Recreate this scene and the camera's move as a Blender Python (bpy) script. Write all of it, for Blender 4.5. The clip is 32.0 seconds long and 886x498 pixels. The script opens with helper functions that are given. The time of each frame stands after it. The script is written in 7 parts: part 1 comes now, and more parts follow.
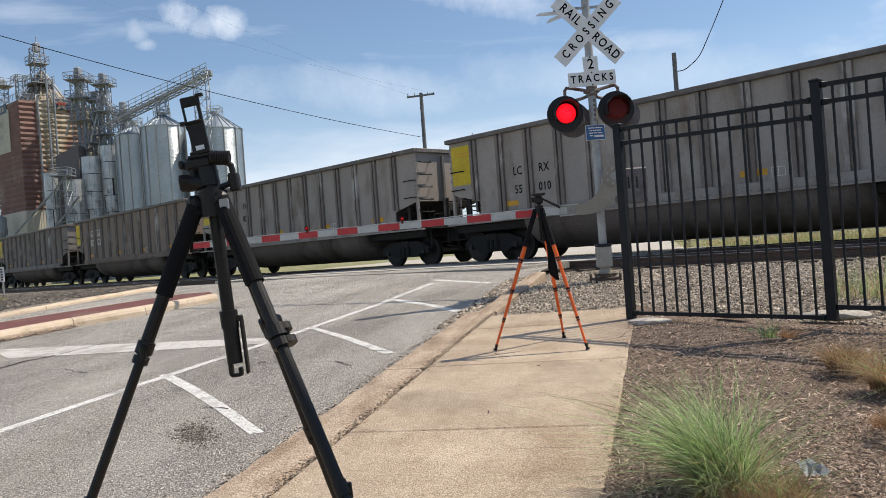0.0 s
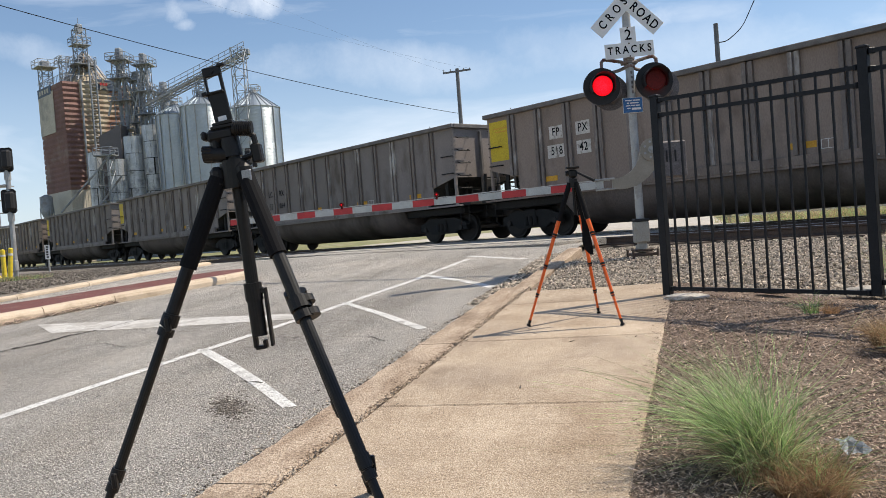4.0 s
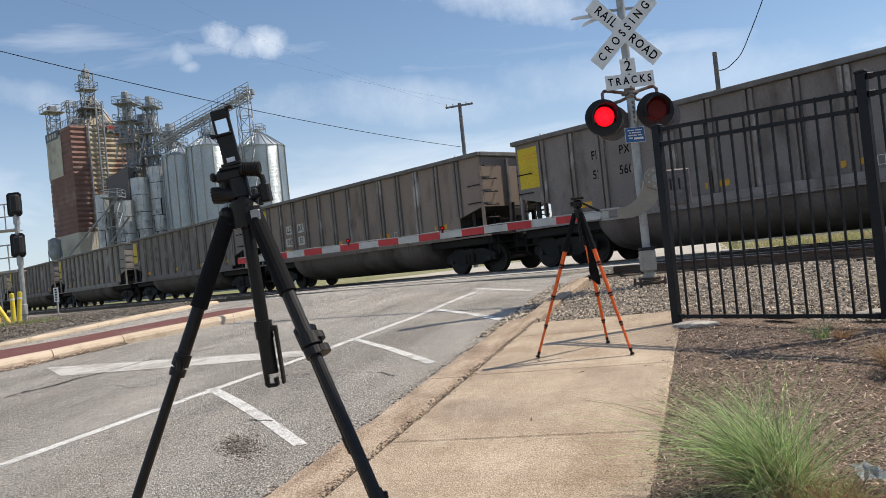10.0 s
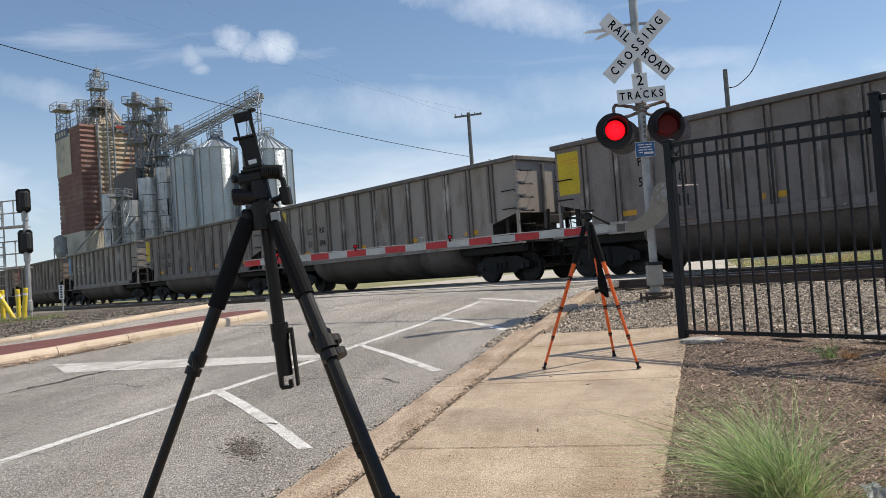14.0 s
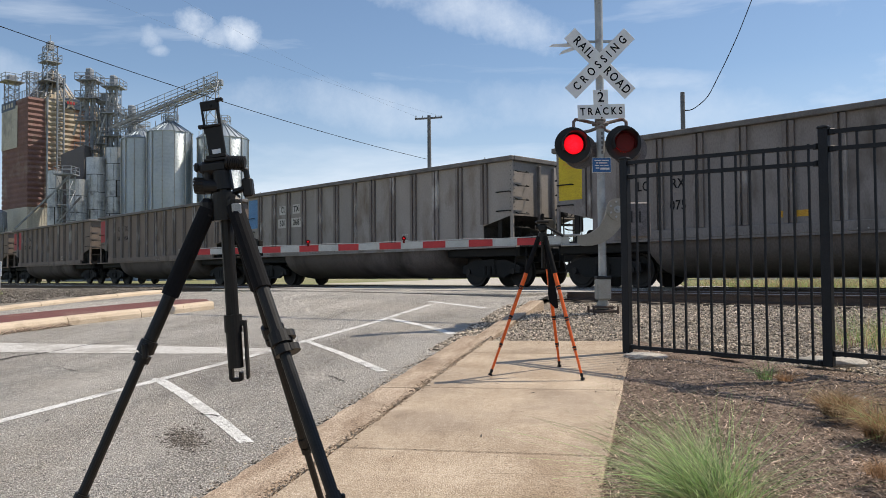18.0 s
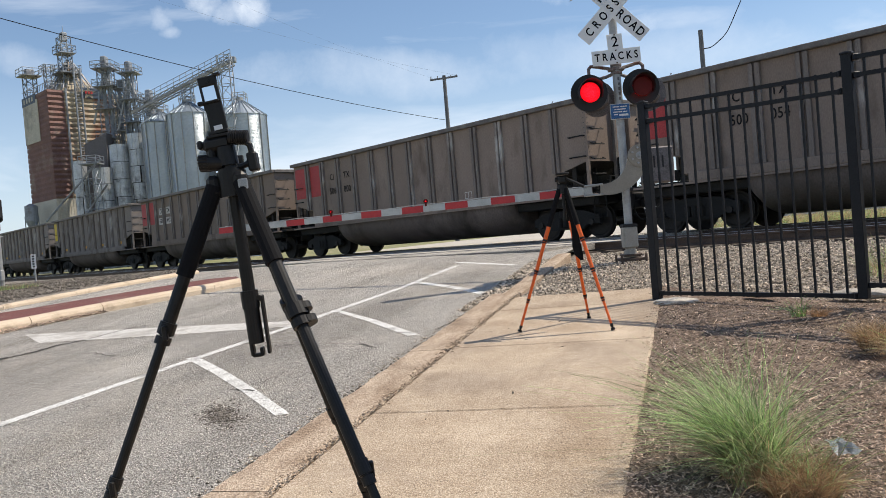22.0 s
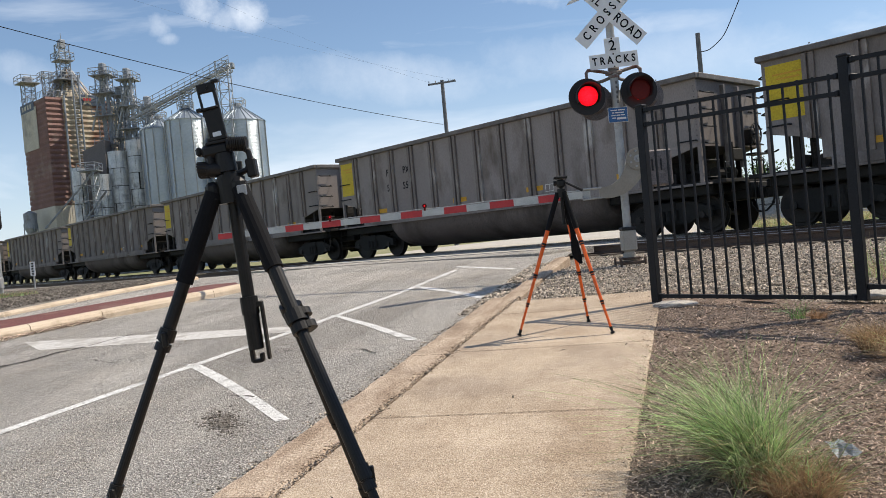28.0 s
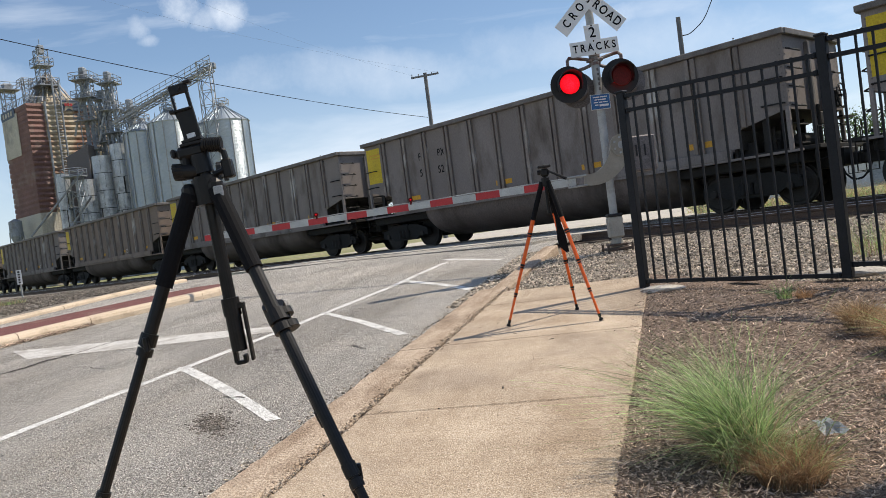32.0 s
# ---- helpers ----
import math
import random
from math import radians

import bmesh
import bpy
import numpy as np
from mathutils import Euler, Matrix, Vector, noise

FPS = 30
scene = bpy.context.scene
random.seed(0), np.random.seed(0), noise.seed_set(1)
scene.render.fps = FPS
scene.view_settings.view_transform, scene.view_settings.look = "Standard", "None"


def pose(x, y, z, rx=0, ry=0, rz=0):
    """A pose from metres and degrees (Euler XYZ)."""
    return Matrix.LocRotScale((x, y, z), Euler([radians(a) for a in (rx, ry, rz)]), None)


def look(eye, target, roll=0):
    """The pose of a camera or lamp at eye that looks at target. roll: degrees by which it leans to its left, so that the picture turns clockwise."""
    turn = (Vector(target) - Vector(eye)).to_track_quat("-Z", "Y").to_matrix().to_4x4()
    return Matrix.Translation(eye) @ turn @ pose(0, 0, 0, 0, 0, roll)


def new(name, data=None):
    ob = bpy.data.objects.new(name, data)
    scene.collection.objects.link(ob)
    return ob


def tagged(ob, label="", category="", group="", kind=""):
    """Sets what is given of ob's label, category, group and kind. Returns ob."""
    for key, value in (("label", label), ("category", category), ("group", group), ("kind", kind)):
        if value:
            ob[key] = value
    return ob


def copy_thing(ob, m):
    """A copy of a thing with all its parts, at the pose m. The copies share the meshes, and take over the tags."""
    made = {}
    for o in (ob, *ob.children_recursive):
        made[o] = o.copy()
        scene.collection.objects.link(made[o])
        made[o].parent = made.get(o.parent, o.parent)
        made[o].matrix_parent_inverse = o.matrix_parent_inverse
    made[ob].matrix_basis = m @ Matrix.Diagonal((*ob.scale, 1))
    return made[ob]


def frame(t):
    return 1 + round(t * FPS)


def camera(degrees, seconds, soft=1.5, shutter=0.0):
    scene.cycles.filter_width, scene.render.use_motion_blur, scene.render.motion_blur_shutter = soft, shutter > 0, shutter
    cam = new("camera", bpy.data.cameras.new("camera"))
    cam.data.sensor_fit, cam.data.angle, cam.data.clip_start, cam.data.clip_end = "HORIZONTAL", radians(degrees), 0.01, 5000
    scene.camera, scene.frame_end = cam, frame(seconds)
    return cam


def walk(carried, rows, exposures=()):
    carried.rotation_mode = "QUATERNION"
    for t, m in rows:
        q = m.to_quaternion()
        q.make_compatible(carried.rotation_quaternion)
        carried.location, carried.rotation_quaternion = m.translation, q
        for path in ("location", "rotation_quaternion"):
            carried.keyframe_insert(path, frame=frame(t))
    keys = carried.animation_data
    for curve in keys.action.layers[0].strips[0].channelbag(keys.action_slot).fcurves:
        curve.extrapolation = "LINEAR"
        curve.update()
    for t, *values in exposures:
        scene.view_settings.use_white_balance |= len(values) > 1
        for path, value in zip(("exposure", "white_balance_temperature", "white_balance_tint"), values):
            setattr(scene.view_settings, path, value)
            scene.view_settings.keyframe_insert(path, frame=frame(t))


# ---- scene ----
cam = camera(59.0, 32.0, soft=0.5)
PATH = [
    (0, (-0.09, 0.29, 1.42), (-0.064, 2.29, 1.425), -4.2),
    (0.5, (-0.044, 0.307, 1.415), (-0.036, 2.307, 1.433), -7.5),
    (1, (-0.027, 0.32, 1.409), (0.04, 2.319, 1.389), -7.2),
    (1.5, (-0.023, 0.348, 1.4), (0.068, 2.345, 1.325), -5.9),
    (2, (0.004, 0.39, 1.393), (0.065, 2.383, 1.24), -7.0),
    (2.5, (0.024, 0.396, 1.386), (0.1, 2.385, 1.194), -7.7),
    (3, (-0.013, 0.365, 1.394), (0.059, 2.355, 1.211), -6.3),
    (3.5, (-0.036, 0.355, 1.395), (-0.009, 2.351, 1.266), -4.6),
    (4, (-0.052, 0.345, 1.397), (-0.125, 2.343, 1.351), -4.4),
    (4.5, (-0.065, 0.338, 1.399), (-0.219, 2.332, 1.394), -4.7),
    (6.5, (-0.058, 0.333, 1.398), (-0.191, 2.328, 1.441), -5.5),
    (7, (-0.067, 0.326, 1.398), (-0.189, 2.322, 1.436), -5.0),
    (7.5, (-0.069, 0.329, 1.398), (-0.18, 2.326, 1.428), -4.6),
    (8, (-0.065, 0.325, 1.398), (-0.172, 2.322, 1.426), -4.9),
    (8.5, (-0.061, 0.329, 1.399), (-0.162, 2.327, 1.426), -5.3),
    (9, (-0.059, 0.325, 1.398), (-0.154, 2.323, 1.429), -5.4),
    (9.5, (-0.057, 0.319, 1.4), (-0.145, 2.317, 1.435), -5.5),
    (10, (-0.054, 0.321, 1.4), (-0.136, 2.319, 1.44), -5.8),
    (10.5, (-0.05, 0.328, 1.398), (-0.13, 2.326, 1.442), -6.5),
    (11, (-0.046, 0.334, 1.397), (-0.121, 2.332, 1.442), -7.3),
    (11.5, (-0.038, 0.331, 1.397), (-0.101, 2.329, 1.449), -7.9),
    (12, (-0.046, 0.336, 1.396), (-0.109, 2.334, 1.445), -7.5),
    (12.5, (-0.055, 0.33, 1.397), (-0.131, 2.329, 1.436), -7.1),
    (13, (-0.056, 0.33, 1.395), (-0.138, 2.328, 1.431), -7.0),
    (13.5, (-0.068, 0.327, 1.396), (-0.158, 2.324, 1.441), -6.5),
    (15.5, (-0.185, 0.209, 1.411), (-0.235, 2.204, 1.527), 4.7),
    (16, (-0.149, 0.234, 1.414), (-0.162, 2.23, 1.534), 2.7),
    (16.5, (-0.13, 0.254, 1.415), (-0.123, 2.25, 1.527), 0.9),
    (17, (-0.123, 0.263, 1.413), (-0.102, 2.26, 1.522), 0.1),
    (17.5, (-0.105, 0.291, 1.412), (-0.078, 2.288, 1.515), -0.1),
    (18, (-0.124, 0.276, 1.404), (-0.091, 2.275, 1.468), -0.5),
    (18.5, (-0.07, 0.32, 1.402), (-0.042, 2.319, 1.401), -3.3),
    (19, (-0.074, 0.316, 1.401), (-0.075, 2.316, 1.367), -4.4),
    (19.5, (-0.077, 0.309, 1.402), (-0.103, 2.308, 1.363), -4.2),
    (20, (-0.08, 0.314, 1.402), (-0.115, 2.314, 1.364), -4.0),
    (20.5, (-0.081, 0.307, 1.403), (-0.117, 2.306, 1.37), -4.1),
    (21, (-0.076, 0.314, 1.4), (-0.108, 2.313, 1.368), -4.3),
    (21.5, (-0.073, 0.313, 1.402), (-0.108, 2.313, 1.369), -4.6),
    (22, (-0.076, 0.319, 1.4), (-0.117, 2.319, 1.368), -4.8),
    (22.5, (-0.073, 0.309, 1.404), (-0.114, 2.308, 1.371), -5.0),
    (23, (-0.07, 0.32, 1.4), (-0.112, 2.319, 1.365), -5.1),
    (23.5, (-0.072, 0.311, 1.403), (-0.114, 2.31, 1.366), -5.1),
    (24, (-0.072, 0.314, 1.4), (-0.112, 2.313, 1.365), -5.1),
    (24.5, (-0.068, 0.313, 1.403), (-0.106, 2.312, 1.373), -5.1),
    (25, (-0.072, 0.312, 1.402), (-0.107, 2.312, 1.379), -5.1),
    (25.5, (-0.067, 0.309, 1.406), (-0.098, 2.308, 1.387), -5.4),
    (27.5, (-0.071, 0.315, 1.403), (-0.104, 2.315, 1.381), -5.1),
    (28, (-0.075, 0.314, 1.401), (-0.113, 2.313, 1.38), -5.2),
    (28.5, (-0.07, 0.312, 1.402), (-0.112, 2.311, 1.38), -5.5),
    (29, (-0.069, 0.316, 1.401), (-0.109, 2.315, 1.377), -5.5),
    (29.5, (-0.069, 0.308, 1.404), (-0.107, 2.308, 1.377), -5.6),
    (30, (-0.067, 0.319, 1.402), (-0.103, 2.318, 1.37), -6.0),
    (30.5, (-0.059, 0.307, 1.405), (-0.084, 2.306, 1.369), -6.6),
    (31, (-0.047, 0.325, 1.4), (-0.062, 2.324, 1.364), -7.1),
    (31.5, (-0.051, 0.307, 1.404), (-0.065, 2.306, 1.366), -7.2),
    (32, (-0.045, 0.326, 1.4), (-0.059, 2.325, 1.358), -7.3),
]
EXPOSURE = [(0, 0.10), (1.5, 0.16), (2.5, 0.26), (3.2, 0.26), (4.0, 0.16), (5.5, 0.05), (7, 0.02), (10, 0.05), (13, 0.05), (15, -0.02), (16.5, -0.02), (18, 0.05), (19, 0.08), (21, 0.14), (24, 0.15), (28, 0.14), (30, 0.14), (32, 0.12)]
walk(cam, [(t, look(eye, target, roll)) for t, eye, target, roll in PATH], EXPOSURE)

# ---------------------------------------------------------------- light
SUN = Vector((0.546, 0.135, 0.827))
sun = new("sun", bpy.data.lights.new("sun", "SUN"))
sun.data.energy, sun.data.angle, sun.data.color = 4.5, radians(0.53), (1.0, 0.92, 0.81)
sun.matrix_world = look((0, 0, 60), Vector((0, 0, 60)) - SUN)

scene.view_settings.use_white_balance = True
scene.view_settings.white_balance_temperature = 6880
world = bpy.data.worlds.new("sky")
scene.world = world
world.use_nodes = True
WN, WL = world.node_tree.nodes, world.node_tree.links
WN.clear()


def wnode(kind, **sets):
    nd = WN.new(kind)
    for key, value in sets.items():
        nd.inputs[key].default_value = value
    return nd


def wmath(op, a, b=None, clamp=False):
    nd = WN.new("ShaderNodeMath")
    nd.operation, nd.use_clamp = op, clamp
    for slot, v in ((0, a), (1, b)):
        if v is None:
            continue
        if isinstance(v, (int, float)):
            nd.inputs[slot].default_value = v
        else:
            WL.new(v, nd.inputs[slot])
    return nd.outputs[0]


sky = WN.new("ShaderNodeTexSky")
sky.sky_type, sky.sun_disc = "NISHITA", False
sky.sun_elevation, sky.sun_rotation = radians(55.8), radians(76)
sky.air_density, sky.dust_density, sky.ozone_density = 1.0, 0.2, 3.7
coord = WN.new("ShaderNodeTexCoord")
spot = coord.outputs["Generated"]
# thin streaked cirrus over the whole dome
stretch = WN.new("ShaderNodeMapping")
stretch.inputs["Scale"].default_value = (1.0, 2.6, 6.0)
stretch.inputs["Rotation"].default_value = (0.25, 0.3, 0.5)
WL.new(spot, stretch.inputs["Vector"])
veil = wnode("ShaderNodeTexNoise", Scale=1.7, Detail=7.0, Roughness=0.55, Distortion=0.4)
WL.new(stretch.outputs[0], veil.inputs["Vector"])
cirrus = wmath("MULTIPLY", wmath("SUBTRACT", veil.outputs["Fac"], 0.51), 4.6, True)


def puff(bearing, height, wide, tall, seed, tilt=0.0, grain=30.0, gain=0.55, ragged=4.4):
    """A small cumulus at a bearing and height in degrees."""
    b, h = radians(bearing), radians(height)
    far = Vector((math.sin(b) * math.cos(h), math.cos(b) * math.cos(h), math.sin(h)))
    side = Vector((math.cos(b), -math.sin(b), 0))
    up = side.cross(far)
    side, up = side * math.cos(radians(tilt)) + up * math.sin(radians(tilt)), up * math.cos(radians(tilt)) - side * math.sin(radians(tilt))
    off = WN.new("ShaderNodeVectorMath")
    off.operation = "SUBTRACT"
    WL.new(spot, off.inputs[0])
    off.inputs[1].default_value = far
    total = None
    for axis, size in ((side, wide), (up, tall), (far, 0.4)):
        dot = WN.new("ShaderNodeVectorMath")
        dot.operation = "DOT_PRODUCT"
        WL.new(off.outputs[0], dot.inputs[0])
        dot.inputs[1].default_value = axis
        sq = wmath("POWER", wmath("MULTIPLY", dot.outputs["Value"], 1.0 / size), 2.0)
        total = sq if total is None else wmath("ADD", total, sq)
    frill = wnode("ShaderNodeTexNoise", Scale=grain, Detail=8.0, Roughness=0.68)
    shift = WN.new("ShaderNodeMapping")
    shift.inputs["Location"].default_value = (seed, seed * 0.7, 0)
    WL.new(spot, shift.inputs["Vector"])
    WL.new(shift.outputs[0], frill.inputs["Vector"])
    edge = wmath("ADD", total, wmath("MULTIPLY", wmath("SUBTRACT", frill.outputs["Fac"], 0.5), ragged))
    return wmath("MULTIPLY", wmath("SUBTRACT", 0.95, edge), gain, True)


clouds = cirrus
for args in ((-16.75, 17.15, 0.027, 0.020, 1.0, -22, 26.0, 0.62, 2.6), (-13.75, 16.75, 0.033, 0.022, 5.0, 10, 24.0, 0.66, 2.6), (-15.3, 16.6, 0.024, 0.015, 2.0, 0, 26.0, 0.5, 2.6),
             (-19.6, 16.25, 0.017, 0.016, 9.0, 0, 30.0, 0.36, 3.0), (-19.0, 15.25, 0.016, 0.008, 12.0, 0, 30.0, 0.36, 2.6),
             (1.5, 19.6, 0.19, 0.034, 3.0, -19, 9.0, 0.40), (-8.0, 21.5, 0.14, 0.025, 4.0, -10, 9.0, 0.26), (13.5, 13.3, 0.05, 0.012, 6.0, 8, 14.0, 0.34), (16.0, 11.5, 0.22, 0.035, 7.0, -6, 7.0, 0.22),
             (24.0, 19.5, 0.13, 0.03, 8.0, -25, 9.0, 0.26), (-5.0, 12.0, 0.16, 0.03, 11.0, -6, 7.0, 0.26), (-29.0, 13.5, 0.10, 0.02, 14.0, -12, 9.0, 0.24)):
    clouds = wmath("MAXIMUM", clouds, puff(*args))
split = WN.new("ShaderNodeSeparateXYZ")
WL.new(spot, split.inputs[0])
haze = wmath("SUBTRACT", 0.63, wmath("MULTIPLY", split.outputs["Z"], 2.6), True)
misty, tint = WN.new("ShaderNodeMixRGB"), WN.new("ShaderNodeMixRGB")
WL.new(haze, misty.inputs["Fac"])
WL.new(sky.outputs[0], misty.inputs["Color1"])
misty.inputs["Color2"].default_value = (4.85, 5.8, 7.55, 1)
WL.new(wmath("MULTIPLY", clouds, 0.85), tint.inputs["Fac"])
WL.new(misty.outputs[0], tint.inputs["Color1"])
tint.inputs["Color2"].default_value = (6.7, 7.5, 8.7, 1)
back = wnode("ShaderNodeBackground", Strength=0.124)
WL.new(tint.outputs[0], back.inputs["Color"])
WL.new(back.outputs[0], WN.new("ShaderNodeOutputWorld").inputs["Surface"])


# ---------------------------------------------------------------- materials
def material(name, low, high, scale=8.0, rough=0.8, metal=0.0, bump=0.3, fine=60.0, stain=None, stain_scale=1.5, stain_at=0.58,
             vary=0.0, emit=0.0, spread=0.12, stretch_z=1.0, depth=0.02, gloss=0.5, speckle=None, speckle_scale=120.0, speckle_at=0.6, contrast=0.45, pits=None):
    """Two colours mixed by a coarse and a fine noise, an optional third as stains, fine relief, and a shade of its own for each object."""
    mt = bpy.data.materials.new(name)
    mt.use_nodes = True
    nodes, links = mt.node_tree.nodes, mt.node_tree.links
    shader = nodes["Principled BSDF"]
    place = nodes.new("ShaderNodeTexCoord").outputs["Object"]
    if stretch_z != 1.0:
        mp = nodes.new("ShaderNodeMapping")
        mp.inputs["Scale"].default_value = (1, 1, stretch_z)
        links.new(place, mp.inputs["Vector"])
        place = mp.outputs[0]

    def grain(size, detail=6.0):
        nd = nodes.new("ShaderNodeTexNoise")
        nd.inputs["Scale"].default_value, nd.inputs["Detail"].default_value = size, detail
        nd.inputs["Roughness"].default_value = 0.6
        links.new(place, nd.inputs["Vector"])
        return nd.outputs["Fac"]

    def ramp_of(fac, a, b):
        nd = nodes.new("ShaderNodeMapRange")
        nd.inputs["From Min"].default_value, nd.inputs["From Max"].default_value = a, b
        links.new(fac, nd.inputs["Value"])
        return nd.outputs[0]

    def mixed(fac, a, b, way="MIX"):
        nd = nodes.new("ShaderNodeMixRGB")
        nd.blend_type = way
        for slot, v in (("Fac", fac), ("Color1", a), ("Color2", b)):
            if isinstance(v, (int, float)):
                nd.inputs[slot].default_value = v
            elif isinstance(v, tuple):
                nd.inputs[slot].default_value = (*v, 1)
            else:
                links.new(v, nd.inputs[slot])
        return nd.outputs[0]

    coarse, small = grain(scale), grain(fine, 3.0)
    colour = mixed(ramp_of(coarse, 0.5 - spread * 1.6, 0.5 + spread * 1.6), low, high)
    colour = mixed(contrast, colour, ramp_of(small, 0.25, 0.72), "SOFT_LIGHT")
    if stain:
        colour = mixed(ramp_of(grain(stain_scale, 8.0), stain_at - 0.05, stain_at + 0.09), colour, stain)
    if speckle:
        colour = mixed(ramp_of(grain(speckle_scale, 2.0), speckle_at - 0.03, speckle_at + 0.05), colour, speckle)
    if pits:
        colour = mixed(ramp_of(grain(speckle_scale * 0.7, 3.0), 0.60, 0.66), colour, pits)
    if vary:
        info = nodes.new("ShaderNodeObjectInfo")
        hsv = nodes.new("ShaderNodeHueSaturation")
        links.new(ramp_of(info.outputs["Random"], 0, 1), hsv.inputs["Value"])
        mr = hsv.inputs["Value"].links[0].from_node
        mr.inputs["To Min"].default_value, mr.inputs["To Max"].default_value = 1 - vary, 1 + vary
        links.new(colour, hsv.inputs["Color"])
        colour = hsv.outputs[0]
    links.new(colour, shader.inputs["Base Color"])
    shader.inputs["Metallic"].default_value = metal
    shader.inputs["Specular IOR Level"].default_value = gloss
    rg = nodes.new("ShaderNodeMapRange")
    rg.inputs["To Min"].default_value, rg.inputs["To Max"].default_value = max(rough - 0.12, 0.03), min(rough + 0.12, 1)
    links.new(coarse, rg.inputs["Value"])
    links.new(rg.outputs[0], shader.inputs["Roughness"])
    if bump:
        bp = nodes.new("ShaderNodeBump")
        bp.inputs["Strength"].default_value, bp.inputs["Distance"].default_value = bump, depth
        links.new(small, bp.inputs["Height"])
        links.new(bp.outputs[0], shader.inputs["Normal"])
    if emit:
        links.new(colour, shader.inputs["Emission Color"])
        shader.inputs["Emission Strength"].default_value = emit
    return mt


asphalt = material("asphalt", (0.31, 0.285, 0.252), (0.45, 0.418, 0.372), 0.55, 0.92, bump=1.0, fine=75, stain=(0.50, 0.455, 0.395), stain_scale=0.45, stain_at=0.56, depth=0.05, speckle=(0.80, 0.755, 0.69), speckle_scale=75.0, speckle_at=0.57, contrast=1.0, pits=(0.075, 0.07, 0.063))
road_paint = material("road_paint", (0.60, 0.59, 0.56), (0.76, 0.75, 0.72), 5, 0.8, bump=0.8, fine=60, stain=(0.33, 0.315, 0.295), stain_scale=4, stain_at=0.57, speckle=(0.36, 0.345, 0.325), speckle_scale=34.0, speckle_at=0.60, contrast=0.7)
worn_paint = material("worn_paint", (0.55, 0.53, 0.495), (0.70, 0.68, 0.645), 3, 0.85, bump=0.8, fine=60, stain=(0.42, 0.395, 0.36), stain_scale=3, stain_at=0.53, speckle=(0.38, 0.355, 0.325), speckle_scale=34.0, speckle_at=0.58, contrast=0.8)
concrete = material("concrete", (0.350, 0.265, 0.184), (0.458, 0.358, 0.258), 1.1, 0.92, bump=0.6, fine=110, stain=(0.325, 0.25, 0.182), stain_scale=0.9, stain_at=0.56, vary=0.04, depth=0.014, speckle=(0.60, 0.505, 0.40), speckle_scale=120.0, speckle_at=0.60, contrast=0.9, pits=(0.20, 0.153, 0.112))
kerb_concrete = material("kerb_concrete", (0.36, 0.268, 0.188), (0.465, 0.358, 0.264), 1.6, 0.92, bump=0.9, fine=60, stain=(0.32, 0.24, 0.172), stain_scale=2.6, stain_at=0.58, vary=0.015, depth=0.02, contrast=0.6, pits=(0.23, 0.17, 0.125), speckle=(0.60, 0.48, 0.37), speckle_scale=70.0, speckle_at=0.66)
scuff_pale = material("scuff_pale", (0.60, 0.50, 0.40), (0.74, 0.64, 0.53), 22, 0.92, bump=0.4, fine=110, contrast=0.6)
dirt_dark = material("dirt_dark", (0.055, 0.048, 0.040), (0.12, 0.105, 0.09), 12, 0.95, bump=0.6, fine=60)
box_beige = material("box_beige", (0.30, 0.28, 0.24), (0.38, 0.36, 0.315), 8, 0.6, bump=0.1, fine=60, stain=(0.24, 0.215, 0.175), stain_scale=5, depth=0.004, contrast=0.2)
island_kerb = material("island_kerb", (0.54, 0.43, 0.31), (0.66, 0.54, 0.41), 2, 0.9, bump=0.4, fine=70, stain=(0.38, 0.29, 0.20), stain_scale=2.5, stain_at=0.62, depth=0.015)
dark_gravel = material("dark_gravel", (0.13, 0.112, 0.092), (0.27, 0.235, 0.195), 12, 0.95, bump=1.0, fine=38, depth=0.06, contrast=0.9, pits=(0.05, 0.043, 0.036))
far_concrete = material("far_concrete", (0.38, 0.35, 0.30), (0.48, 0.445, 0.385), 0.6, 0.9, bump=0.2, fine=20)
brick_red = material("brick_red", (0.125, 0.045, 0.04), (0.19, 0.07, 0.058), 6, 0.9, bump=0.5, fine=70, vary=0.16, stain=(0.22, 0.13, 0.105), stain_scale=1.2, stain_at=0.6)
mulch_soil = material("mulch_soil", (0.11, 0.072, 0.048), (0.25, 0.175, 0.125), 5, 0.95, bump=1.0, fine=50, stain=(0.33, 0.24, 0.178), stain_scale=16, stain_at=0.57, depth=0.05, speckle=(0.46, 0.37, 0.305), speckle_scale=70.0, speckle_at=0.62, contrast=1.0)
chip_wood = material("chip_wood", (0.23, 0.158, 0.112), (0.70, 0.56, 0.44), 30, 0.9, bump=0.3, fine=160)
ballast_bed = material("ballast_bed", (0.17, 0.14, 0.11), (0.31, 0.263, 0.213), 14, 0.95, bump=1.0, fine=38, depth=0.06, contrast=0.9, pits=(0.06, 0.05, 0.04), speckle=(0.5, 0.44, 0.37), speckle_scale=30.0, speckle_at=0.6)
ballast_stone = material("ballast_stone", (0.30, 0.248, 0.19), (0.56, 0.478, 0.385), 9, 0.9, bump=0.4, fine=120)
dry_ground = material("dry_ground", (0.12, 0.145, 0.045), (0.27, 0.24, 0.115), 0.35, 0.95, bump=0.7, fine=8, stain=(0.38, 0.32, 0.22), stain_scale=0.12, depth=0.06)
tie_wood = material("tie_wood", (0.05, 0.04, 0.033), (0.10, 0.08, 0.065), 6, 0.9, bump=0.6, fine=50)
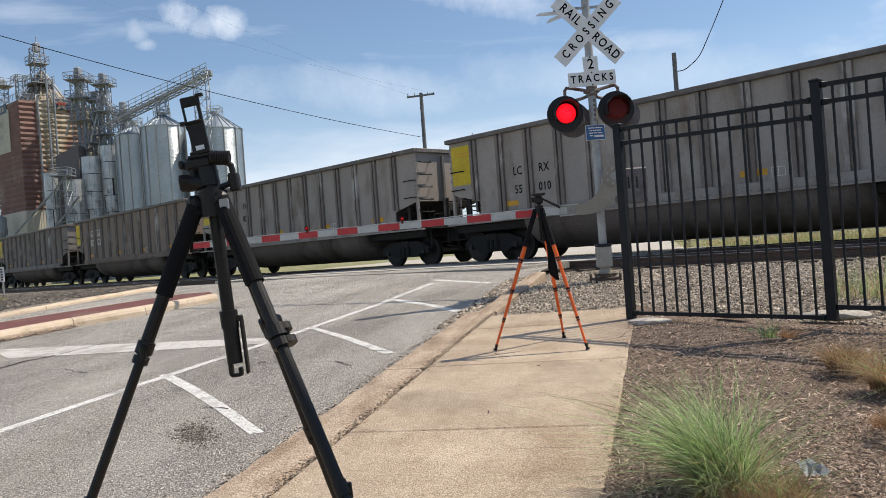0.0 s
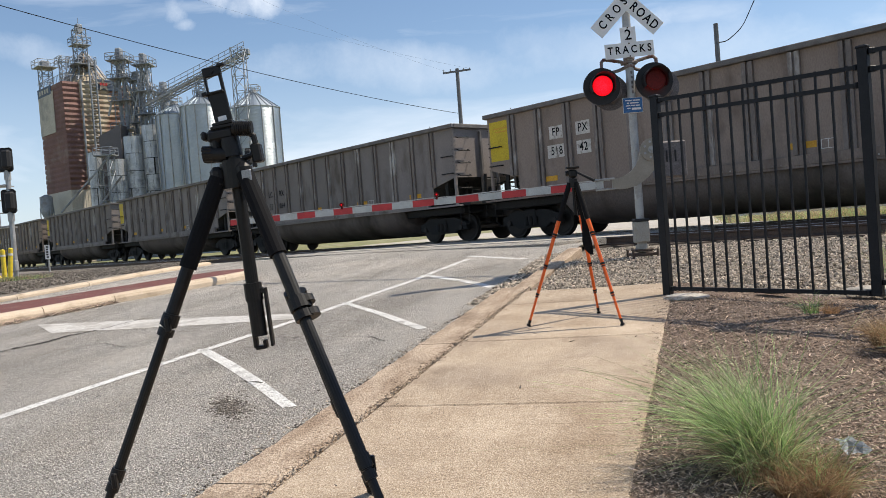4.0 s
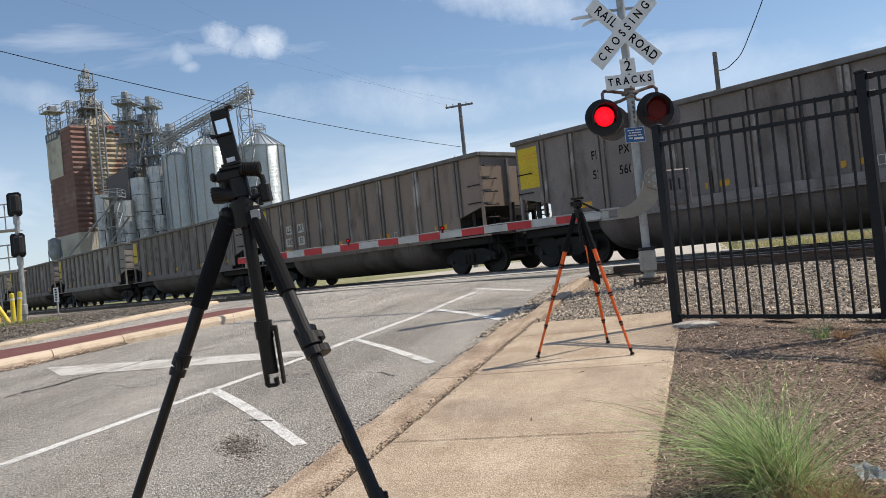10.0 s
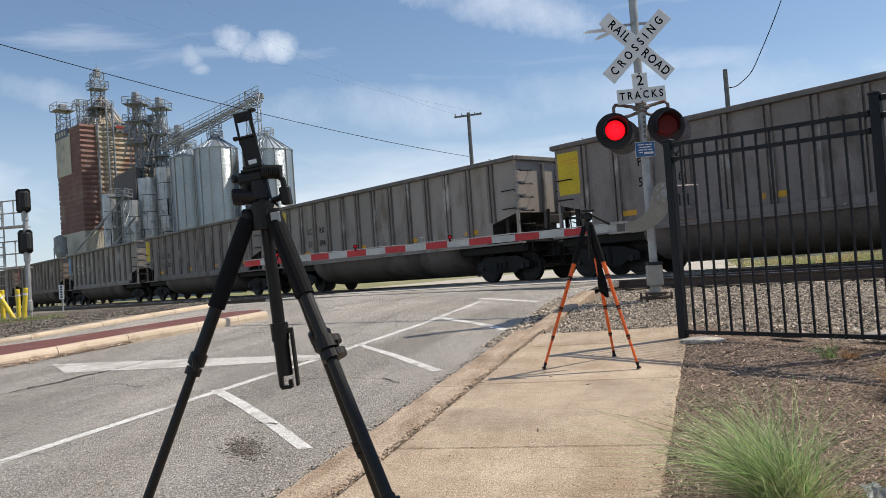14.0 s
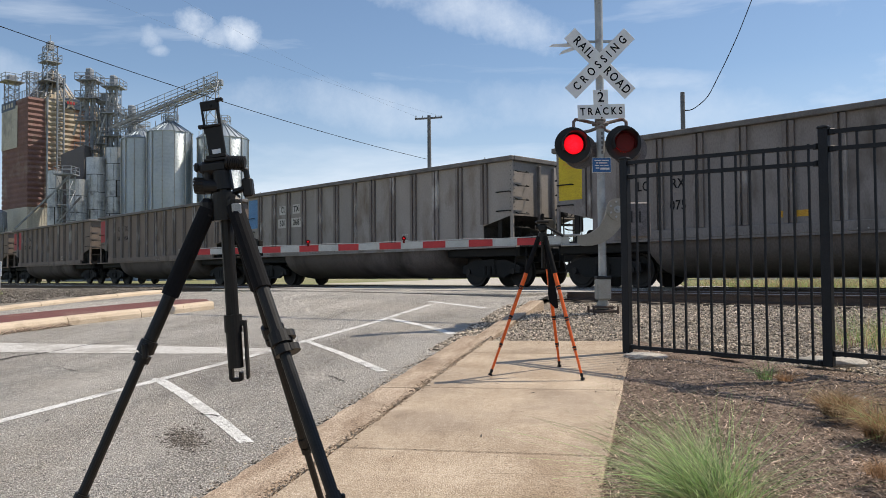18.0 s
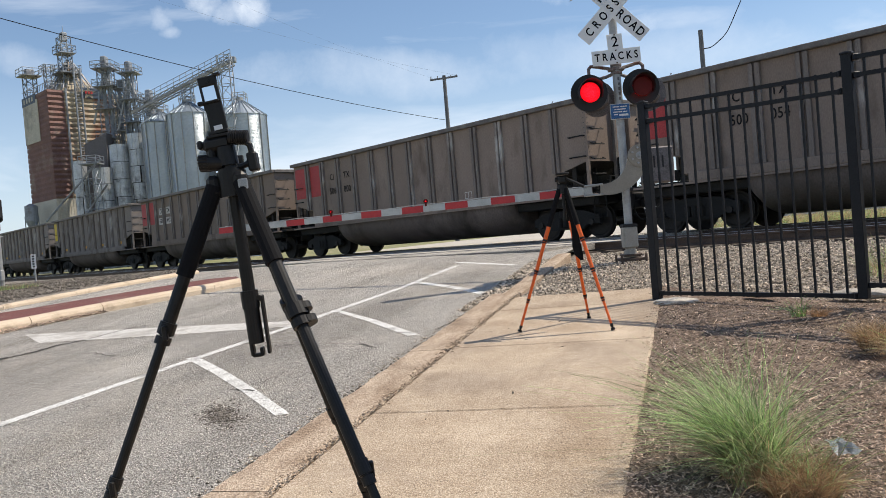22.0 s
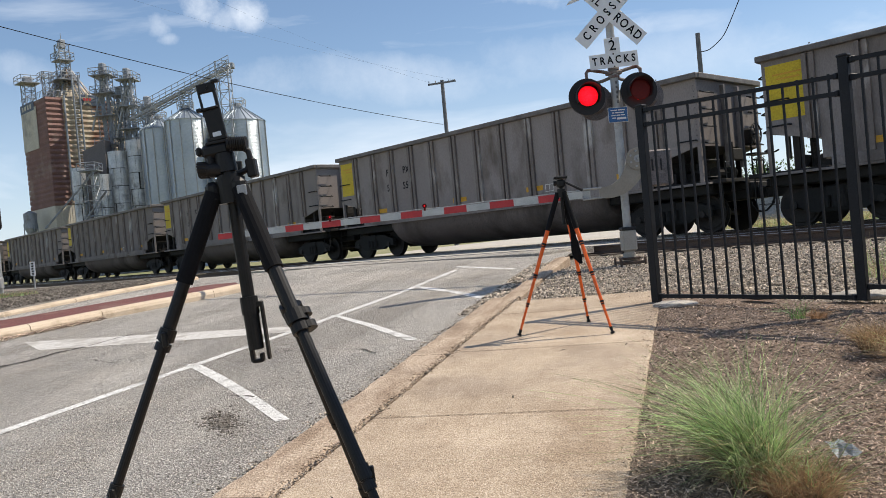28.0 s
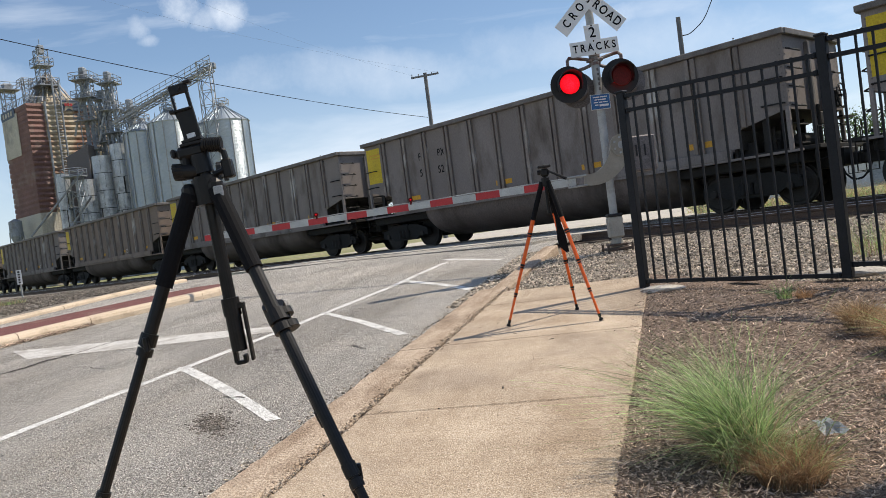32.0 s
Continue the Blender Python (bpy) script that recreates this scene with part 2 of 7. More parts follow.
rail_steel = material("rail_steel", (0.07, 0.048, 0.037), (0.11, 0.075, 0.055), 5, 0.7, 0.2, 0.3, 80)
rail_head = material("rail_head", (0.45, 0.44, 0.43), (0.6, 0.59, 0.58), 5, 0.3, 1.0, 0.05, 80)
black_iron = material("black_iron", (0.008, 0.009, 0.0115), (0.013, 0.0148, 0.018), 10, 0.5, bump=0.1, fine=150, depth=0.003, gloss=0.25)
black_plastic = material("black_plastic", (0.006, 0.0055, 0.005), (0.012, 0.0108, 0.010), 30, 0.45, bump=0.1, fine=300, depth=0.002, gloss=0.30)
black_foam = material("black_foam", (0.004, 0.004, 0.005), (0.008, 0.008, 0.009), 40, 0.85, bump=0.3, fine=400, depth=0.002, gloss=0.2)
grey_metal = material("grey_metal", (0.26, 0.26, 0.265), (0.36, 0.36, 0.365), 20, 0.4, 0.7, 0.05, 200, depth=0.002)
orange_metal = material("orange_metal", (0.74, 0.105, 0.012), (0.86, 0.145, 0.02), 20, 0.4, 0.15, 0.03, 200, depth=0.002)
galvanised = material("galvanised", (0.31, 0.315, 0.31), (0.44, 0.445, 0.44), 7, 0.55, 0.45, 0.15, 60, stain=(0.22, 0.20, 0.18), stain_scale=4, stain_at=0.62, depth=0.006, contrast=0.12)
bin_steel = material("bin_steel", (0.37, 0.42, 0.46), (0.44, 0.49, 0.53), 0.12, 0.44, 0.95, 0.03, 3, depth=0.01, contrast=0.1)
frame_steel = material("frame_steel", (0.195, 0.215, 0.24), (0.335, 0.36, 0.39), 0.6, 0.6, 0.3, 0.1, 9, stain=(0.16, 0.145, 0.14), stain_scale=0.5, stain_at=0.60)
sign_white = material("sign_white", (0.70, 0.70, 0.69), (0.80, 0.80, 0.79), 6, 0.45, bump=0.03, fine=90, stain=(0.58, 0.57, 0.54), stain_scale=5, stain_at=0.68, depth=0.002, contrast=0.15)
sign_black = material("sign_black", (0.004, 0.004, 0.005), (0.008, 0.008, 0.009), 20, 0.7, bump=0, gloss=0.2)
sign_blue = material("sign_blue", (0.012, 0.085, 0.235), (0.018, 0.105, 0.275), 8, 0.4, bump=0)
lamp_black = material("lamp_black", (0.008, 0.008, 0.009), (0.016, 0.016, 0.017), 12, 0.7, bump=0.1, fine=120, depth=0.003)
lamp_back = material("lamp_back", (0.10, 0.088, 0.088), (0.16, 0.145, 0.145), 8, 0.6, 0.2, 0.1, 60, depth=0.004)
rust_arm = material("rust_arm", (0.15, 0.125, 0.115), (0.27, 0.235, 0.22), 10, 0.7, 0.2, 0.2, 60, stain=(0.14, 0.055, 0.04), stain_scale=7, stain_at=0.54, depth=0.004)
lamp_glow = material("lamp_glow", (1.0, 0.006, 0.016), (1.0, 0.010, 0.022), 30, 0.8, bump=0, emit=1.6, gloss=0.0)
LN, LL = lamp_glow.node_tree.nodes, lamp_glow.node_tree.links
spread, cells, hot = LN.new("ShaderNodeVectorMath"), LN.new("ShaderNodeTexVoronoi"), LN.new("ShaderNodeMapRange")
lens_at = LN.new("ShaderNodeTexCoord").outputs["Object"]
spread.operation = "LENGTH"
LL.new(lens_at, spread.inputs[0])
cells.inputs["Scale"].default_value = 85.0
LL.new(lens_at, cells.inputs["Vector"])
hot.inputs["From Min"].default_value, hot.inputs["From Max"].default_value, hot.inputs["To Min"].default_value, hot.inputs["To Max"].default_value = 0.03, 0.14, 2.6, 0.75
LL.new(spread.outputs["Value"], hot.inputs["Value"])
dots = LN.new("ShaderNodeMath")
dots.operation = "MULTIPLY_ADD"
LL.new(cells.outputs["Distance"], dots.inputs[0])
dots.inputs[1].default_value, dots.inputs[2].default_value = -0.9, 1.3
glow = LN.new("ShaderNodeMath")
glow.operation = "MULTIPLY"
LL.new(hot.outputs[0], glow.inputs[0]), LL.new(dots.outputs[0], glow.inputs[1])
LL.new(glow.outputs[0], LN["Principled BSDF"].inputs["Emission Strength"])
lamp_dark = material("lamp_dark", (0.09, 0.006, 0.005), (0.13, 0.010, 0.008), 30, 0.5, bump=0.05, fine=120, depth=0.003, gloss=0.2)
gate_white = material("gate_white", (0.38, 0.39, 0.375), (0.50, 0.51, 0.49), 5, 0.5, bump=0.05, fine=80, depth=0.003, contrast=0.2)
gate_red = material("gate_red", (0.40, 0.02, 0.026), (0.50, 0.034, 0.036), 5, 0.5, bump=0.05, fine=80, depth=0.003, contrast=0.2)
gate_tan = material("gate_tan", (0.235, 0.21, 0.172), (0.31, 0.28, 0.23), 4, 0.55, 0.1, 0.1, 60, depth=0.004, contrast=0.15)
wood_pole = material("wood_pole", (0.10, 0.104, 0.112), (0.155, 0.16, 0.17), 3, 0.9, bump=0.6, fine=25, stretch_z=0.15)
cable_black = material("cable_black", (0.010, 0.010, 0.011), (0.016, 0.016, 0.017), 5, 0.9, bump=0, gloss=0.1)
car_grey = material("car_grey", (0.208, 0.184, 0.172), (0.287, 0.258, 0.244), 0.7, 0.9, 0.0, 0.1, 40, stain=(0.128, 0.107, 0.09), stain_scale=0.8, stain_at=0.60, stretch_z=0.4, vary=0.12, depth=0.006, gloss=0.08, contrast=0.22)
car_tan = material("car_tan", (0.212, 0.168, 0.141), (0.284, 0.230, 0.196), 0.7, 0.9, 0.0, 0.1, 40, stain=(0.135, 0.104, 0.086), stain_scale=0.8, stain_at=0.62, stretch_z=0.4, vary=0.10, depth=0.006, gloss=0.08, contrast=0.22)
car_pale = material("car_pale", (0.275, 0.246, 0.222), (0.375, 0.343, 0.316), 0.7, 0.85, 0.0, 0.1, 40, stain=(0.20, 0.162, 0.13), stain_scale=0.8, stain_at=0.60, stretch_z=0.4, vary=0.06, depth=0.006, contrast=0.22, gloss=0.1)
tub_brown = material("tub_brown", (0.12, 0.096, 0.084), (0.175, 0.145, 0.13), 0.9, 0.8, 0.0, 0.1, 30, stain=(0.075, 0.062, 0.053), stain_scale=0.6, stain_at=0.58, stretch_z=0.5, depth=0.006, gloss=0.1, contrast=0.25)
car_rib = material("car_rib", (0.16, 0.136, 0.122), (0.24, 0.208, 0.19), 1.5, 0.65, 0.1, 0.1, 40, stain=(0.52, 0.50, 0.47), stain_scale=1.6, stain_at=0.60, stretch_z=0.35, depth=0.006, contrast=0.25, gloss=0.15)
car_top = material("car_top", (0.12, 0.108, 0.10), (0.20, 0.185, 0.172), 3, 0.6, 0.2, 0.1, 40, stain=(0.25, 0.235, 0.215), stain_scale=1.5, stain_at=0.66, depth=0.006, contrast=0.25, gloss=0.2)
car_black = material("car_black", (0.008, 0.0075, 0.007), (0.018, 0.016, 0.014), 2, 0.8, 0.1, 0.3, 30, depth=0.01)
soot = material("soot", (0.016, 0.015, 0.014), (0.05, 0.045, 0.04), 1.5, 0.9, bump=0.4, fine=25)
wheel_steel = material("wheel_steel", (0.018, 0.015, 0.013), (0.035, 0.029, 0.025), 4, 0.6, 0.4, 0.2, 40, depth=0.005)
tread_steel = material("tread_steel", (0.42, 0.41, 0.40), (0.55, 0.54, 0.52), 6, 0.28, 1.0, 0.02, 60, depth=0.002)
panel_yellow = material("panel_yellow", (0.52, 0.37, 0.012), (0.64, 0.47, 0.02), 2, 0.6, bump=0.08, fine=30, stain=(0.36, 0.25, 0.04), stain_scale=2, stain_at=0.64, depth=0.004)
panel_red = material("panel_red", (0.36, 0.03, 0.035), (0.46, 0.045, 0.045), 2, 0.6, bump=0.08, fine=30, stain=(0.27, 0.05, 0.045), stain_scale=2, depth=0.004)
panel_blue = material("panel_blue", (0.07, 0.19, 0.38), (0.10, 0.25, 0.46), 2, 0.6, bump=0.08, fine=30, depth=0.004)
mark_white = material("mark_white", (0.62, 0.61, 0.58), (0.72, 0.71, 0.68), 4, 0.6, bump=0)
mark_faded = material("mark_faded", (0.47, 0.44, 0.40), (0.62, 0.59, 0.55), 5, 0.7, bump=0, stain=(0.27, 0.235, 0.2), stain_scale=6, stain_at=0.56)
mark_orange = material("mark_orange", (0.55, 0.27, 0.02), (0.68, 0.36, 0.03), 4, 0.6, bump=0)
elevator_red = material("elevator_red", (0.150, 0.078, 0.066), (0.222, 0.122, 0.105), 0.35, 0.8, 0.0, 0.2, 6, stain=(0.27, 0.205, 0.17), stain_scale=0.2, stain_at=0.58)
elevator_rust = material("elevator_rust", (0.35, 0.29, 0.21), (0.50, 0.435, 0.33), 0.2, 0.8, 0.0, 0.2, 6, stain=(0.20, 0.095, 0.06), stain_scale=0.16, stain_at=0.50)
elevator_pale = material("elevator_pale", (0.44, 0.405, 0.335), (0.55, 0.515, 0.435), 0.3, 0.8, bump=0.2, fine=5, stain=(0.28, 0.27, 0.25), stain_scale=0.2)
silo_concrete = material("silo_concrete", (0.38, 0.395, 0.41), (0.54, 0.555, 0.57), 0.8, 0.42, 0.5, 0.2, 5, stain=(0.22, 0.225, 0.235), stain_scale=0.5, stain_at=0.58)
sign_navy = material("sign_navy", (0.075, 0.10, 0.145), (0.12, 0.15, 0.20), 1, 0.7, bump=0)
yellow_paint = material("yellow_paint", (0.68, 0.50, 0.03), (0.80, 0.60, 0.05), 6, 0.5, bump=0.1, fine=60, stain=(0.45, 0.32, 0.06), stain_scale=5, depth=0.004)
grass_green = material("grass_green", (0.15, 0.26, 0.078), (0.40, 0.55, 0.225), 6, 0.5, bump=0)
grass_pale = material("grass_pale", (0.44, 0.51, 0.25), (0.64, 0.69, 0.40), 6, 0.5, bump=0)
grass_dry = material("grass_dry", (0.33, 0.23, 0.13), (0.56, 0.43, 0.26), 8, 0.8, bump=0)
grass_red = material("grass_red", (0.22, 0.125, 0.066), (0.47, 0.295, 0.165), 8, 0.8, bump=0)
grass_seed = material("grass_seed", (0.10, 0.09, 0.055), (0.24, 0.21, 0.13), 8, 0.8, bump=0)
leaf_green = material("leaf_green", (0.035, 0.07, 0.018), (0.085, 0.14, 0.038), 0.5, 0.7, bump=0)
bark = material("bark", (0.07, 0.05, 0.038), (0.14, 0.105, 0.08), 4, 0.9, bump=0.6, fine=20, stretch_z=0.3)
rock = material("rock", (0.34, 0.31, 0.27), (0.50, 0.46, 0.40), 6, 0.9, bump=0.5, fine=50, vary=0.15)
foil = material("foil", (0.22, 0.25, 0.28), (0.34, 0.38, 0.41), 12, 0.5, 0.4, 0.2, 60, depth=0.006)
white_sheet = material("white_sheet", (0.58, 0.58, 0.57), (0.68, 0.68, 0.67), 0.4, 0.6, bump=0.1, fine=6)


def layered(mt, turn, scale, low, high, amount, way="SOFT_LIGHT", detail=6.0, only_light=False):
    """A further noise over a surface's colour, stretched along a direction on the ground."""
    nodes, links = mt.node_tree.nodes, mt.node_tree.links
    shader = nodes["Principled BSDF"]
    old = shader.inputs["Base Color"].links[0].from_socket
    spin, size, grain, span, mix = (nodes.new("ShaderNode" + k) for k in ("Mapping", "Mapping", "TexNoise", "MapRange", "MixRGB"))
    spin.inputs["Rotation"].default_value = (0, 0, radians(turn))
    size.inputs["Scale"].default_value = scale
    links.new(nodes.new("ShaderNodeTexCoord").outputs["Object"], spin.inputs["Vector"])
    links.new(spin.outputs[0], size.inputs["Vector"])
    links.new(size.outputs[0], grain.inputs["Vector"])
    grain.inputs["Scale"].default_value, grain.inputs["Detail"].default_value, grain.inputs["Roughness"].default_value = 1.0, detail, 0.65
    span.inputs["From Min"].default_value, span.inputs["From Max"].default_value = low, high
    links.new(grain.outputs["Fac"], span.inputs["Value"])
    mix.blend_type = way
    mix.inputs["Fac"].default_value = amount
    links.new(old, mix.inputs["Color1"])
    links.new(span.outputs[0], mix.inputs["Color2"])
    links.new(mix.outputs[0], shader.inputs["Base Color"])


ROAD_TURN = 16.5
layered(concrete, ROAD_TURN, (5.0, 46.0, 1.0), 0.30, 0.70, 0.13)          # broom marks across the slabs
layered(concrete, ROAD_TURN, (1.5, 1.1, 1.0), 0.34, 0.68, 0.42)           # large worn and stained patches
layered(concrete, 0, (260.0, 260.0, 260.0), 0.25, 0.75, 0.55, detail=2.0)
layered(kerb_concrete, ROAD_TURN, (7.0, 1.5, 3.0), 0.34, 0.68, 0.45)
layered(kerb_concrete, 0, (120.0, 120.0, 120.0), 0.25, 0.75, 0.35, detail=2.0)
layered(asphalt, ROAD_TURN, (1.3, 0.25, 1.0), 0.36, 0.66, 0.35)            # wheel paths along the lane
layered(asphalt, 0, (170.0, 170.0, 170.0), 0.28, 0.72, 0.70, detail=2.0)


# ---------------------------------------------------------------- mesh helpers
def link_mesh(name, bm, mt, parent=None, label="", smooth=False):
    me = bpy.data.meshes.new(name)
    bm.normal_update()
    bm.to_mesh(me)
    bm.free()
    for m in mt if isinstance(mt, (list, tuple)) else [mt]:
        me.materials.append(m)
    if smooth:
        for p in me.polygons:
            p.use_smooth = True
    ob = new(name, me)
    if parent:
        ob.parent = parent
    if label:
        ob["label"] = label
    return ob


def part(name, bm, mt, parent, label="", smooth=False):
    return link_mesh(name, bm, mt, parent, label, smooth)


def share(name, me, parent, m):
    """One more object on the mesh me."""
    ob = new(name, me)
    ob.parent = parent
    ob.matrix_basis = m
    return ob


def thing(name, m, label, category, group="", kind=""):
    ob = tagged(new(name), label, category, group, kind)
    ob.matrix_basis = m
    return ob


def box(bm, c, s, m=None, bevel=0.0):
    """A box at c with the sizes s, chamfered by bevel."""
    made = bmesh.ops.create_cube(bm, size=1.0, matrix=Matrix.LocRotScale(Vector(c), None, Vector(s)))["verts"]
    if bevel:
        edges = list({e for v in made for e in v.link_edges})
        made = list({v for f in bmesh.ops.bevel(bm, geom=edges, offset=bevel, segments=1, affect="EDGES")["faces"] for v in f.verts} | {v for v in made if v.is_valid})
    if m is not None:
        bmesh.ops.transform(bm, matrix=m, verts=made)
    return made


def rod(bm, a, b, r, r2=None, sides=8, caps=True):
    """A round bar from a to b."""
    a, b = Vector(a), Vector(b)
    d = b - a
    m = Matrix.Translation((a + b) / 2) @ d.to_track_quat("Z", "Y").to_matrix().to_4x4()
    return bmesh.ops.create_cone(bm, cap_ends=caps, segments=sides, radius1=r, radius2=r if r2 is None else r2, depth=d.length, matrix=m)["verts"]


def bar(bm, a, b, w, h):
    """A square bar from a to b, w wide and h thick."""
    a, b = Vector(a), Vector(b)
    d = b - a
    m = Matrix.Translation((a + b) / 2) @ d.to_track_quat("Y", "Z").to_matrix().to_4x4()
    return bmesh.ops.create_cube(bm, size=1.0, matrix=m @ Matrix.Diagonal((w, d.length, h, 1)))["verts"]


def tube(bm, path, r, sides=6):
    """A round bar bent along a path, as one skin."""
    pts = [Vector(p) for p in path]
    rings = []
    for k, p in enumerate(pts):
        d = (pts[min(k + 1, len(pts) - 1)] - pts[max(k - 1, 0)]).normalized()
        if rings:
            u = u - d * u.dot(d)
            u = u.normalized() if u.length > 1e-5 else d.orthogonal().normalized()
        else:
            u = d.orthogonal().normalized()
        v = d.cross(u)
        rings.append([bm.verts.new(p + (u * math.cos(a) + v * math.sin(a)) * r) for a in [math.tau * i / sides for i in range(sides)]])
    for a, b in zip(rings, rings[1:]):
        for i in range(sides):
            bm.faces.new((a[i], a[(i + 1) % sides], b[(i + 1) % sides], b[i]))
    bm.faces.new(rings[0][::-1]), bm.faces.new(rings[-1])


def fresh():
    return bmesh.new()


def lettering(name, text, size, mt, parent, m, depth=0.002, label="", bold=0.0, stretch=1.0, space=1.0):
    cu = bpy.data.curves.new(name, "FONT")
    cu.body, cu.size, cu.extrude, cu.align_x, cu.align_y = text, size, depth, "CENTER", "CENTER"
    cu.offset, cu.space_character, cu.resolution_u = bold, space, 3
    tmp = bpy.data.objects.new(name, cu)
    scene.collection.objects.link(tmp)
    me = bpy.data.meshes.new_from_object(tmp.evaluated_get(bpy.context.evaluated_depsgraph_get()))
    bpy.data.objects.remove(tmp)
    bpy.data.curves.remove(cu)
    me.materials.clear()
    me.materials.append(mt)
    me.transform(Matrix.Diagonal((stretch, 1, 1, 1)))
    ob = new(name, me)
    ob.parent = parent
    ob.matrix_basis = m
    if label:
        ob["label"] = label
    return ob


# ---------------------------------------------------------------- ground
def height(x, y):
    """The road's surface: it climbs 7 in 100 towards the rails and levels out there."""
    r = max(0.334 * x + 0.943 * y, -3.0)
    if r <= 12:
        return -0.066 + 0.07 * r
    k = min((r - 12) / 6, 1)
    return 0.774 + 0.42 * (k - k * k / 2)


RD, RQ = Vector((0.284, 0.959)), Vector((0.959, -0.284))      # along and across the road
TU, TN = Vector((0.6845, -0.7290)), Vector((0.7290, 0.6845))  # along the train's way and across the tracks
TRACK_TURN, RAIL = -46.8, 1.01
NEAR_TRACK, FAR_TRACK = 14.25, 18.58                           # centre lines, measured along TN


def qr(q, r):
    p = RQ * q + RD * r
    return p.x, p.y


def tr(s, nn):
    p = TU * s + TN * nn
    return p.x, p.y


def sheet(name, left, right, mt, lift=0.0, rows=24, across=8, parent=None, rough=0.0, fixed=None, cap=9.0):
    """A strip of ground between two lines of points that follow each other, lift above the road's surface."""
    bm = fresh()

    def along(line, k):
        k *= len(line) - 1
        i = min(int(k), len(line) - 2)
        a, b = Vector(line[i][:2]), Vector(line[i + 1][:2])
        return a.lerp(b, k - i)

    grid = []
    for i in range(rows + 1):
        a, b = along(left, i / rows), along(right, i / rows)
        row = []
        for j in range(across + 1):
            p = a.lerp(b, j / across)
            z = min((height(p.x, p.y) if fixed is None else fixed) + lift, cap)
            if rough:
                z += rough * noise.noise((p.x * 1.3, p.y * 1.3, 0))
            row.append(bm.verts.new((p.x, p.y, z)))
        grid.append(row)
    for i in range(rows):
        for j in range(across):
            bm.faces.new((grid[i][j], grid[i][j + 1], grid[i + 1][j + 1], grid[i + 1][j]))
    for f in bm.faces:
        f.normal_update()
        if f.normal.z < 0:
            f.normal_flip()
    return link_mesh(name, bm, mt, parent, smooth=True)


def structure(ob, label, category):
    return tagged(ob, label, category, kind="structure")


# the ground sheet to the horizon
bm = fresh()
steps = [-2500, -900, -400, -200, -120, -80, -60, -45] + list(range(-36, 37, 3)) + [45, 60, 80, 120, 200, 400, 900, 2500]
verts = [[bm.verts.new((x, y, height(x, y) - 0.16)) for x in steps] for y in steps]
for i in range(len(steps) - 1):
    for j in range(len(steps) - 1):
        bm.faces.new((verts[i][j], verts[i][j + 1], verts[i + 1][j + 1], verts[i + 1][j]))
structure(link_mesh("ground", bm, dry_ground, smooth=True), "dry patchy grass and bare earth reaching the horizon", "ground")

structure(sheet("road", [qr(-2.38, -9), qr(-2.38, 19)], [qr(-16, -9), qr(-16, 19)], asphalt, 0.0, 56, 30),
          "worn light grey asphalt road with cracks climbing to the rails", "road")
structure(sheet("far_road", [(-5.5, 36), (6.0, 74)], [(7.1, 22.6), (22.7, 75.3)], far_concrete, 0.015, 6, 4),
          "pale sunlit concrete road beyond the rails", "road")

# cracks in the asphalt
def crack(points, wide, seed):
    rng = random.Random(seed)
    bm, prev = fresh(), None
    for a, b in zip(points, points[1:]):
        a, b = Vector(a), Vector(b)
        n = max(int((b - a).length / 0.05), 1)
        side = Vector((-(b - a).y, (b - a).x)).normalized()
        for k in range(n):
            p = a.lerp(b, k / n) + side * rng.gauss(0, 0.012)
            w = wide * rng.uniform(0.15, 1.0)
            pair = [bm.verts.new((*(p + side * o * w), height(*p) + 0.0065)) for o in (-0.5, 0.5)]
            if prev:
                bm.faces.new((prev[0], pair[0], pair[1], prev[1]))
            prev = pair
    for f in bm.faces:
        f.normal_update()
        if f.normal.z < 0:
            f.normal_flip()
    return structure(link_mesh("road_crack", bm, dirt_dark), "thin dark crack in the asphalt", "crack")


CRACKS = (([(-5.75, 8.5), (-5.6, 8.9), (-5.46, 9.22)], 0.05), ([(-5.46, 9.22), (-5.2, 9.41), (-5.07, 9.77), (-4.80, 10.05)], 0.13), ([(-4.80, 10.05), (-4.55, 10.55), (-4.47, 10.65), (-3.6, 11.1)], 0.05),
          ([(-4.36, 8.95), (-4.23, 8.98), (-4.0, 8.72), (-3.8, 8.58)], 0.03), ([(-3.8, 5.95), (-3.61, 6.08), (-3.39, 6.22), (-3.21, 6.34), (-3.04, 6.56)], 0.018), ([(-3.3, 8.62), (-3.03, 8.61)], 0.025),
          ([(-2.13, 8.29), (-1.46, 8.05), (-1.13, 7.88), (-0.88, 7.55)], 0.028), ([(-1.99, 6.52), (-1.85, 6.46), (-1.76, 6.40), (-1.70, 6.36)], 0.035), ([(-0.78, 8.23), (-0.68, 8.19), (-0.56, 8.12)], 0.05),
          ([(-1.84, 6.59), (-1.66, 6.89)], 0.015), ([(-2.6, 11.5), (-0.9, 11.1), (0.4, 11.7)], 0.025), ([(-4.5, 13.4), (-2.0, 13.0), (0.9, 12.7)], 0.03))
for k, (pts, wide) in enumerate(CRACKS):
    crack(pts, wide, 100 + k)

# paint on the road
PAINT = 0.004


def painted(left, right, label, rows=12, paint=road_paint):
    return structure(sheet("road_marking", left, right, paint, PAINT, rows, 1), label, "road marking")


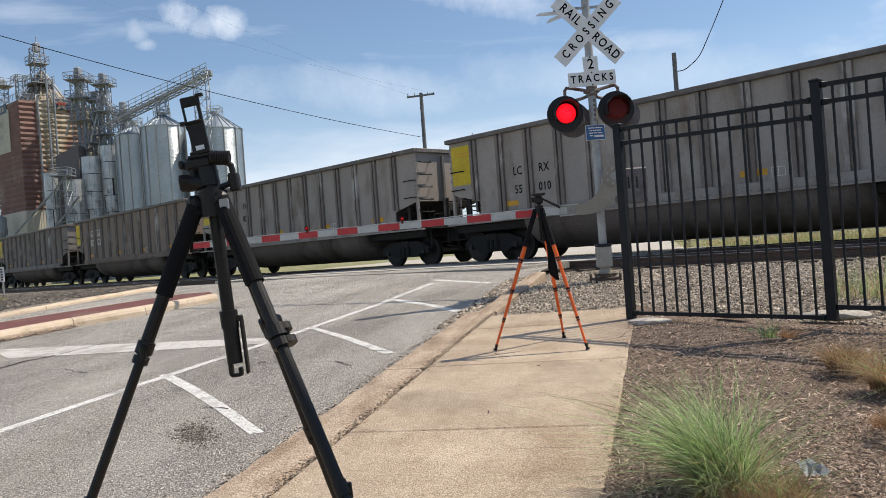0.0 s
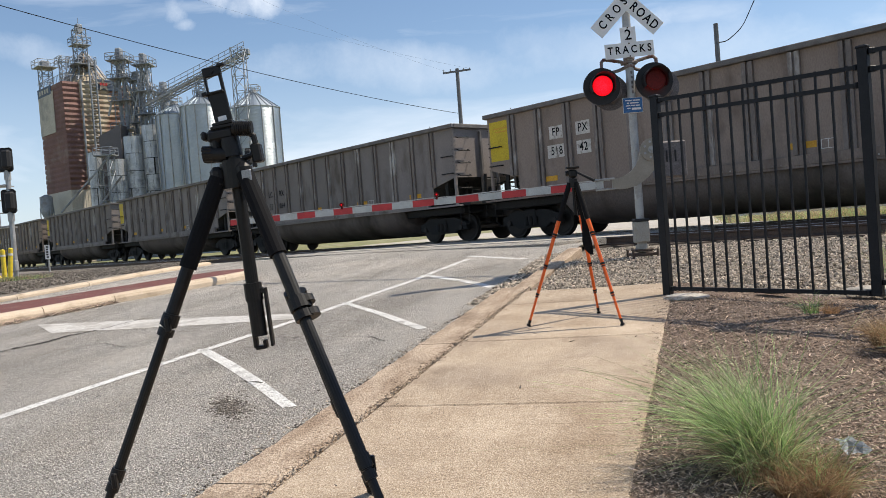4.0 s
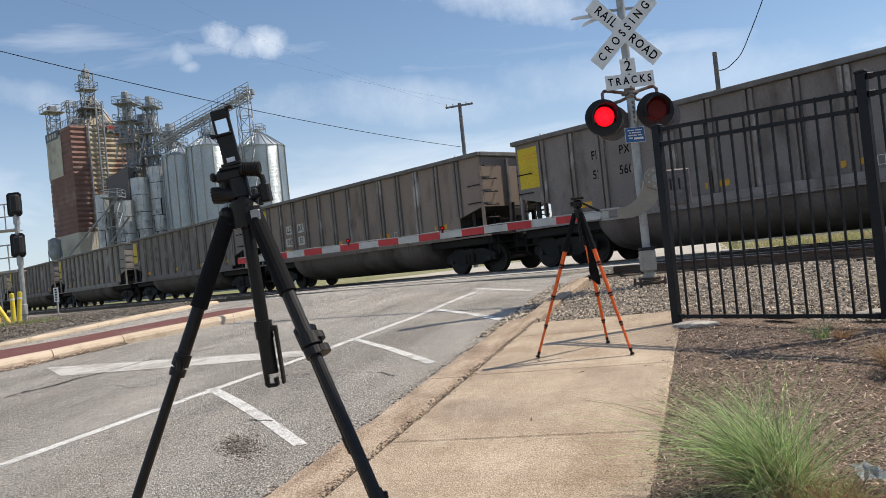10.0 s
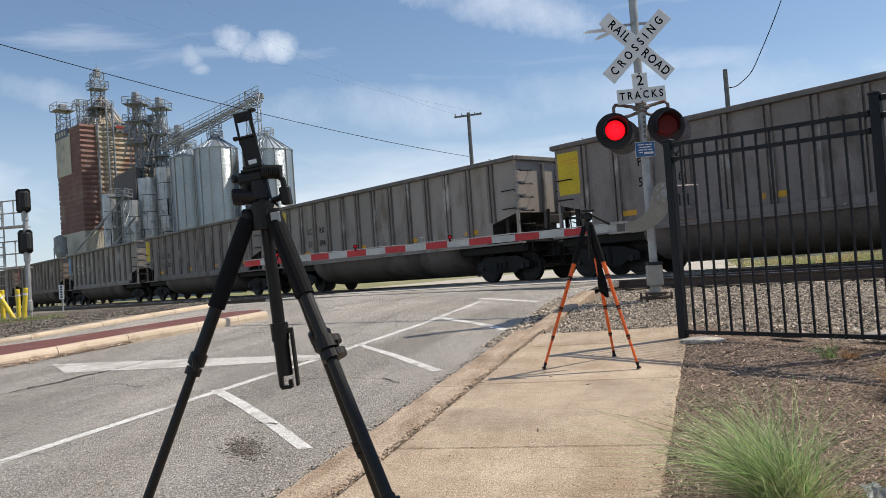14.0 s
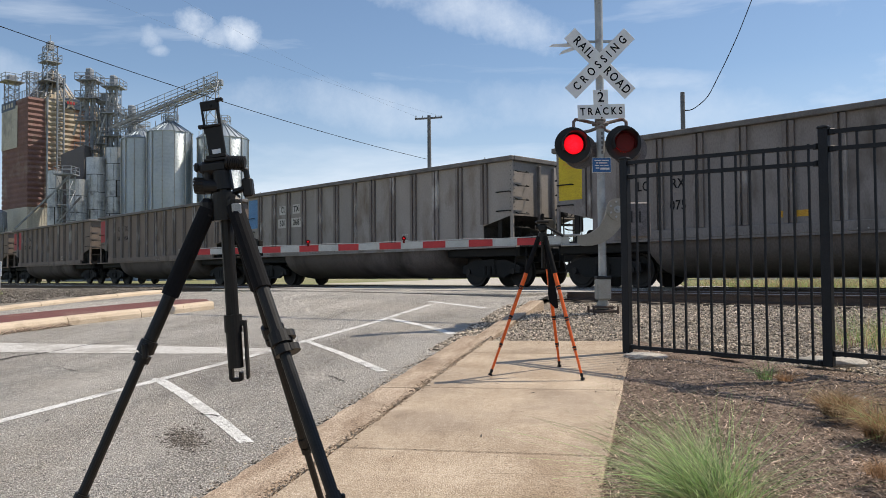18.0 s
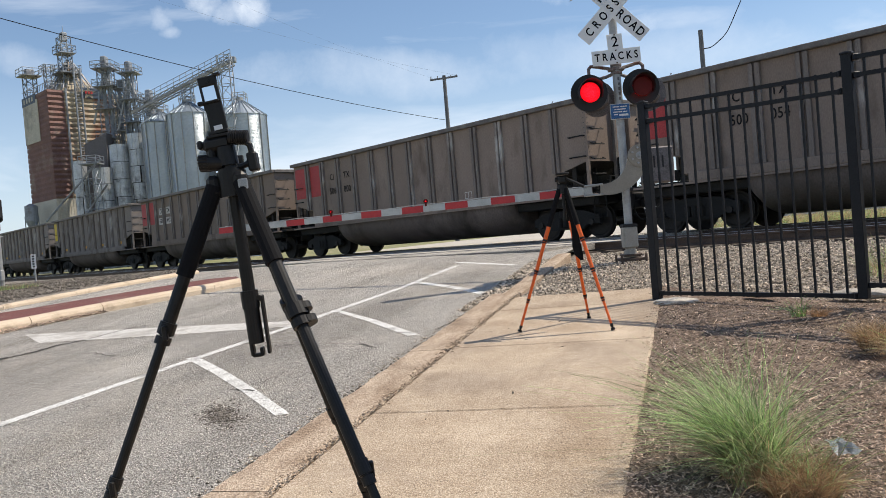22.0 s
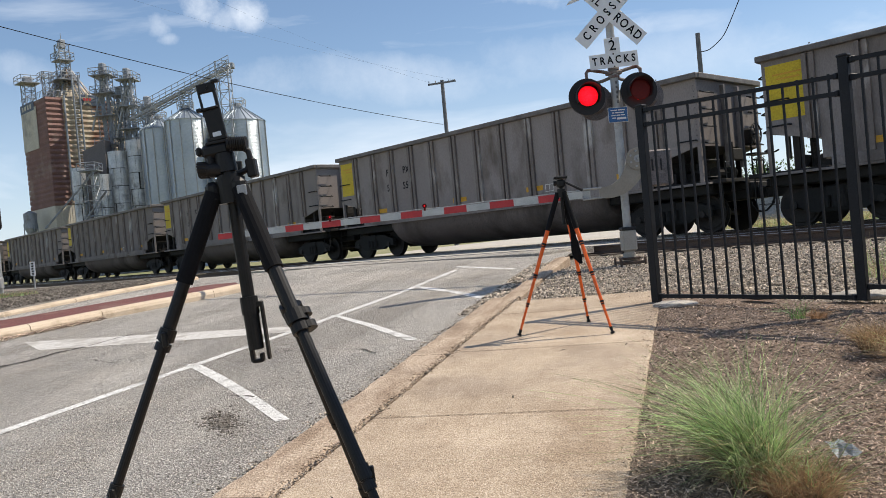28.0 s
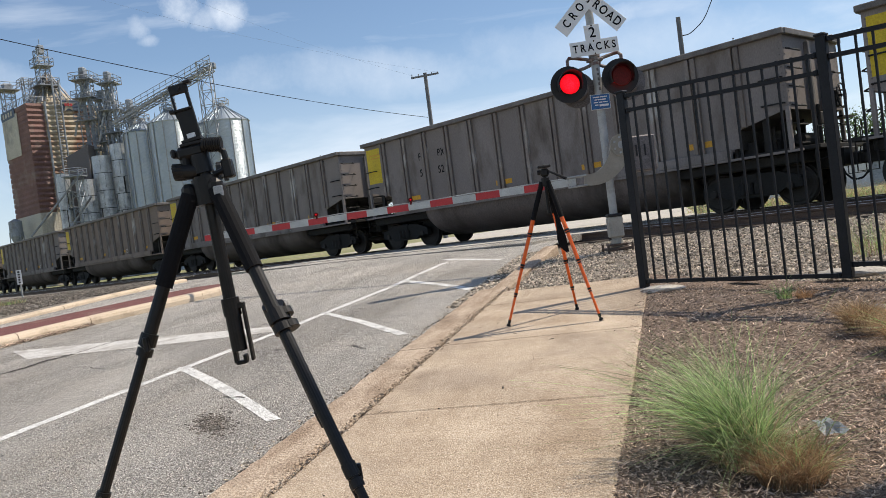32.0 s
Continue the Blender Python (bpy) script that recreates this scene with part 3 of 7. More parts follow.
painted([qr(-5.62, 3.0), qr(-5.22, 5.5), qr(-4.72, 8.4), qr(-4.34, 11.2), qr(-4.22, 13.6)],
        [qr(-5.50, 3.0), qr(-5.10, 5.5), qr(-4.61, 8.4), qr(-4.23, 11.2), qr(-4.11, 13.6)], "worn white line painted on the asphalt", 24)
painted([(-2.885, 8.06), (-2.36, 7.24), (-1.875, 6.43), (-1.425, 5.63)], [(-2.775, 8.09), (-2.25, 7.27), (-1.77, 6.45), (-1.325, 5.64)], "white diagonal bar painted on the asphalt")
painted([(-1.80, 10.36), (-1.22, 9.24), (-0.65, 8.02)], [(-1.70, 10.32), (-1.11, 9.24), (-0.54, 8.03)], "white diagonal bar painted on the asphalt")
painted([(-0.90, 12.45), (-0.24, 11.24), (0.12, 10.38)], [(-0.74, 12.40), (-0.10, 11.24), (0.25, 10.40)], "white diagonal bar painted on the asphalt")
painted([(-0.22, 14.95), (0.30, 14.05), (0.74, 13.3)], [(-0.07, 14.95), (0.45, 14.05), (0.88, 13.3)], "white diagonal bar painted on the asphalt")
painted([(-6.2, 11.08), (-5.14, 10.75), (-3.46, 10.2), (-2.05, 9.72)], [(-5.5, 10.16), (-4.76, 9.97), (-3.25, 9.6), (-2.0, 9.35)], "worn white stop bar painted across the lane", 20, worn_paint)
painted([(-8.42, 16.62), (-7.93, 17.0)], [(-8.30, 16.5), (-7.82, 16.87)], "short white dash on the far lane", 3)
painted([(-7.82, 18.9), (-7.05, 18.45)], [(-7.70, 18.75), (-6.95, 18.3)], "short white dash on the far lane", 3)

SCUFF = [(0.21, 3.325), (0.46, 3.265)]

# kerb and pavement, laid slab by slab
for a, b in ((-8, -5), (-5, -2), (-2, 1), (1, 3.4), (3.4, 6.2), (6.2, 9), (9, 11), (11, 13)):
    bm = fresh()
    r0, r1 = a + 0.005, b - 0.005
    down = 0.0 if a < 9 else 0.01
    jag = random.Random(int(a * 10))
    rs = [r0 + (r1 - r0) * i / 44 for i in range(45)]
    ring = []
    for r in rs:
        chip_l, chip_r = jag.uniform(-0.014, 0.008), -0.045 * jag.random() ** 2.2 + 0.004
        shape = ((-2.44, -0.1), (-2.43 - chip_l, 0.10), (-2.395 - chip_l, 0.138), (-2.10 + chip_r, 0.142), (-2.067 + chip_r, 0.134 + chip_r * 0.4), (-2.065, -0.1)) if a < 9 else ((-2.30, -0.1), (-2.29, 0.10), (-2.27, 0.138), (-2.08, 0.142), (-2.055, 0.134), (-2.05, -0.1))
        ring.append([bm.verts.new((*qr(q, r), height(*qr(q, r)) + z - down)) for q, z in shape])
    for row, nxt in zip(ring, ring[1:]):
        for i in range(5):
            bm.faces.new((row[i], row[i + 1], nxt[i + 1], nxt[i]))
    bm.faces.new(ring[0][::-1]), bm.faces.new(ring[-1])
    bmesh.ops.recalc_face_normals(bm, faces=bm.faces)
    if a == -8:
        kerb = structure(link_mesh("kerb", bm, kerb_concrete), "chipped tan concrete kerb beside the pavement", "kerb")
    else:
        part("kerb_stone", bm, kerb_concrete, kerb)

pavement = structure(sheet("pavement", [qr(-2.06, -8), qr(-2.06, 8.66)], [qr(-0.5, -8), qr(-0.5, 8.66)], mulch_soil, 0.02, 20, 2),
                     "tan concrete pavement in square slabs", "pavement")
SEAMS = [-8, -6.2, -4.4, -2.6, -0.8, 1.3, 3.02, 4.60, 6.28, 7.9, 8.7]
for r0, r1 in zip(SEAMS, SEAMS[1:]):
    bm = fresh()
    qs, rs = [-2.056, -2.042, -1.66, -1.28, -0.90, -0.512, -0.496], [r0 + 0.006, r0 + 0.018] + [r0 + (r1 - r0) * i / 4 for i in (1, 2, 3)] + [r1 - 0.018, r1 - 0.006]
    top = [[bm.verts.new((*qr(q, r + 0.05 * (q + 1.28)), height(*qr(q, r + 0.05 * (q + 1.28))) + 0.14 + (-0.007 if q in (qs[0], qs[-1]) or r in (rs[0], rs[-1]) else 0))) for q in qs] for r in rs]
    for i in range(6):
        for j in range(6):
            bm.faces.new((top[i][j], top[i][j + 1], top[i + 1][j + 1], top[i + 1][j]))
    rim = [e for e in bm.edges if e.is_boundary]
    skirt = bmesh.ops.extrude_edge_only(bm, edges=rim)["geom"]
    bmesh.ops.translate(bm, verts=[g for g in skirt if isinstance(g, bmesh.types.BMVert)], vec=(0, 0, -0.14))
    bmesh.ops.recalc_face_normals(bm, faces=bm.faces)
    part("slab", bm, concrete, pavement)

structure(sheet("pavement_scuff", SCUFF, [(0.212, 3.345), (0.458, 3.286)], scuff_pale, 0.1415, 4, 1), "pale scuff mark on the pavement", "mark")

# planting bed, ballast and the raised island
bed = structure(sheet("planting_bed", [qr(-0.5, -8), qr(-0.5, 3), qr(-0.5, 8.9)], [qr(14, -8), qr(14, 3), qr(14, -4.5)], mulch_soil, 0.125, 70, 70, rough=0.035),
                "bed of brown shredded bark mulch", "planting bed")
structure(sheet("gravel_bed", [qr(-2.05, 8.68), qr(-2.03, 11), tr(-10.5, 12.2)], [qr(0.2, 8.68), tr(16, 3.6), tr(40, 12.2)], ballast_bed, 0.09, 24, 40, rough=0.025, cap=0.80),
          "bed of grey crushed stone beside the rails", "gravel")
structure(sheet("gravel_verge", [(-9.5, 14.4), (-8.8, 14.95), (-8.05, 16.3), (-7.3, 18.3), (-6.9, 20.3)], [(-60, 14.4), (-60, 30), (-60, 45), (-50, 58), (-40, 50)], dark_gravel, 0.08, 24, 24, rough=0.03),
          "grey gravel verge between the road and the rails", "gravel")

ISLAND = [((-7.9, 10.4), (-8.35, 10.75), (-9.4, 12.4)), ((-6.54, 11.9), (-6.8, 12.2), (-7.48, 13.5)), ((-5.84, 12.76), (-6.05, 13.0), (-6.65, 14.25)), ((-5.0, 13.6), (-5.2, 13.85), (-5.72, 15.05)),
          ((-4.46, 14.15), (-4.62, 14.4), (-5.0, 15.6)), ((-4.06, 14.62), (-4.2, 14.85), (-4.45, 15.5))]
island = structure(sheet("traffic_island", [p[1] for p in ISLAND], [p[2] for p in ISLAND], brick_red, 0.115, 20, 3), "raised island paved with dark red brick", "traffic island")
def kerb_run(line, inner, parent, name, joint=0.004, rise=1.0):
    """Rounded kerb stones along a line, their backs on the inner line."""
    first = parent
    for a, b, c, d in zip(line, line[1:], inner, inner[1:]):
        a, b, c, d = Vector(a), Vector(b), Vector(c), Vector(d)
        bm, rows = fresh(), []
        for k in range(7):
            t = joint + (1 - 2 * joint) * k / 6
            p, q = a.lerp(b, t), c.lerp(d, t)
            sink = 0.002 if k in (0, 6) else 0
            rows.append([bm.verts.new((*p.lerp(q, u), height(*p) + z * (rise if z > 0 else 1) - (sink if z > 0 else 0))) for u, z in ((0, -0.06), (0.03, 0.07), (0.12, 0.115), (0.32, 0.142), (0.7, 0.148), (1.0, 0.138), (1.0, -0.06))])
        for r0, r1 in zip(rows, rows[1:]):
            for i in range(6):
                bm.faces.new((r0[i], r0[i + 1], r1[i + 1], r1[i]))
        bm.faces.new(rows[0]), bm.faces.new(rows[-1][::-1])
        bmesh.ops.recalc_face_normals(bm, faces=bm.faces)
        if first is None:
            first = structure(link_mesh(name, bm, island_kerb), "low tan concrete kerb along the far side of the road", "kerb")
        else:
            part("kerb_stone", bm, island_kerb, first)
    return first


kerb_run([p[0] for p in ISLAND], [p[1] for p in ISLAND], island, "kerb_stone")
kerb_run([(-16.0, 9.4), (-12.5, 12.0), (-9.4, 14.4), (-8.75, 14.95), (-8.0, 16.3), (-7.25, 18.3), (-6.8, 20.4)], [(-16.15, 9.6), (-12.65, 12.2), (-9.55, 14.6), (-8.95, 15.1), (-8.22, 16.4), (-7.47, 18.35), (-7.02, 20.45)], None, "far_kerb", rise=0.6)

# ---------------------------------------------------------------- tracks
def along_track(nn, z, profile, s0, s1, bm):
    """Sweeps a closed profile of (across, up) along the track."""
    ends = []
    for s in (s0, s1):
        ends.append([bm.verts.new((*tr(s, nn + a), z + b)) for a, b in profile])
    k = len(profile)
    for i in range(k):
        bm.faces.new((ends[0][i], ends[0][(i + 1) % k], ends[1][(i + 1) % k], ends[1][i]))
    bm.faces.new(ends[0]), bm.faces.new(ends[1][::-1])


S0, S1 = -260, 90
bm = fresh()
along_track(0, RAIL, [(NEAR_TRACK - 2.6, -0.33), (NEAR_TRACK - 1.45, -0.205), (FAR_TRACK + 1.45, -0.205), (FAR_TRACK + 2.9, -0.45), (FAR_TRACK + 2.9, -0.9), (NEAR_TRACK - 2.6, -0.9)], S0, S1, bm)
bmesh.ops.recalc_face_normals(bm, faces=bm.faces)
structure(link_mesh("track_bed", bm, ballast_bed), "grey ballast bed under two railway tracks", "track bed")
RAIL_SHAPE = [(-0.07, -0.17), (0.07, -0.17), (0.07, -0.155), (0.012, -0.13), (0.012, -0.045), (0.036, -0.035), (0.036, -0.004), (-0.036, -0.004), (-0.036, -0.035), (-0.012, -0.045), (-0.012, -0.13), (-0.07, -0.155)]
for centre in (NEAR_TRACK, FAR_TRACK):
    track = structure(new("railway_track"), "steel rails on dark timber sleepers", "railway track")
    for side in (-0.7525, 0.7525):
        bm = fresh()
        along_track(centre + side, RAIL, RAIL_SHAPE, S0, S1, bm)
        bmesh.ops.recalc_face_normals(bm, faces=bm.faces)
        rail = part("rail", bm, rail_steel, track)
        bm = fresh()
        along_track(centre + side, RAIL, [(-0.033, -0.004), (0.033, -0.004), (0.03, 0.0), (-0.03, 0.0)], S0, S1, bm)
        bmesh.ops.recalc_face_normals(bm, faces=bm.faces)
        part("running_surface", bm, rail_head, rail, "polished bright top of the rail")
    bm = fresh()
    for k in range(int((S1 - S0) / 0.56)):
        s = S0 + k * 0.56
        if -70 < s < 30:
            box(bm, (0, 0, 0), (0.22, 2.6, 0.1), Matrix.Translation((*tr(s, centre), RAIL - 0.222)) @ pose(0, 0, 0, 0, 0, TRACK_TURN))
    tagged(part("sleepers", bm, tie_wood, track), kind="stuff")
# crossing panels, flush with the rails where the road runs over them
crossing = structure(new("crossing_surface"), "worn concrete panels between the rails where the road crosses", "crossing surface")
for centre in (NEAR_TRACK, FAR_TRACK):
    for a, b in ((-2.5, -0.83), (-0.68, 0.68), (0.83, 2.1)):
        for k in range(5):
            s0, s1 = -22.5 + k * 2.45, -22.5 + k * 2.45 + 2.42
            bm = fresh()
            along_track(centre, RAIL, [(a, -0.14), (b, -0.14), (b, -0.02), (b - 0.02, -0.008), (a + 0.02, -0.008), (a, -0.02)], s0, s1, bm)
            bmesh.ops.recalc_face_normals(bm, faces=bm.faces)
            part("panel", bm, asphalt if a < -2 or b > 2 else far_concrete, crossing)

# ---------------------------------------------------------------- train
BODY, HALF = 7.3, 1.50


def extrude_profile(bm, profile, y0, y1):
    """A plate with the outline profile in x and z, between two y."""
    a, b = ([bm.verts.new((x, y, z)) for x, z in profile] for y in (y0, y1))
    n = len(profile)
    bm.faces.new(a), bm.faces.new(b[::-1])
    for i in range(n):
        bm.faces.new((a[i], b[i], b[(i + 1) % n], a[(i + 1) % n]))
    bmesh.ops.recalc_face_normals(bm, faces=bm.faces)


RIBS = [-BODY + 2 * BODY * i / 14 for i in range(1, 14)]


def coal_car(skin):
    """A bathtub coal gondola, its middle on the rail's top. The side seen is at minus y, the trailing end at minus x."""
    car = new("coal_car")
    irons = {}
    for e in (-1, 1):
        for s in (-1, 1):
            for side, pts in ((0, [(e * (BODY + 0.02), s * (HALF - 0.1), 0), (e * (BODY + 0.12), s * (HALF - 0.1), -0.04), (e * (BODY + 0.12), s * (HALF - 0.58), -0.04), (e * (BODY + 0.02), s * (HALF - 0.58), 0)]),
                              (1, [(e * (BODY - 0.08), s * HALF, 0), (e * (BODY - 0.08), s * (HALF + 0.1), 0), (e * (BODY - 0.55), s * (HALF + 0.1), 0), (e * (BODY - 0.55), s * HALF, 0)])):
                bm = fresh()
                tube(bm, pts, 0.019, 5)
                me = bpy.data.meshes.new("grab_iron")
                bm.to_mesh(me), bm.free()
                me.materials.append(car_black)
                irons[e, s, side] = me
    for s in (-1, 1):
        bm = fresh()
        extrude_profile(bm, [(-BODY, 3.68), (-BODY, 2.08), (-6.15, 1.80), (-6.15, 1.40), (6.15, 1.40), (6.15, 1.80), (BODY, 2.08), (BODY, 3.68)], s * HALF, s * (HALF - 0.03))
        wall = part("side_wall", bm, skin, car)
        for k, x in enumerate(RIBS):
            bm = fresh()
            low = 1.42 if abs(x) < 6.1 else 1.84
            for lo, hi, deep in ((-0.15, -0.055, 0.085), (0.0, 0.10, 0.075)):
                box(bm, (x + (lo + hi) / 2, s * (HALF + deep / 2), (3.62 + low) / 2), (hi - lo, deep, 3.62 - low))
            box(bm, (x - 0.03, s * (HALF + 0.008), (3.62 + low) / 2), (0.07, 0.016, 3.62 - low))
            for r in range(9):
                box(bm, (x + 0.05, s * (HALF + 0.08), low + 0.2 + r * 0.22), (0.03, 0.012, 0.03))
            part("rib", bm, car_rib, wall)
        bm = fresh()
        box(bm, (0, s * (HALF + 0.045), 3.70), (2 * BODY + 0.16, 0.17, 0.13), bevel=0.015)
        part("top_rail", bm, car_top, car)
        bm = fresh()
        box(bm, (0, s * (HALF + 0.05), 1.30), (11.9, 0.12, 0.22), bevel=0.012)
        box(bm, (0, s * (HALF + 0.03), 1.165), (15.0, 0.16, 0.05))
        sill = part("side_sill", bm, skin, car)
        bm = fresh()
        for k in range(60):
            box(bm, (-5.8 + k * 0.1966, s * (HALF + 0.114), 1.24), (0.03, 0.012, 0.03))
        tagged(part("rivets", bm, car_rib, sill), kind="stuff")
    for e in (-1, 1):
        bm = fresh()
        box(bm, (e * (BODY - 0.02), 0, 2.88), (0.04, 2 * HALF - 0.06, 1.64))
        wall = part("end_wall", bm, skin, car)
        for y in (-0.35, 0.35):
            bm = fresh()
            box(bm, (e * (BODY + 0.05), y, 2.55), (0.1, 0.1, 2.0), bevel=0.01)
            part("end_brace", bm, skin if y > 0 else car_top, wall)
        bm = fresh()
        box(bm, (e * (BODY + 0.03), 0, 3.70), (0.15, 2 * HALF + 0.02, 0.13), bevel=0.015)
        part("top_rail", bm, car_top, car)
        bm = fresh()
        extrude_profile(bm, [(e * (BODY - 0.02), 2.08), (e * (BODY - 0.06), 2.11), (e * 6.1, 1.83), (e * 6.1, 1.36), (e * 6.15, 1.36), (e * 6.15, 1.79)], -HALF + 0.03, HALF - 0.03)
        part("slope_sheet", bm, soot, car, "sooty black slope sheet under the end")
        # brackets that carry the overhanging end
        for y in (-1.38, -0.5, 0.5, 1.38):
            bm = fresh()
            bar(bm, (e * 6.72, y, 1.2), (e * 6.72, y, 1.95), 0.14, 0.06)
            part("end_stay", bm, car_black, car)
        for s in (-1, 1):
            bm = fresh()
            for r in range(11):
                box(bm, (e * (BODY - 0.07), s * (HALF + 0.006), 2.18 + r * 0.13), (0.028, 0.014, 0.028)), box(bm, (e * (BODY + 0.006), s * (HALF - 0.07), 2.18 + r * 0.13), (0.014, 0.028, 0.028))
            tagged(part("rivets", bm, car_top, car), kind="stuff")
            bm = fresh()
            tube(bm, [(e * 7.62, s * 1.35, 1.05), (e * 7.66, s * 1.3, 0.92), (e * 7.78, s * 0.25, 0.98)], 0.014, 5)
            part("uncoupling_lever", bm, car_black, car)
        bm = fresh()
        box(bm, (e * 6.95, 0, 1.19), (1.75, 2.9, 0.09), bevel=0.01)
        part("end_platform", bm, car_black, car)
        for y in (-1.05, 1.05):
            bm = fresh()
            tube(bm, [(e * 7.72, y - 0.17, 1.2), (e * 7.72, y - 0.17, 1.62), (e * 7.72, y + 0.17, 1.62), (e * 7.72, y + 0.17, 1.2)], 0.014, 5)
            part("handrail", bm, car_black, car)
        if e > 0:
            bm = fresh()
            for j in range(20):
                p, q = j * math.tau / 20, (j + 1) * math.tau / 20
                rod(bm, (7.58, 0.72 + math.cos(p) * 0.27, 2.35 + math.sin(p) * 0.27), (7.58, 0.72 + math.cos(q) * 0.27, 2.35 + math.sin(q) * 0.27), 0.02, sides=5)
            for j in range(3):
                p = j * math.tau / 3
                rod(bm, (7.58, 0.72, 2.35), (7.58, 0.72 + math.cos(p) * 0.27, 2.35 + math.sin(p) * 0.27), 0.014, sides=4)
            rod(bm, (7.3, 0.72, 2.35), (7.6, 0.72, 2.35), 0.03, sides=8)
            part("brake_wheel", bm, car_black, car)
            bm = fresh()
            box(bm, (7.4, 0.72, 2.30), (0.2, 0.28, 0.42), bevel=0.04), rod(bm, (7.42, 0.72, 1.25), (7.42, 0.72, 2.1), 0.02, sides=6), box(bm, (7.5, 0.75, 1.85), (0.35, 0.7, 0.04))
            rod(bm, (7.42, -0.3, 1.25), (7.42, -0.3, 2.15), 0.05, sides=8), box(bm, (7.4, -0.05, 1.85), (0.12, 0.5, 0.3), bevel=0.03)
            part("brake_housing", bm, car_black, car)
        bm = fresh()
        box(bm, (e * 6.1, 0, 0.93), (3.6, 0.9, 0.42), bevel=0.03), box(bm, (e * 5.9, 0, 1.02), (3.0, 2.7, 0.24), bevel=0.03)
        part("underframe", bm, car_black, car)
        bm = fresh()
        box(bm, (e * 5.98, 0, 1.3), (0.06, 2.8, 0.24)), box(bm, (e * 6.6, 0.55, 1.5), (0.07, 0.07, 0.6)), box(bm, (e * 6.6, -0.75, 1.5), (0.07, 0.07, 0.6)), box(bm, (e * 6.2, -1.1, 1.36), (0.3, 0.06, 0.3))
        part("bulkhead", bm, soot, car)
        bm = fresh()
        rod(bm, (e * 7.0, 0.5, 1.45), (e * 7.0, -0.4, 1.45), 0.14, sides=12)
        box(bm, (e * 6.6, 0.75, 1.42), (0.5, 0.5, 0.38), bevel=0.03)
        box(bm, (e * 6.5, -0.55, 1.36), (0.4, 0.4, 0.28), bevel=0.03)
        part("brake_gear", bm, car_black, car)
        for s in (-1, 1):
            bm = fresh()
            box(bm, (e * (BODY - 0.04), s * (HALF - 0.02), 1.65), (0.09, 0.09, 0.95), bevel=0.01)
            part("corner_post", bm, skin, car)
            for z in (1.35, 1.75, 2.15, 2.55, 2.95, 3.35):
                share("grab_iron", irons[e, s, 0], car, pose(0, 0, z))
            for z in (2.2, 2.75):
                share("grab_iron", irons[e, s, 1], car, pose(0, 0, z))
            bm = fresh()
            tube(bm, [(e * 7.7, s * 1.4, 1.16), (e * 7.7, s * 1.42, 0.55), (e * 7.3, s * 1.42, 0.55), (e * 7.3, s * 1.4, 1.16)], 0.016, 5)
            part("step", bm, car_black, car)
        bm = fresh()
        box(bm, (e * 7.72, 0, 0.86), (0.5, 0.22, 0.24), bevel=0.02)
        box(bm, (e * 7.98, 0.03 * e, 0.86), (0.2, 0.34, 0.28), bevel=0.04)
        part("coupler", bm, car_black, car)
        bm = fresh()
        arc = [(e * 7.75, -0.3, 0.82), (e * 7.85, -0.33, 0.55), (e * 7.98, -0.35, 0.42), (e * 8.08, -0.36, 0.40)]
        tube(bm, arc, 0.025, 6)
        part("air_hose", bm, car_black, car)
    # the tub between the trucks
    bm = fresh()
    rows = []
    outline = [(math.cos(a) * 1.52, 1.16 - math.sin(a) ** 0.8 * 0.92) for a in [math.pi * k / 24 for k in range(25)]]
    for x, k in ((-4.55, 0.72), (-4.40, 0.97), (-4.3, 1.0), (4.25, 1.0), (4.35, 0.97), (4.5, 0.72)):
        rows.append([bm.verts.new((x, y * (0.9 + 0.1 * k), 1.16 - (1.16 - z) * k)) for y, z in outline])
    for a, b in zip(rows, rows[1:]):
        for i in range(24):
            bm.faces.new((a[i], a[i + 1], b[i + 1], b[i])).smooth = True
    bm.faces.new(rows[0]), bm.faces.new(rows[-1][::-1])
    bmesh.ops.recalc_face_normals(bm, faces=bm.faces)
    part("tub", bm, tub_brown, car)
    bm = fresh()
    box(bm, (0, 0, 1.33), (11.9, 2 * HALF - 0.1, 0.04))
    part("floor", bm, soot, car)
    # trucks
    wheel_me = wheel_bm = None
    for e in (-1, 1):
        truck = new("truck")
        truck.parent = car
        truck.location = (e * 6.1, 0, 0)
        for s in (-1, 1):
            bm = fresh()
            extrude_profile(bm, [(-1.15, 0.62), (-1.15, 0.40), (-0.75, 0.40), (-0.55, 0.28), (0.55, 0.28), (0.75, 0.40), (1.15, 0.40), (1.15, 0.62), (0.6, 0.80), (-0.6, 0.80)], s * 1.02, s * 1.16)
            part("side_frame", bm, car_black, truck)
            for x in (-0.18, 0, 0.18):
                bm = fresh()
                rod(bm, (x, s * 1.19, 0.36), (x, s * 1.19, 0.62), 0.075, sides=10)
                part("spring", bm, car_black, truck)
        bm = fresh()
        box(bm, (0, 0, 0.70), (0.4, 2.4, 0.26), bevel=0.03)
        part("bolster", bm, car_black, truck)
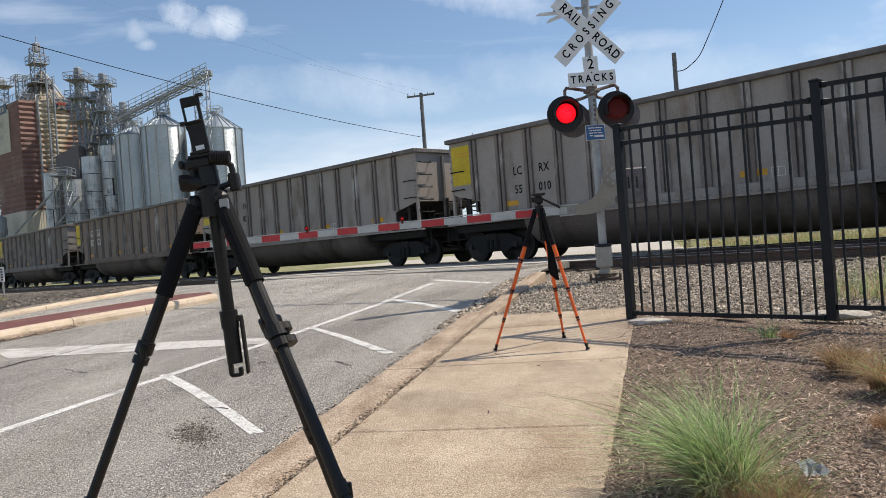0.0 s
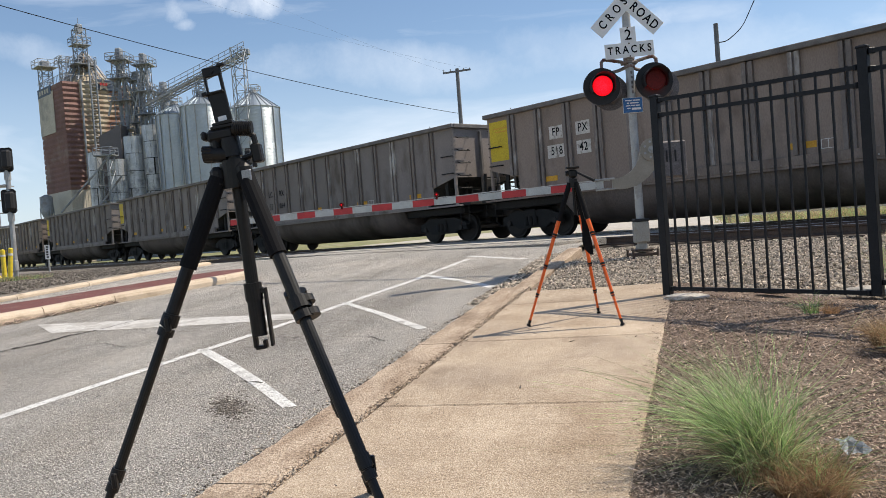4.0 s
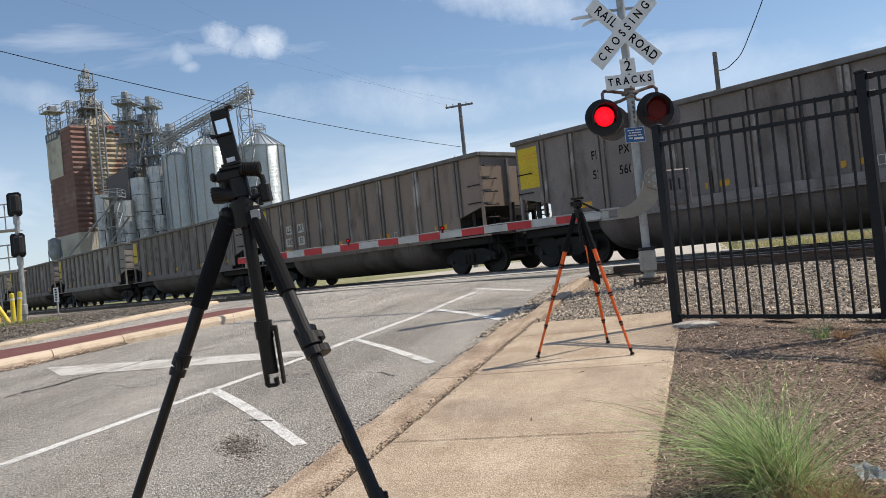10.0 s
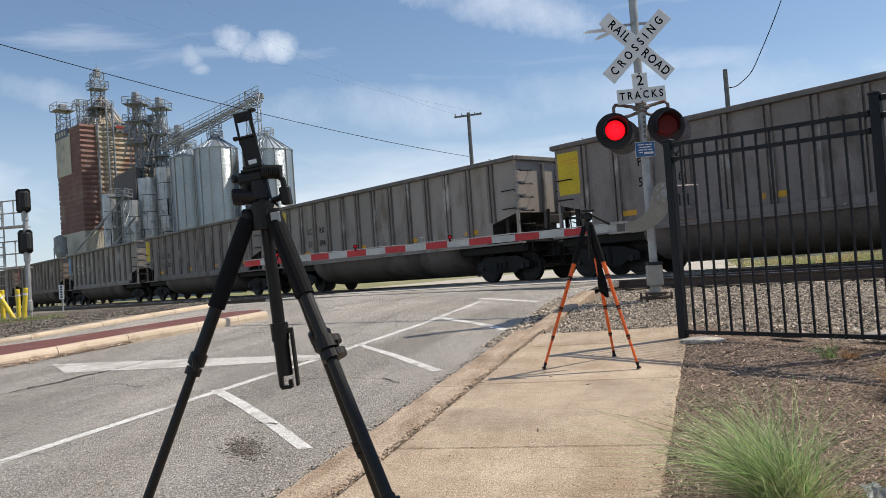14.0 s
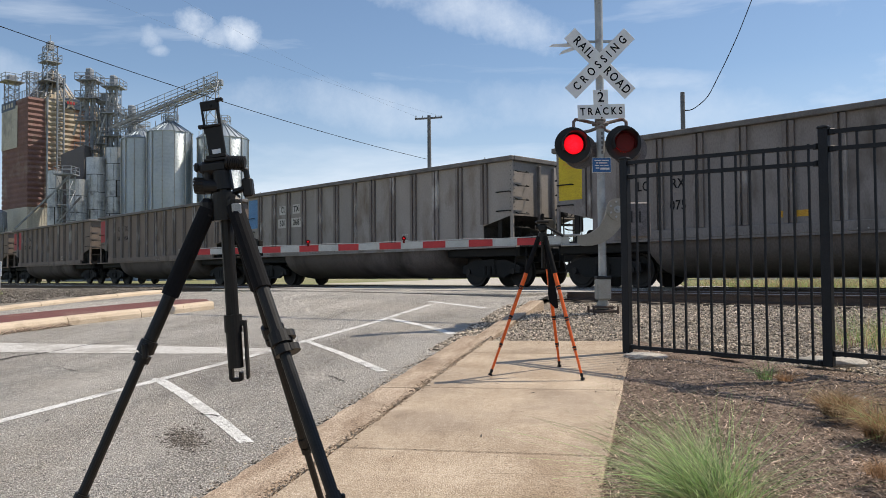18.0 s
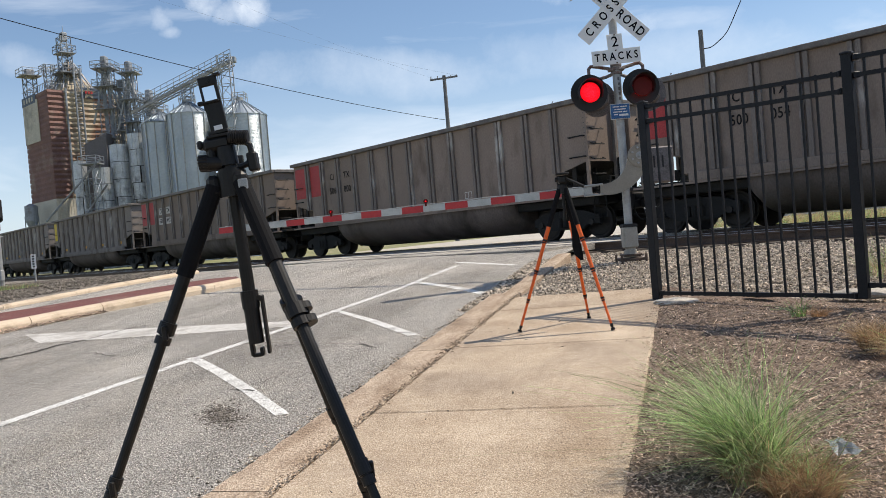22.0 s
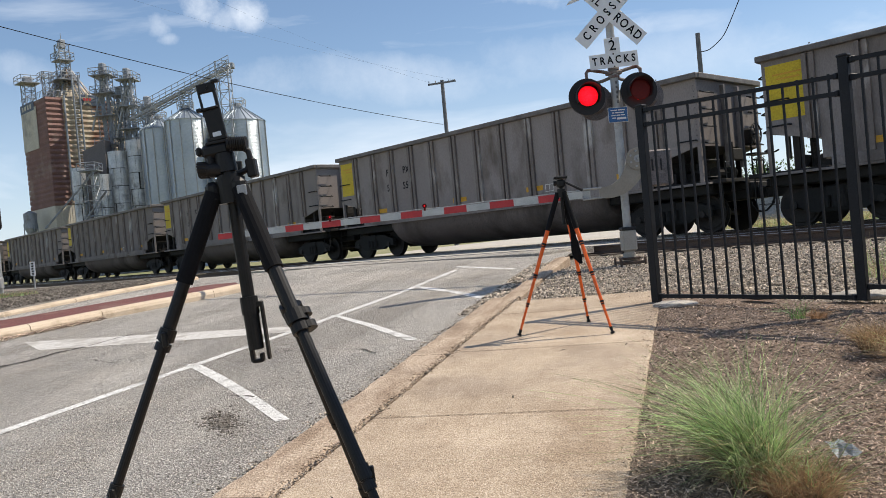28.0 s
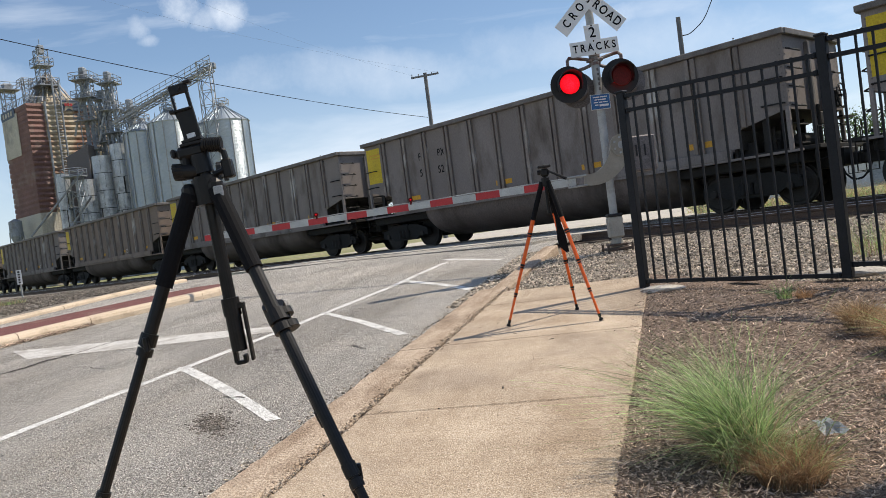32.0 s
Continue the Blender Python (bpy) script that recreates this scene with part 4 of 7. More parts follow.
        for x in (-0.89, 0.89):
            if wheel_me is None:
                bm = fresh()
                rod(bm, (0, -1.2, 0), (0, 1.2, 0), 0.085, sides=10)
                ob = part("axle", bm, wheel_steel, truck)
                axle_me = ob.data
                bpy.data.objects.remove(ob)
                bm = fresh()
                for y0, y1, ra, rb in ((-0.06, -0.03, 0.49, 0.49), (-0.03, 0.07, 0.457, 0.452), (0.07, 0.085, 0.40, 0.37), (0.04, 0.12, 0.13, 0.11)):
                    rod(bm, (0, y0, 0), (0, y1, 0), ra, rb, sides=28)
                ob = part("wheel", bm, wheel_steel, truck)
                wheel_me = ob.data
                bpy.data.objects.remove(ob)
            share("axle", axle_me, truck, pose(x, 0, 0.457))
            share("wheel", wheel_me, truck, pose(x, 0.76, 0.457))
            share("wheel", wheel_me, truck, pose(x, -0.76, 0.457, 0, 0, 180))
    return car


def marks(car, one, two, boxed, panels, tone):
    """The painted panels and letters on the side that is seen."""
    y = -HALF - 0.006
    for k, colour in enumerate(panels):
        bm = fresh()
        box(bm, (-6.76 + k * 1.05, y, 2.93), (0.86 if k else 0.92, 0.006, 1.18))
        part("colour_panel", bm, colour, car, "faded %s painted panel" % {"panel_yellow": "yellow", "panel_red": "red", "panel_blue": "blue"}[colour.name])
        if colour is panel_yellow:
            for j, w in enumerate((0.66, 0.5)):
                bm = fresh()
                box(bm, (-6.74, y - 0.004, 3.30 - j * 0.10), (w, 0.004, 0.035))
                part("stencil_line", bm, mark_orange, car)
    ink = sign_black
    lift = {"F": 0.38, "C": 0.46}.get(one[:1], 0.0)
    for row, (text, z) in enumerate(((one, 2.50 + lift), (two, 1.98 + lift))):
        half = 3 if len(text) > 5 or boxed and len(text) == 5 else 2
        middle = -3.95 if one[:1] == "F" and not boxed else -4.17
        for piece, x in ((text[:half], middle - 0.47), (text[half:], middle + 0.47)):
            if not piece:
                continue
            if boxed:
                bm = fresh()
                box(bm, (x, y, z), (0.195 * len(piece) + 0.09, 0.006, 0.36))
                part("lettering_ground", bm, mark_faded, car, "dirty white patch behind the letters")
            lettering("lettering", piece, 0.32 if boxed else 0.33, ink, car, pose(x, y - 0.006, z, 90), 0.001, bold=0.004, stretch=0.82, space=1.1)
    for x in (() if one[:1] == "C" else (5.2, 2.1, -1.0, -5.0)):
        bm = fresh()
        box(bm, (x, y, 1.62), (0.62, 0.006, 0.14))
        part("reflector", bm, mark_orange, car, "faded orange stripe")
    bm = fresh()
    for a, b, w, h in ((0, 0, 0.30, 0.012), (0, 0.19, 0.30, 0.012), (-0.144, 0.095, 0.012, 0.2), (0.144, 0.095, 0.012, 0.2), (0, 0.095, 0.012, 0.19)):
        box(bm, (2.65 + a, y, 1.50 + b), (w, 0.006, h))
    part("stencil_frame", bm, mark_white, car)


Y, R, B = panel_yellow, panel_red, panel_blue
CARS = [
    ("", "", 0, [Y], 0), ("LCRX", "55010", 0, [Y], 2), ("FPPX", "52021", 0, [Y], 2), ("FPPX", "51842", 1, [Y], 1), ("LCRX", "55064", 0, [Y], 0), ("FPPX", "52265", 0, [Y], 0),
    ("FPPX", "52560", 0, [Y], 0), ("LCRX", "54250", 1, [Y], 1), ("FPPX", "52616", 0, [Y], 0), ("LCRX", "55094", 0, [Y], 2), ("LCRX", "55075", 0, [Y], 0),
    ("CITX", "501268", 1, [B], 2), ("CITX", "500054", 0, [R], 1), ("CITX", "506800", 0, [R, R], 1), ("CITX", "506497", 1, [R, R], 1), ("FPPX", "52", 0, [Y], 0),
    ("FPPX", "52554", 0, [Y], 0), ("FPPX", "52710", 0, [Y], 0), ("FPPX", "52521", 0, [Y], 0), ("", "", 0, [Y], 0), ("", "", 0, [Y], 1), ("", "", 0, [Y], 0), ("", "", 0, [Y], 1), ("", "", 0, [Y], 0)]
base_cars = {0: coal_car(car_grey), 1: coal_car(car_tan), 2: coal_car(car_pale)}
TRAIN = []
for k, (one, two, boxed, panels, tone) in enumerate(CARS):
    car = copy_thing(base_cars[tone], pose(0, 0, RAIL, 0, 0, TRACK_TURN))
    colours = " and ".join(sorted({p.name[6:] for p in panels}))
    tagged(car, "%s coal gondola, %s end panel, on the far track" % (("weathered grey", "weathered tan", "pale greyish tan")[tone], colours), "railway wagon", "wagons of the coal train")
    marks(car, one, two, boxed, panels, tone)
    TRAIN.append((car, k - 1))
for car in base_cars.values():
    for ob in (*car.children_recursive, car):
        bpy.data.objects.remove(ob)


def travel(t):
    """How far the train has run, gathering speed from 8.0 to 8.7 metres a second."""
    return 8.04946 * t + 0.0167215 * t * t - 0.00012955 * t ** 3

# ---------------------------------------------------------------- fence
POSTS = [(1.776, 7.83), (3.06, 6.51), (4.345, 5.19), (5.63, 3.87), (6.915, 2.55)]


fence = structure(new("fence"), "black iron picket fence between the mulch bed and the rails", "fence")
turn_f = math.degrees(math.atan2(-1.32, 1.284))
BASES, TOPS = [0.575, 0.64, 0.70, 0.69, 0.68], [2.50, 2.55, 2.60, 2.64, 2.66]
for (x, y), low, high in zip(POSTS, BASES, TOPS):
    bm = fresh()
    box(bm, (0, 0, (high - low) / 2), (0.075, 0.075, high - low), bevel=0.004)
    post = part("post", bm, black_iron, fence)
    post.matrix_basis = pose(x, y, low, 0, 0, turn_f)
    bm = fresh()
    box(bm, (0, 0, high - low + 0.008), (0.088, 0.088, 0.022), bevel=0.006), box(bm, (0, 0, high - low + 0.021), (0.05, 0.05, 0.008), bevel=0.003)
    part("cap", bm, black_iron, post)
# the panels hang level and step up from post to post
PANELS = [(2.465, 2.411, 0.69, 0.66), (2.518, 2.464, 0.745, 0.70), (2.56, 2.51, 0.77, 0.74), (2.60, 2.55, 0.77, 0.74)]
picket_me = None
for a, b, (ta, tb, la, lb) in zip(POSTS, POSTS[1:], PANELS):
    A, B2 = Vector((*a, 0)), Vector((*b, 0))
    for za, zb in ((ta, tb), (ta - 0.138, tb - 0.138), (la, lb)):
        bm = fresh()
        bar(bm, A.lerp(B2, 0.02) + Vector((0, 0, za)), A.lerp(B2, 0.98) + Vector((0, 0, zb)), 0.034, 0.034)
        part("rail", bm, black_iron, fence)
        bm = fresh()
        for k, z in ((0.03, za), (0.97, zb)):
            box(bm, A.lerp(B2, k) + Vector((0, 0, z)), (0.05, 0.05, 0.046), bevel=0.004)
        part("bracket", bm, black_iron, fence)
    for k in range(1, 15):
        p = A.lerp(B2, k / 15) + Vector((0, 0, la + (lb - la) * k / 15 - 0.022))
        if picket_me is None:
            bm = fresh()
            box(bm, (0, 0, 0.90), (0.017, 0.017, 1.80))
            ob = part("picket", bm, black_iron, fence)
            picket_me = ob.data
            ob.matrix_basis = pose(*p, 0, 0, turn_f)
        else:
            share("picket", picket_me, fence, pose(*p, 0, 0, turn_f))

# ---------------------------------------------------------------- crossing signal
MX, MY, MZ = 2.33, 11.40, 0.79
mast = thing("crossing_signal", pose(MX, MY, MZ, 0, 0, 2), "grey crossing signal with crossbuck, red lamps and lowered gate", "crossing signal")


def mpart(name, bm, mt, label="", parent=None, smooth=False):
    return part(name, bm, mt, parent or mast, label, smooth)


bm = fresh()
rod(bm, (0, 0, 0.1), (0, 0, 4.6), 0.057, sides=20)
mpart("pole", bm, galvanised, smooth=False)
bm = fresh()
rod(bm, (0, 0, 4.6), (0, 0, 5.0), 0.075, sides=20)
rod(bm, (0, 0, 4.62), (0, 0, 4.66), 0.085, sides=20), rod(bm, (0, 0, 4.94), (0, 0, 5.0), 0.085, sides=20)
mpart("bell", bm, galvanised, "grey bell housing on the pole's top")
bm = fresh()
box(bm, (0.015, -0.072, 4.82), (0.065, 0.012, 0.17), bevel=0.004)
mpart("bell_slot", bm, lamp_black)
bm = fresh()
box(bm, (0, 0, 0.38), (0.20, 0.19, 0.30), bevel=0.02), box(bm, (0, 0, 0.20), (0.12, 0.12, 0.12), bevel=0.01), rod(bm, (0, 0, 0.1), (0, 0, 0.2), 0.09, sides=16)
mpart("junction_box", bm, box_beige, "beige junction box")
bm = fresh()
box(bm, (0, 0, 0.545), (0.205, 0.195, 0.045), bevel=0.012)
mpart("box_lid", bm, lamp_black)
bm = fresh()
box(bm, (0, 0, 0.07), (0.34, 0.34, 0.04), bevel=0.006), box(bm, (0, 0, -0.02), (0.46, 0.46, 0.08), bevel=0.02), box(bm, (0, 0, 0.13), (0.26, 0.26, 0.03), bevel=0.006)
for x in (-0.17, 0.17):
    for y in (-0.17, 0.17):
        rod(bm, (x, y, 0), (x, y, 0.14), 0.018, sides=6)
mpart("base_plate", bm, rail_steel)

CROSS_Z = 3.59
for turn, text, lift in ((-45, "RAIL  ROAD", -0.105), (45, "CROSSING", -0.115)):
    m = Matrix.Translation((-0.02, lift, CROSS_Z)) @ Euler((0, radians(-turn), 0)).to_matrix().to_4x4()
    bm = fresh()
    box(bm, (0, 0, 0), (1.22, 0.005, 0.22), m, bevel=0.002)
    blade = mpart("crossbuck_blade", bm, sign_white, "white crossbuck blade with black letters")
    if turn > 0:
        lettering("letters", text, 0.165, sign_black, blade, m @ pose(0.0, -0.006, 0, 90), 0.001, bold=0.003, stretch=0.80, space=1.86)
    else:
        for word, x in (("RAIL", -0.325), ("ROAD", 0.345)):
            lettering("letters", word, 0.178, sign_black, blade, m @ pose(x, -0.006, 0, 90), 0.001, bold=0.003, stretch=0.80, space=1.28)
bm = fresh()
bar(bm, (0.24, 0.03, 3.95), (-0.46, 0.02, 3.93), 0.02, 0.035)
mpart("sign_bracket", bm, galvanised)
for name, pts in (("upper", ((-0.72, 3.87), (-0.66, 3.91), (-0.34, 3.93), (-0.34, 3.87))), ("lower", ((-0.57, 3.755), (-0.53, 3.81), (-0.31, 3.90), (-0.31, 3.84)))):
    bm = fresh()
    extrude_profile(bm, pts, 0.05, 0.056)
    mpart("rear_crossbuck", bm, sign_white, "thin edge of the crossbuck that faces the other way")
bm = fresh()
tilt = pose(-0.01, 0, 2.90, 0, -2, 0)
box(bm, (0, -0.11, 0), (0.68, 0.005, 0.205), tilt, bevel=0.002), box(bm, (0, -0.11, 0.207), (0.215, 0.005, 0.21), tilt, bevel=0.002)
plaque = mpart("track_count_sign", bm, sign_white, "white sign that reads 2 tracks")
lettering("letters", "TRACKS", 0.148, sign_black, plaque, tilt @ pose(0.0, -0.117, 0, 90), 0.001, bold=0.003, stretch=0.82, space=1.52)
lettering("letters", "2", 0.20, sign_black, plaque, tilt @ pose(0, -0.117, 0.20, 90), 0.001, bold=0.002)
for x, z in ((0, -0.088), (0, 0.085), (0, 0.30)):
    bm = fresh()
    rod(bm, tilt @ Vector((x, -0.112, z)), tilt @ Vector((x, -0.122, z)), 0.011, sides=8)
    part("bolt", bm, rail_steel, plaque)
bm = fresh()
box(bm, (-0.015, -0.10, 2.14), (0.262, 0.006, 0.20), bevel=0.004)
blue = mpart("notice_plate", bm, sign_blue, "small blue notice plate with white lines")
for k, words in enumerate(((0.09, 0.10), (0.03, 0.12), (0.06, 0.05, 0.06), (0.05,))):
    x = -0.015 - (sum(words) + 0.012 * (len(words) - 1)) / 2 - (0.06 if k == 3 else 0)
    for w in words:
        bm = fresh()
        box(bm, (x + w / 2, -0.105, 2.205 - k * 0.036), (w, 0.004, 0.014))
        part("line_of_writing", bm, mark_white, blue)
        x += w + 0.012
bm = fresh()
box(bm, (0.03, -0.105, 2.088), (0.13, 0.004, 0.028))
part("line_of_writing", bm, mark_white, blue)
bm = fresh()
box(bm, (-0.015, -0.0935, 2.14), (0.275, 0.004, 0.213), bevel=0.001)
part("rim", bm, mark_white, blue)
for k, h in enumerate((0.05, 0.04, 0.05, 0.045, 0.05)):
    bm = fresh()
    box(bm, (0.008, -0.056, 2.60 - k * 0.068), (0.026, 0.006, h * 0.8))
    mpart("stencil_bar", bm, lamp_back, "dark stencilled mark on the pole")

LAMPS = []
for x in (-0.385, 0.345):
    for path in ([(0.0, 0, 2.72), (x * 0.3, -0.01, 2.76), (x * 0.8, -0.02, 2.80), (x * 0.95, -0.04, 2.80), (x * 1.04, -0.06, 2.76), (x * 1.04, -0.06, 2.69)], [(0.0, 0.02, 2.70), (x * 0.35, 0.08, 2.66), (x * 0.75, 0.16, 2.64), (x * 1.0, 0.18, 2.60)]):
        arm = fresh()
        tube(arm, path, 0.024, 8)
        mpart("lamp_arm", arm, rust_arm)
    for face, back in ((-1, False), (1, True)):
        y0 = -0.09 if face < 0 else 0.16
        xx = x + (0.12 if back else -0.04)
        zz = (2.425 if x < 0 else 2.45) - (0.05 if back else 0)
        head = fresh()
        rod(head, (xx, y0 - face * 0.02, zz), (xx, y0 + face * 0.02, zz), 0.255, sides=36)
        rod(head, (xx, y0 - face * 0.16, zz), (xx, y0 - face * 0.02, zz), 0.13, 0.17, sides=24)
        lamp = mpart("lamp_head", head, lamp_back if back else lamp_black, "round black lamp head with a hood" if not back else "back of a lamp head")
        hood = fresh()
        ring_a, ring_b, ring_c, ring_d = [], [], [], []
        for k in range(25):
            a = radians(-30 + k * 240 / 24)
            long = 0.26 if 20 < k * 10 - 30 < 160 else 0.17
            for ring, rr, yy in ((ring_a, 0.165, 0.02), (ring_b, 0.165, long), (ring_c, 0.172, long), (ring_d, 0.172, 0.02)):
                ring.append(hood.verts.new((xx + math.cos(a) * rr, y0 + face * yy, zz + math.sin(a) * rr)))
        for p, q in ((ring_a, ring_b), (ring_b, ring_c), (ring_c, ring_d)):
            for k in range(24):
                hood.faces.new((p[k], p[k + 1], q[k + 1], q[k]))
        part("hood", hood, lamp_black, lamp)
        if not back:
            # the reflector disc: one side glows, the other is dark
            disc = fresh()
            rod(disc, (0, 0.004, 0), (0, -0.012, 0), 0.14, 0.13, sides=32)
            for f in disc.faces:
                f.material_index = 0
            rod(disc, (0, 0.005, 0), (0, 0.02, 0), 0.14, 0.13, sides=32)
            disc.faces.ensure_lookup_table()
            for f in disc.faces:
                f.material_index = 0 if f.calc_center_median().y < 0.0045 else 1
            disc_ob = part("lens", disc, [lamp_glow, lamp_dark], lamp, "red lens that flashes in turn with its twin")
            disc_ob.matrix_basis = pose(xx, y0 - 0.075, zz)
            LAMPS.append((disc_ob, (xx, y0 - 0.075, zz)))
bm = fresh()
for z in (2.69, 2.75, 2.80):
    rod(bm, (0, 0, z - 0.018), (0, 0, z + 0.018), 0.078, sides=18)
box(bm, (0, 0, 2.74), (0.22, 0.11, 0.045), bevel=0.01)
mpart("crossarm_clamp", bm, rust_arm)

# gate mechanism and arm
ROOT, TIP = Vector((1.92 - MX, 11.25 - MY, 1.865 - MZ)), Vector((-4.25 - MX, 14.62 - MY, 1.835 - MZ))
ARM = (TIP - ROOT).normalized()
bm = fresh()
box(bm, (0.48, 0.06, 1.36), (0.40, 0.34, 0.50), bevel=0.02)
mech = mpart("gate_mechanism", bm, lamp_back, "grey gate machine with two slots")
for x in (0.40, 0.52):
    bm = fresh()
    box(bm, (x, -0.113, 1.40), (0.022, 0.006, 0.16))
    part("slot", bm, lamp_black, mech)
bm = fresh()
rod(bm, (0.17, -0.185, 1.50), (0.17, -0.225, 1.50), 0.155, sides=28)
pivot = mpart("pivot", bm, gate_tan, "round bolted pivot plate of the gate arm")
for k in range(7):
    bm = fresh()
    a = k * math.tau / 7
    rod(bm, (0.17 + math.cos(a) * 0.108, -0.225, 1.50 + math.sin(a) * 0.108), (0.17 + math.cos(a) * 0.108, -0.245, 1.50 + math.sin(a) * 0.108), 0.016, sides=6)
    part("bolt", bm, galvanised, pivot)
bm = fresh()
rod(bm, (0.17, -0.225, 1.50), (0.17, -0.232, 1.50), 0.052, sides=18), rod(bm, (0.17, -0.225, 1.50), (0.17, -0.26, 1.50), 0.022, sides=10)
part("axle", bm, galvanised, pivot)
bm = fresh()
curve = []
for k in range(9):
    t = k / 8
    p = (1 - t) ** 2 * Vector((0.19, -0.19, 1.52)) + 2 * t * (1 - t) * Vector((0.02, -0.19, 1.02)) + t * t * (ROOT + ARM * -0.02 + Vector((0, -0.02, 0)))
    curve.append((p, 0.30 - 0.16 * t))
rows = []
for k, (p, w) in enumerate(curve):
    d = (curve[min(k + 1, 8)][0] - curve[max(k - 1, 0)][0]).normalized()
    nrm = Vector((-d.z, 0, d.x)).normalized()
    rows.append([bm.verts.new(p + nrm * (w / 2) + Vector((0, o, 0))) for o in (-0.02, 0.02)] + [bm.verts.new(p - nrm * (w / 2) + Vector((0, o, 0))) for o in (0.02, -0.02)])
for a, b in zip(rows, rows[1:]):
    for i in range(4):
        bm.faces.new((a[i], a[(i + 1) % 4], b[(i + 1) % 4], b[i]))
bm.faces.new(rows[0]), bm.faces.new(rows[-1])
bmesh.ops.recalc_face_normals(bm, faces=bm.faces)
mpart("arm_bracket", bm, gate_tan, "tan curved arm bracket")
bm = fresh()
for o in (0.07, -0.07):
    tube(bm, [ROOT + ARM * -0.05 + Vector((0, -0.04, o)), ROOT + ARM * 0.22 + Vector((0, -0.04, o)), ROOT + ARM * 0.22 + Vector((0, -0.04, o * 0.3))], 0.014, 6)
mpart("arm_clamp", bm, galvanised)
span = (TIP - ROOT).length
count = int(span / 0.374)
for k in range(count):
    bm = fresh()
    a, b = ROOT + ARM * (0.1 + k * (span - 0.1) / count), ROOT + ARM * (0.1 + (k + 1) * (span - 0.1) / count)
    bar(bm, a, b, 0.03, 0.10)
    mpart("arm_stripe", bm, gate_white if k % 2 == 0 else gate_red, "white section of the gate arm" if k % 2 == 0 else "red section of the gate arm")
for d in (2.75, 4.55, 6.25):
    bm = fresh()
    p = ROOT + ARM * d + Vector((0, -0.01, 0.11))
    rod(bm, p + Vector((0, -0.04, 0)), p + Vector((0, 0.04, 0)), 0.036, sides=14)
    box(bm, p + Vector((0, 0, -0.05)), (0.03, 0.03, 0.05))
    lamp = mpart("arm_lamp", bm, lamp_dark, "small red lamp on the gate arm")
    bm = fresh()
    rod(bm, p + Vector((0, -0.041, 0)), p + Vector((0, -0.05, 0)), 0.011, sides=12)
    part("lens", bm, lamp_glow, lamp)
bm = fresh()
path = [ROOT + ARM * (span * k / 12) + Vector((0, 0.0, 0.055 + (0.012 if k % 2 else 0))) for k in range(13)]
tube(bm, path, 0.008, 5)
mpart("arm_cable", bm, galvanised)

# ---------------------------------------------------------------- tripods
def leg_sections(parent, top, direction, sections, lock_mt, tall=1.0):
    """Telescoping leg: sections of (from, to, radius, material), each with a lock where it ends."""
    for k, (a, b, r, mt, lock) in enumerate(sections):
        bm = fresh()
        rod(bm, top + direction * a, top + direction * b, r, sides=14)
        seg = part("leg", bm, mt, parent)
        if lock:
            bm = fresh()
            rod(bm, top + direction * (b - 0.045 * tall), top + direction * (b - 0.004), lock, sides=16)
            rod(bm, top + direction * (b + 0.004), top + direction * (b + 0.03 * tall), lock * 0.92, sides=16)
            side = direction.cross(Vector((0, 0, 1))).normalized()
            if side.x < 0:
                side = -side
            if tall == 1.0 and lock > 0.03:
                for at in (-0.030, 0.016):
                    rod(bm, top + direction * (b + at - 0.011) + side * 0.022, top + direction * (b + at + 0.011) + side * 0.022, lock * 1.0, sides=16)
            box(bm, top + direction * (b - 0.01) + side * lock, (0.018 * tall, 0.02 * tall, 0.05 * tall), bevel=0.004 * tall)
            part("leg_lock", bm, lock_mt, seg)


tripod = thing("tripod", pose(-0.819, 2.947, 1.652, 0.5, -3.5, 0), "tall black tripod with a phone holder astride the kerb", "tripod")
for k, (azim, steep, length) in enumerate(((196.7, 26.1, 1.705), (313.0, 27.25, 1.64), (75.5, 26.2, 1.53))):
    a, al = radians(azim), radians(steep)
    d = Vector((math.cos(a) * math.sin(al), math.sin(a) * math.sin(al), -math.cos(al)))
    top = Vector((math.cos(a) * 0.05, math.sin(a) * 0.05, 0))
    lock, slim = (0.0285, 0.0160) if k == 0 else (0.033, 0.0185)
    leg_sections(tripod, top, d, [(0.02, 0.335, 0.0285, black_foam, 0), (0.30, 0.538, 0.0215, black_plastic, lock), (0.5, 1.058, slim, black_plastic, 0.0225), (1.0, 1.47, 0.0135, black_plastic, 0.019), (1.44, length - 0.02, 0.0105, black_plastic, 0)], black_plastic)
    bm = fresh()
    box(bm, top + d * 0.022, (0.046, 0.05, 0.075), bevel=0.014)
    part("leg_hinge", bm, black_plastic, tripod)
    if k == 1:
        bm = fresh()
        box(bm, top + d * 0.04 + Vector((0.008, -0.026, 0.0)), (0.032, 0.008, 0.05), pose(0, 0, 0), bevel=0.003)
        part("hinge_plate", bm, grey_metal, tripod, "bare metal hinge plate")
    bm = fresh()
    bmesh.ops.create_icosphere(bm, subdivisions=2, radius=0.02, matrix=Matrix.Translation(top + d * (length - 0.02)))
    part("rubber_foot", bm, black_plastic, tripod, smooth=True)
bm = fresh()
rod(bm, (0, 0, -0.06), (0, 0, 0.025), 0.05, sides=20), rod(bm, (0, 0, 0.025), (0, 0, 0.035), 0.042, sides=20)
part("hub", bm, black_plastic, tripod)
bm = fresh()
rod(bm, (0, 0, 0.08), (0, 0, -0.41), 0.0215, sides=18)
part("centre_column", bm, black_plastic, tripod)
bm = fresh()
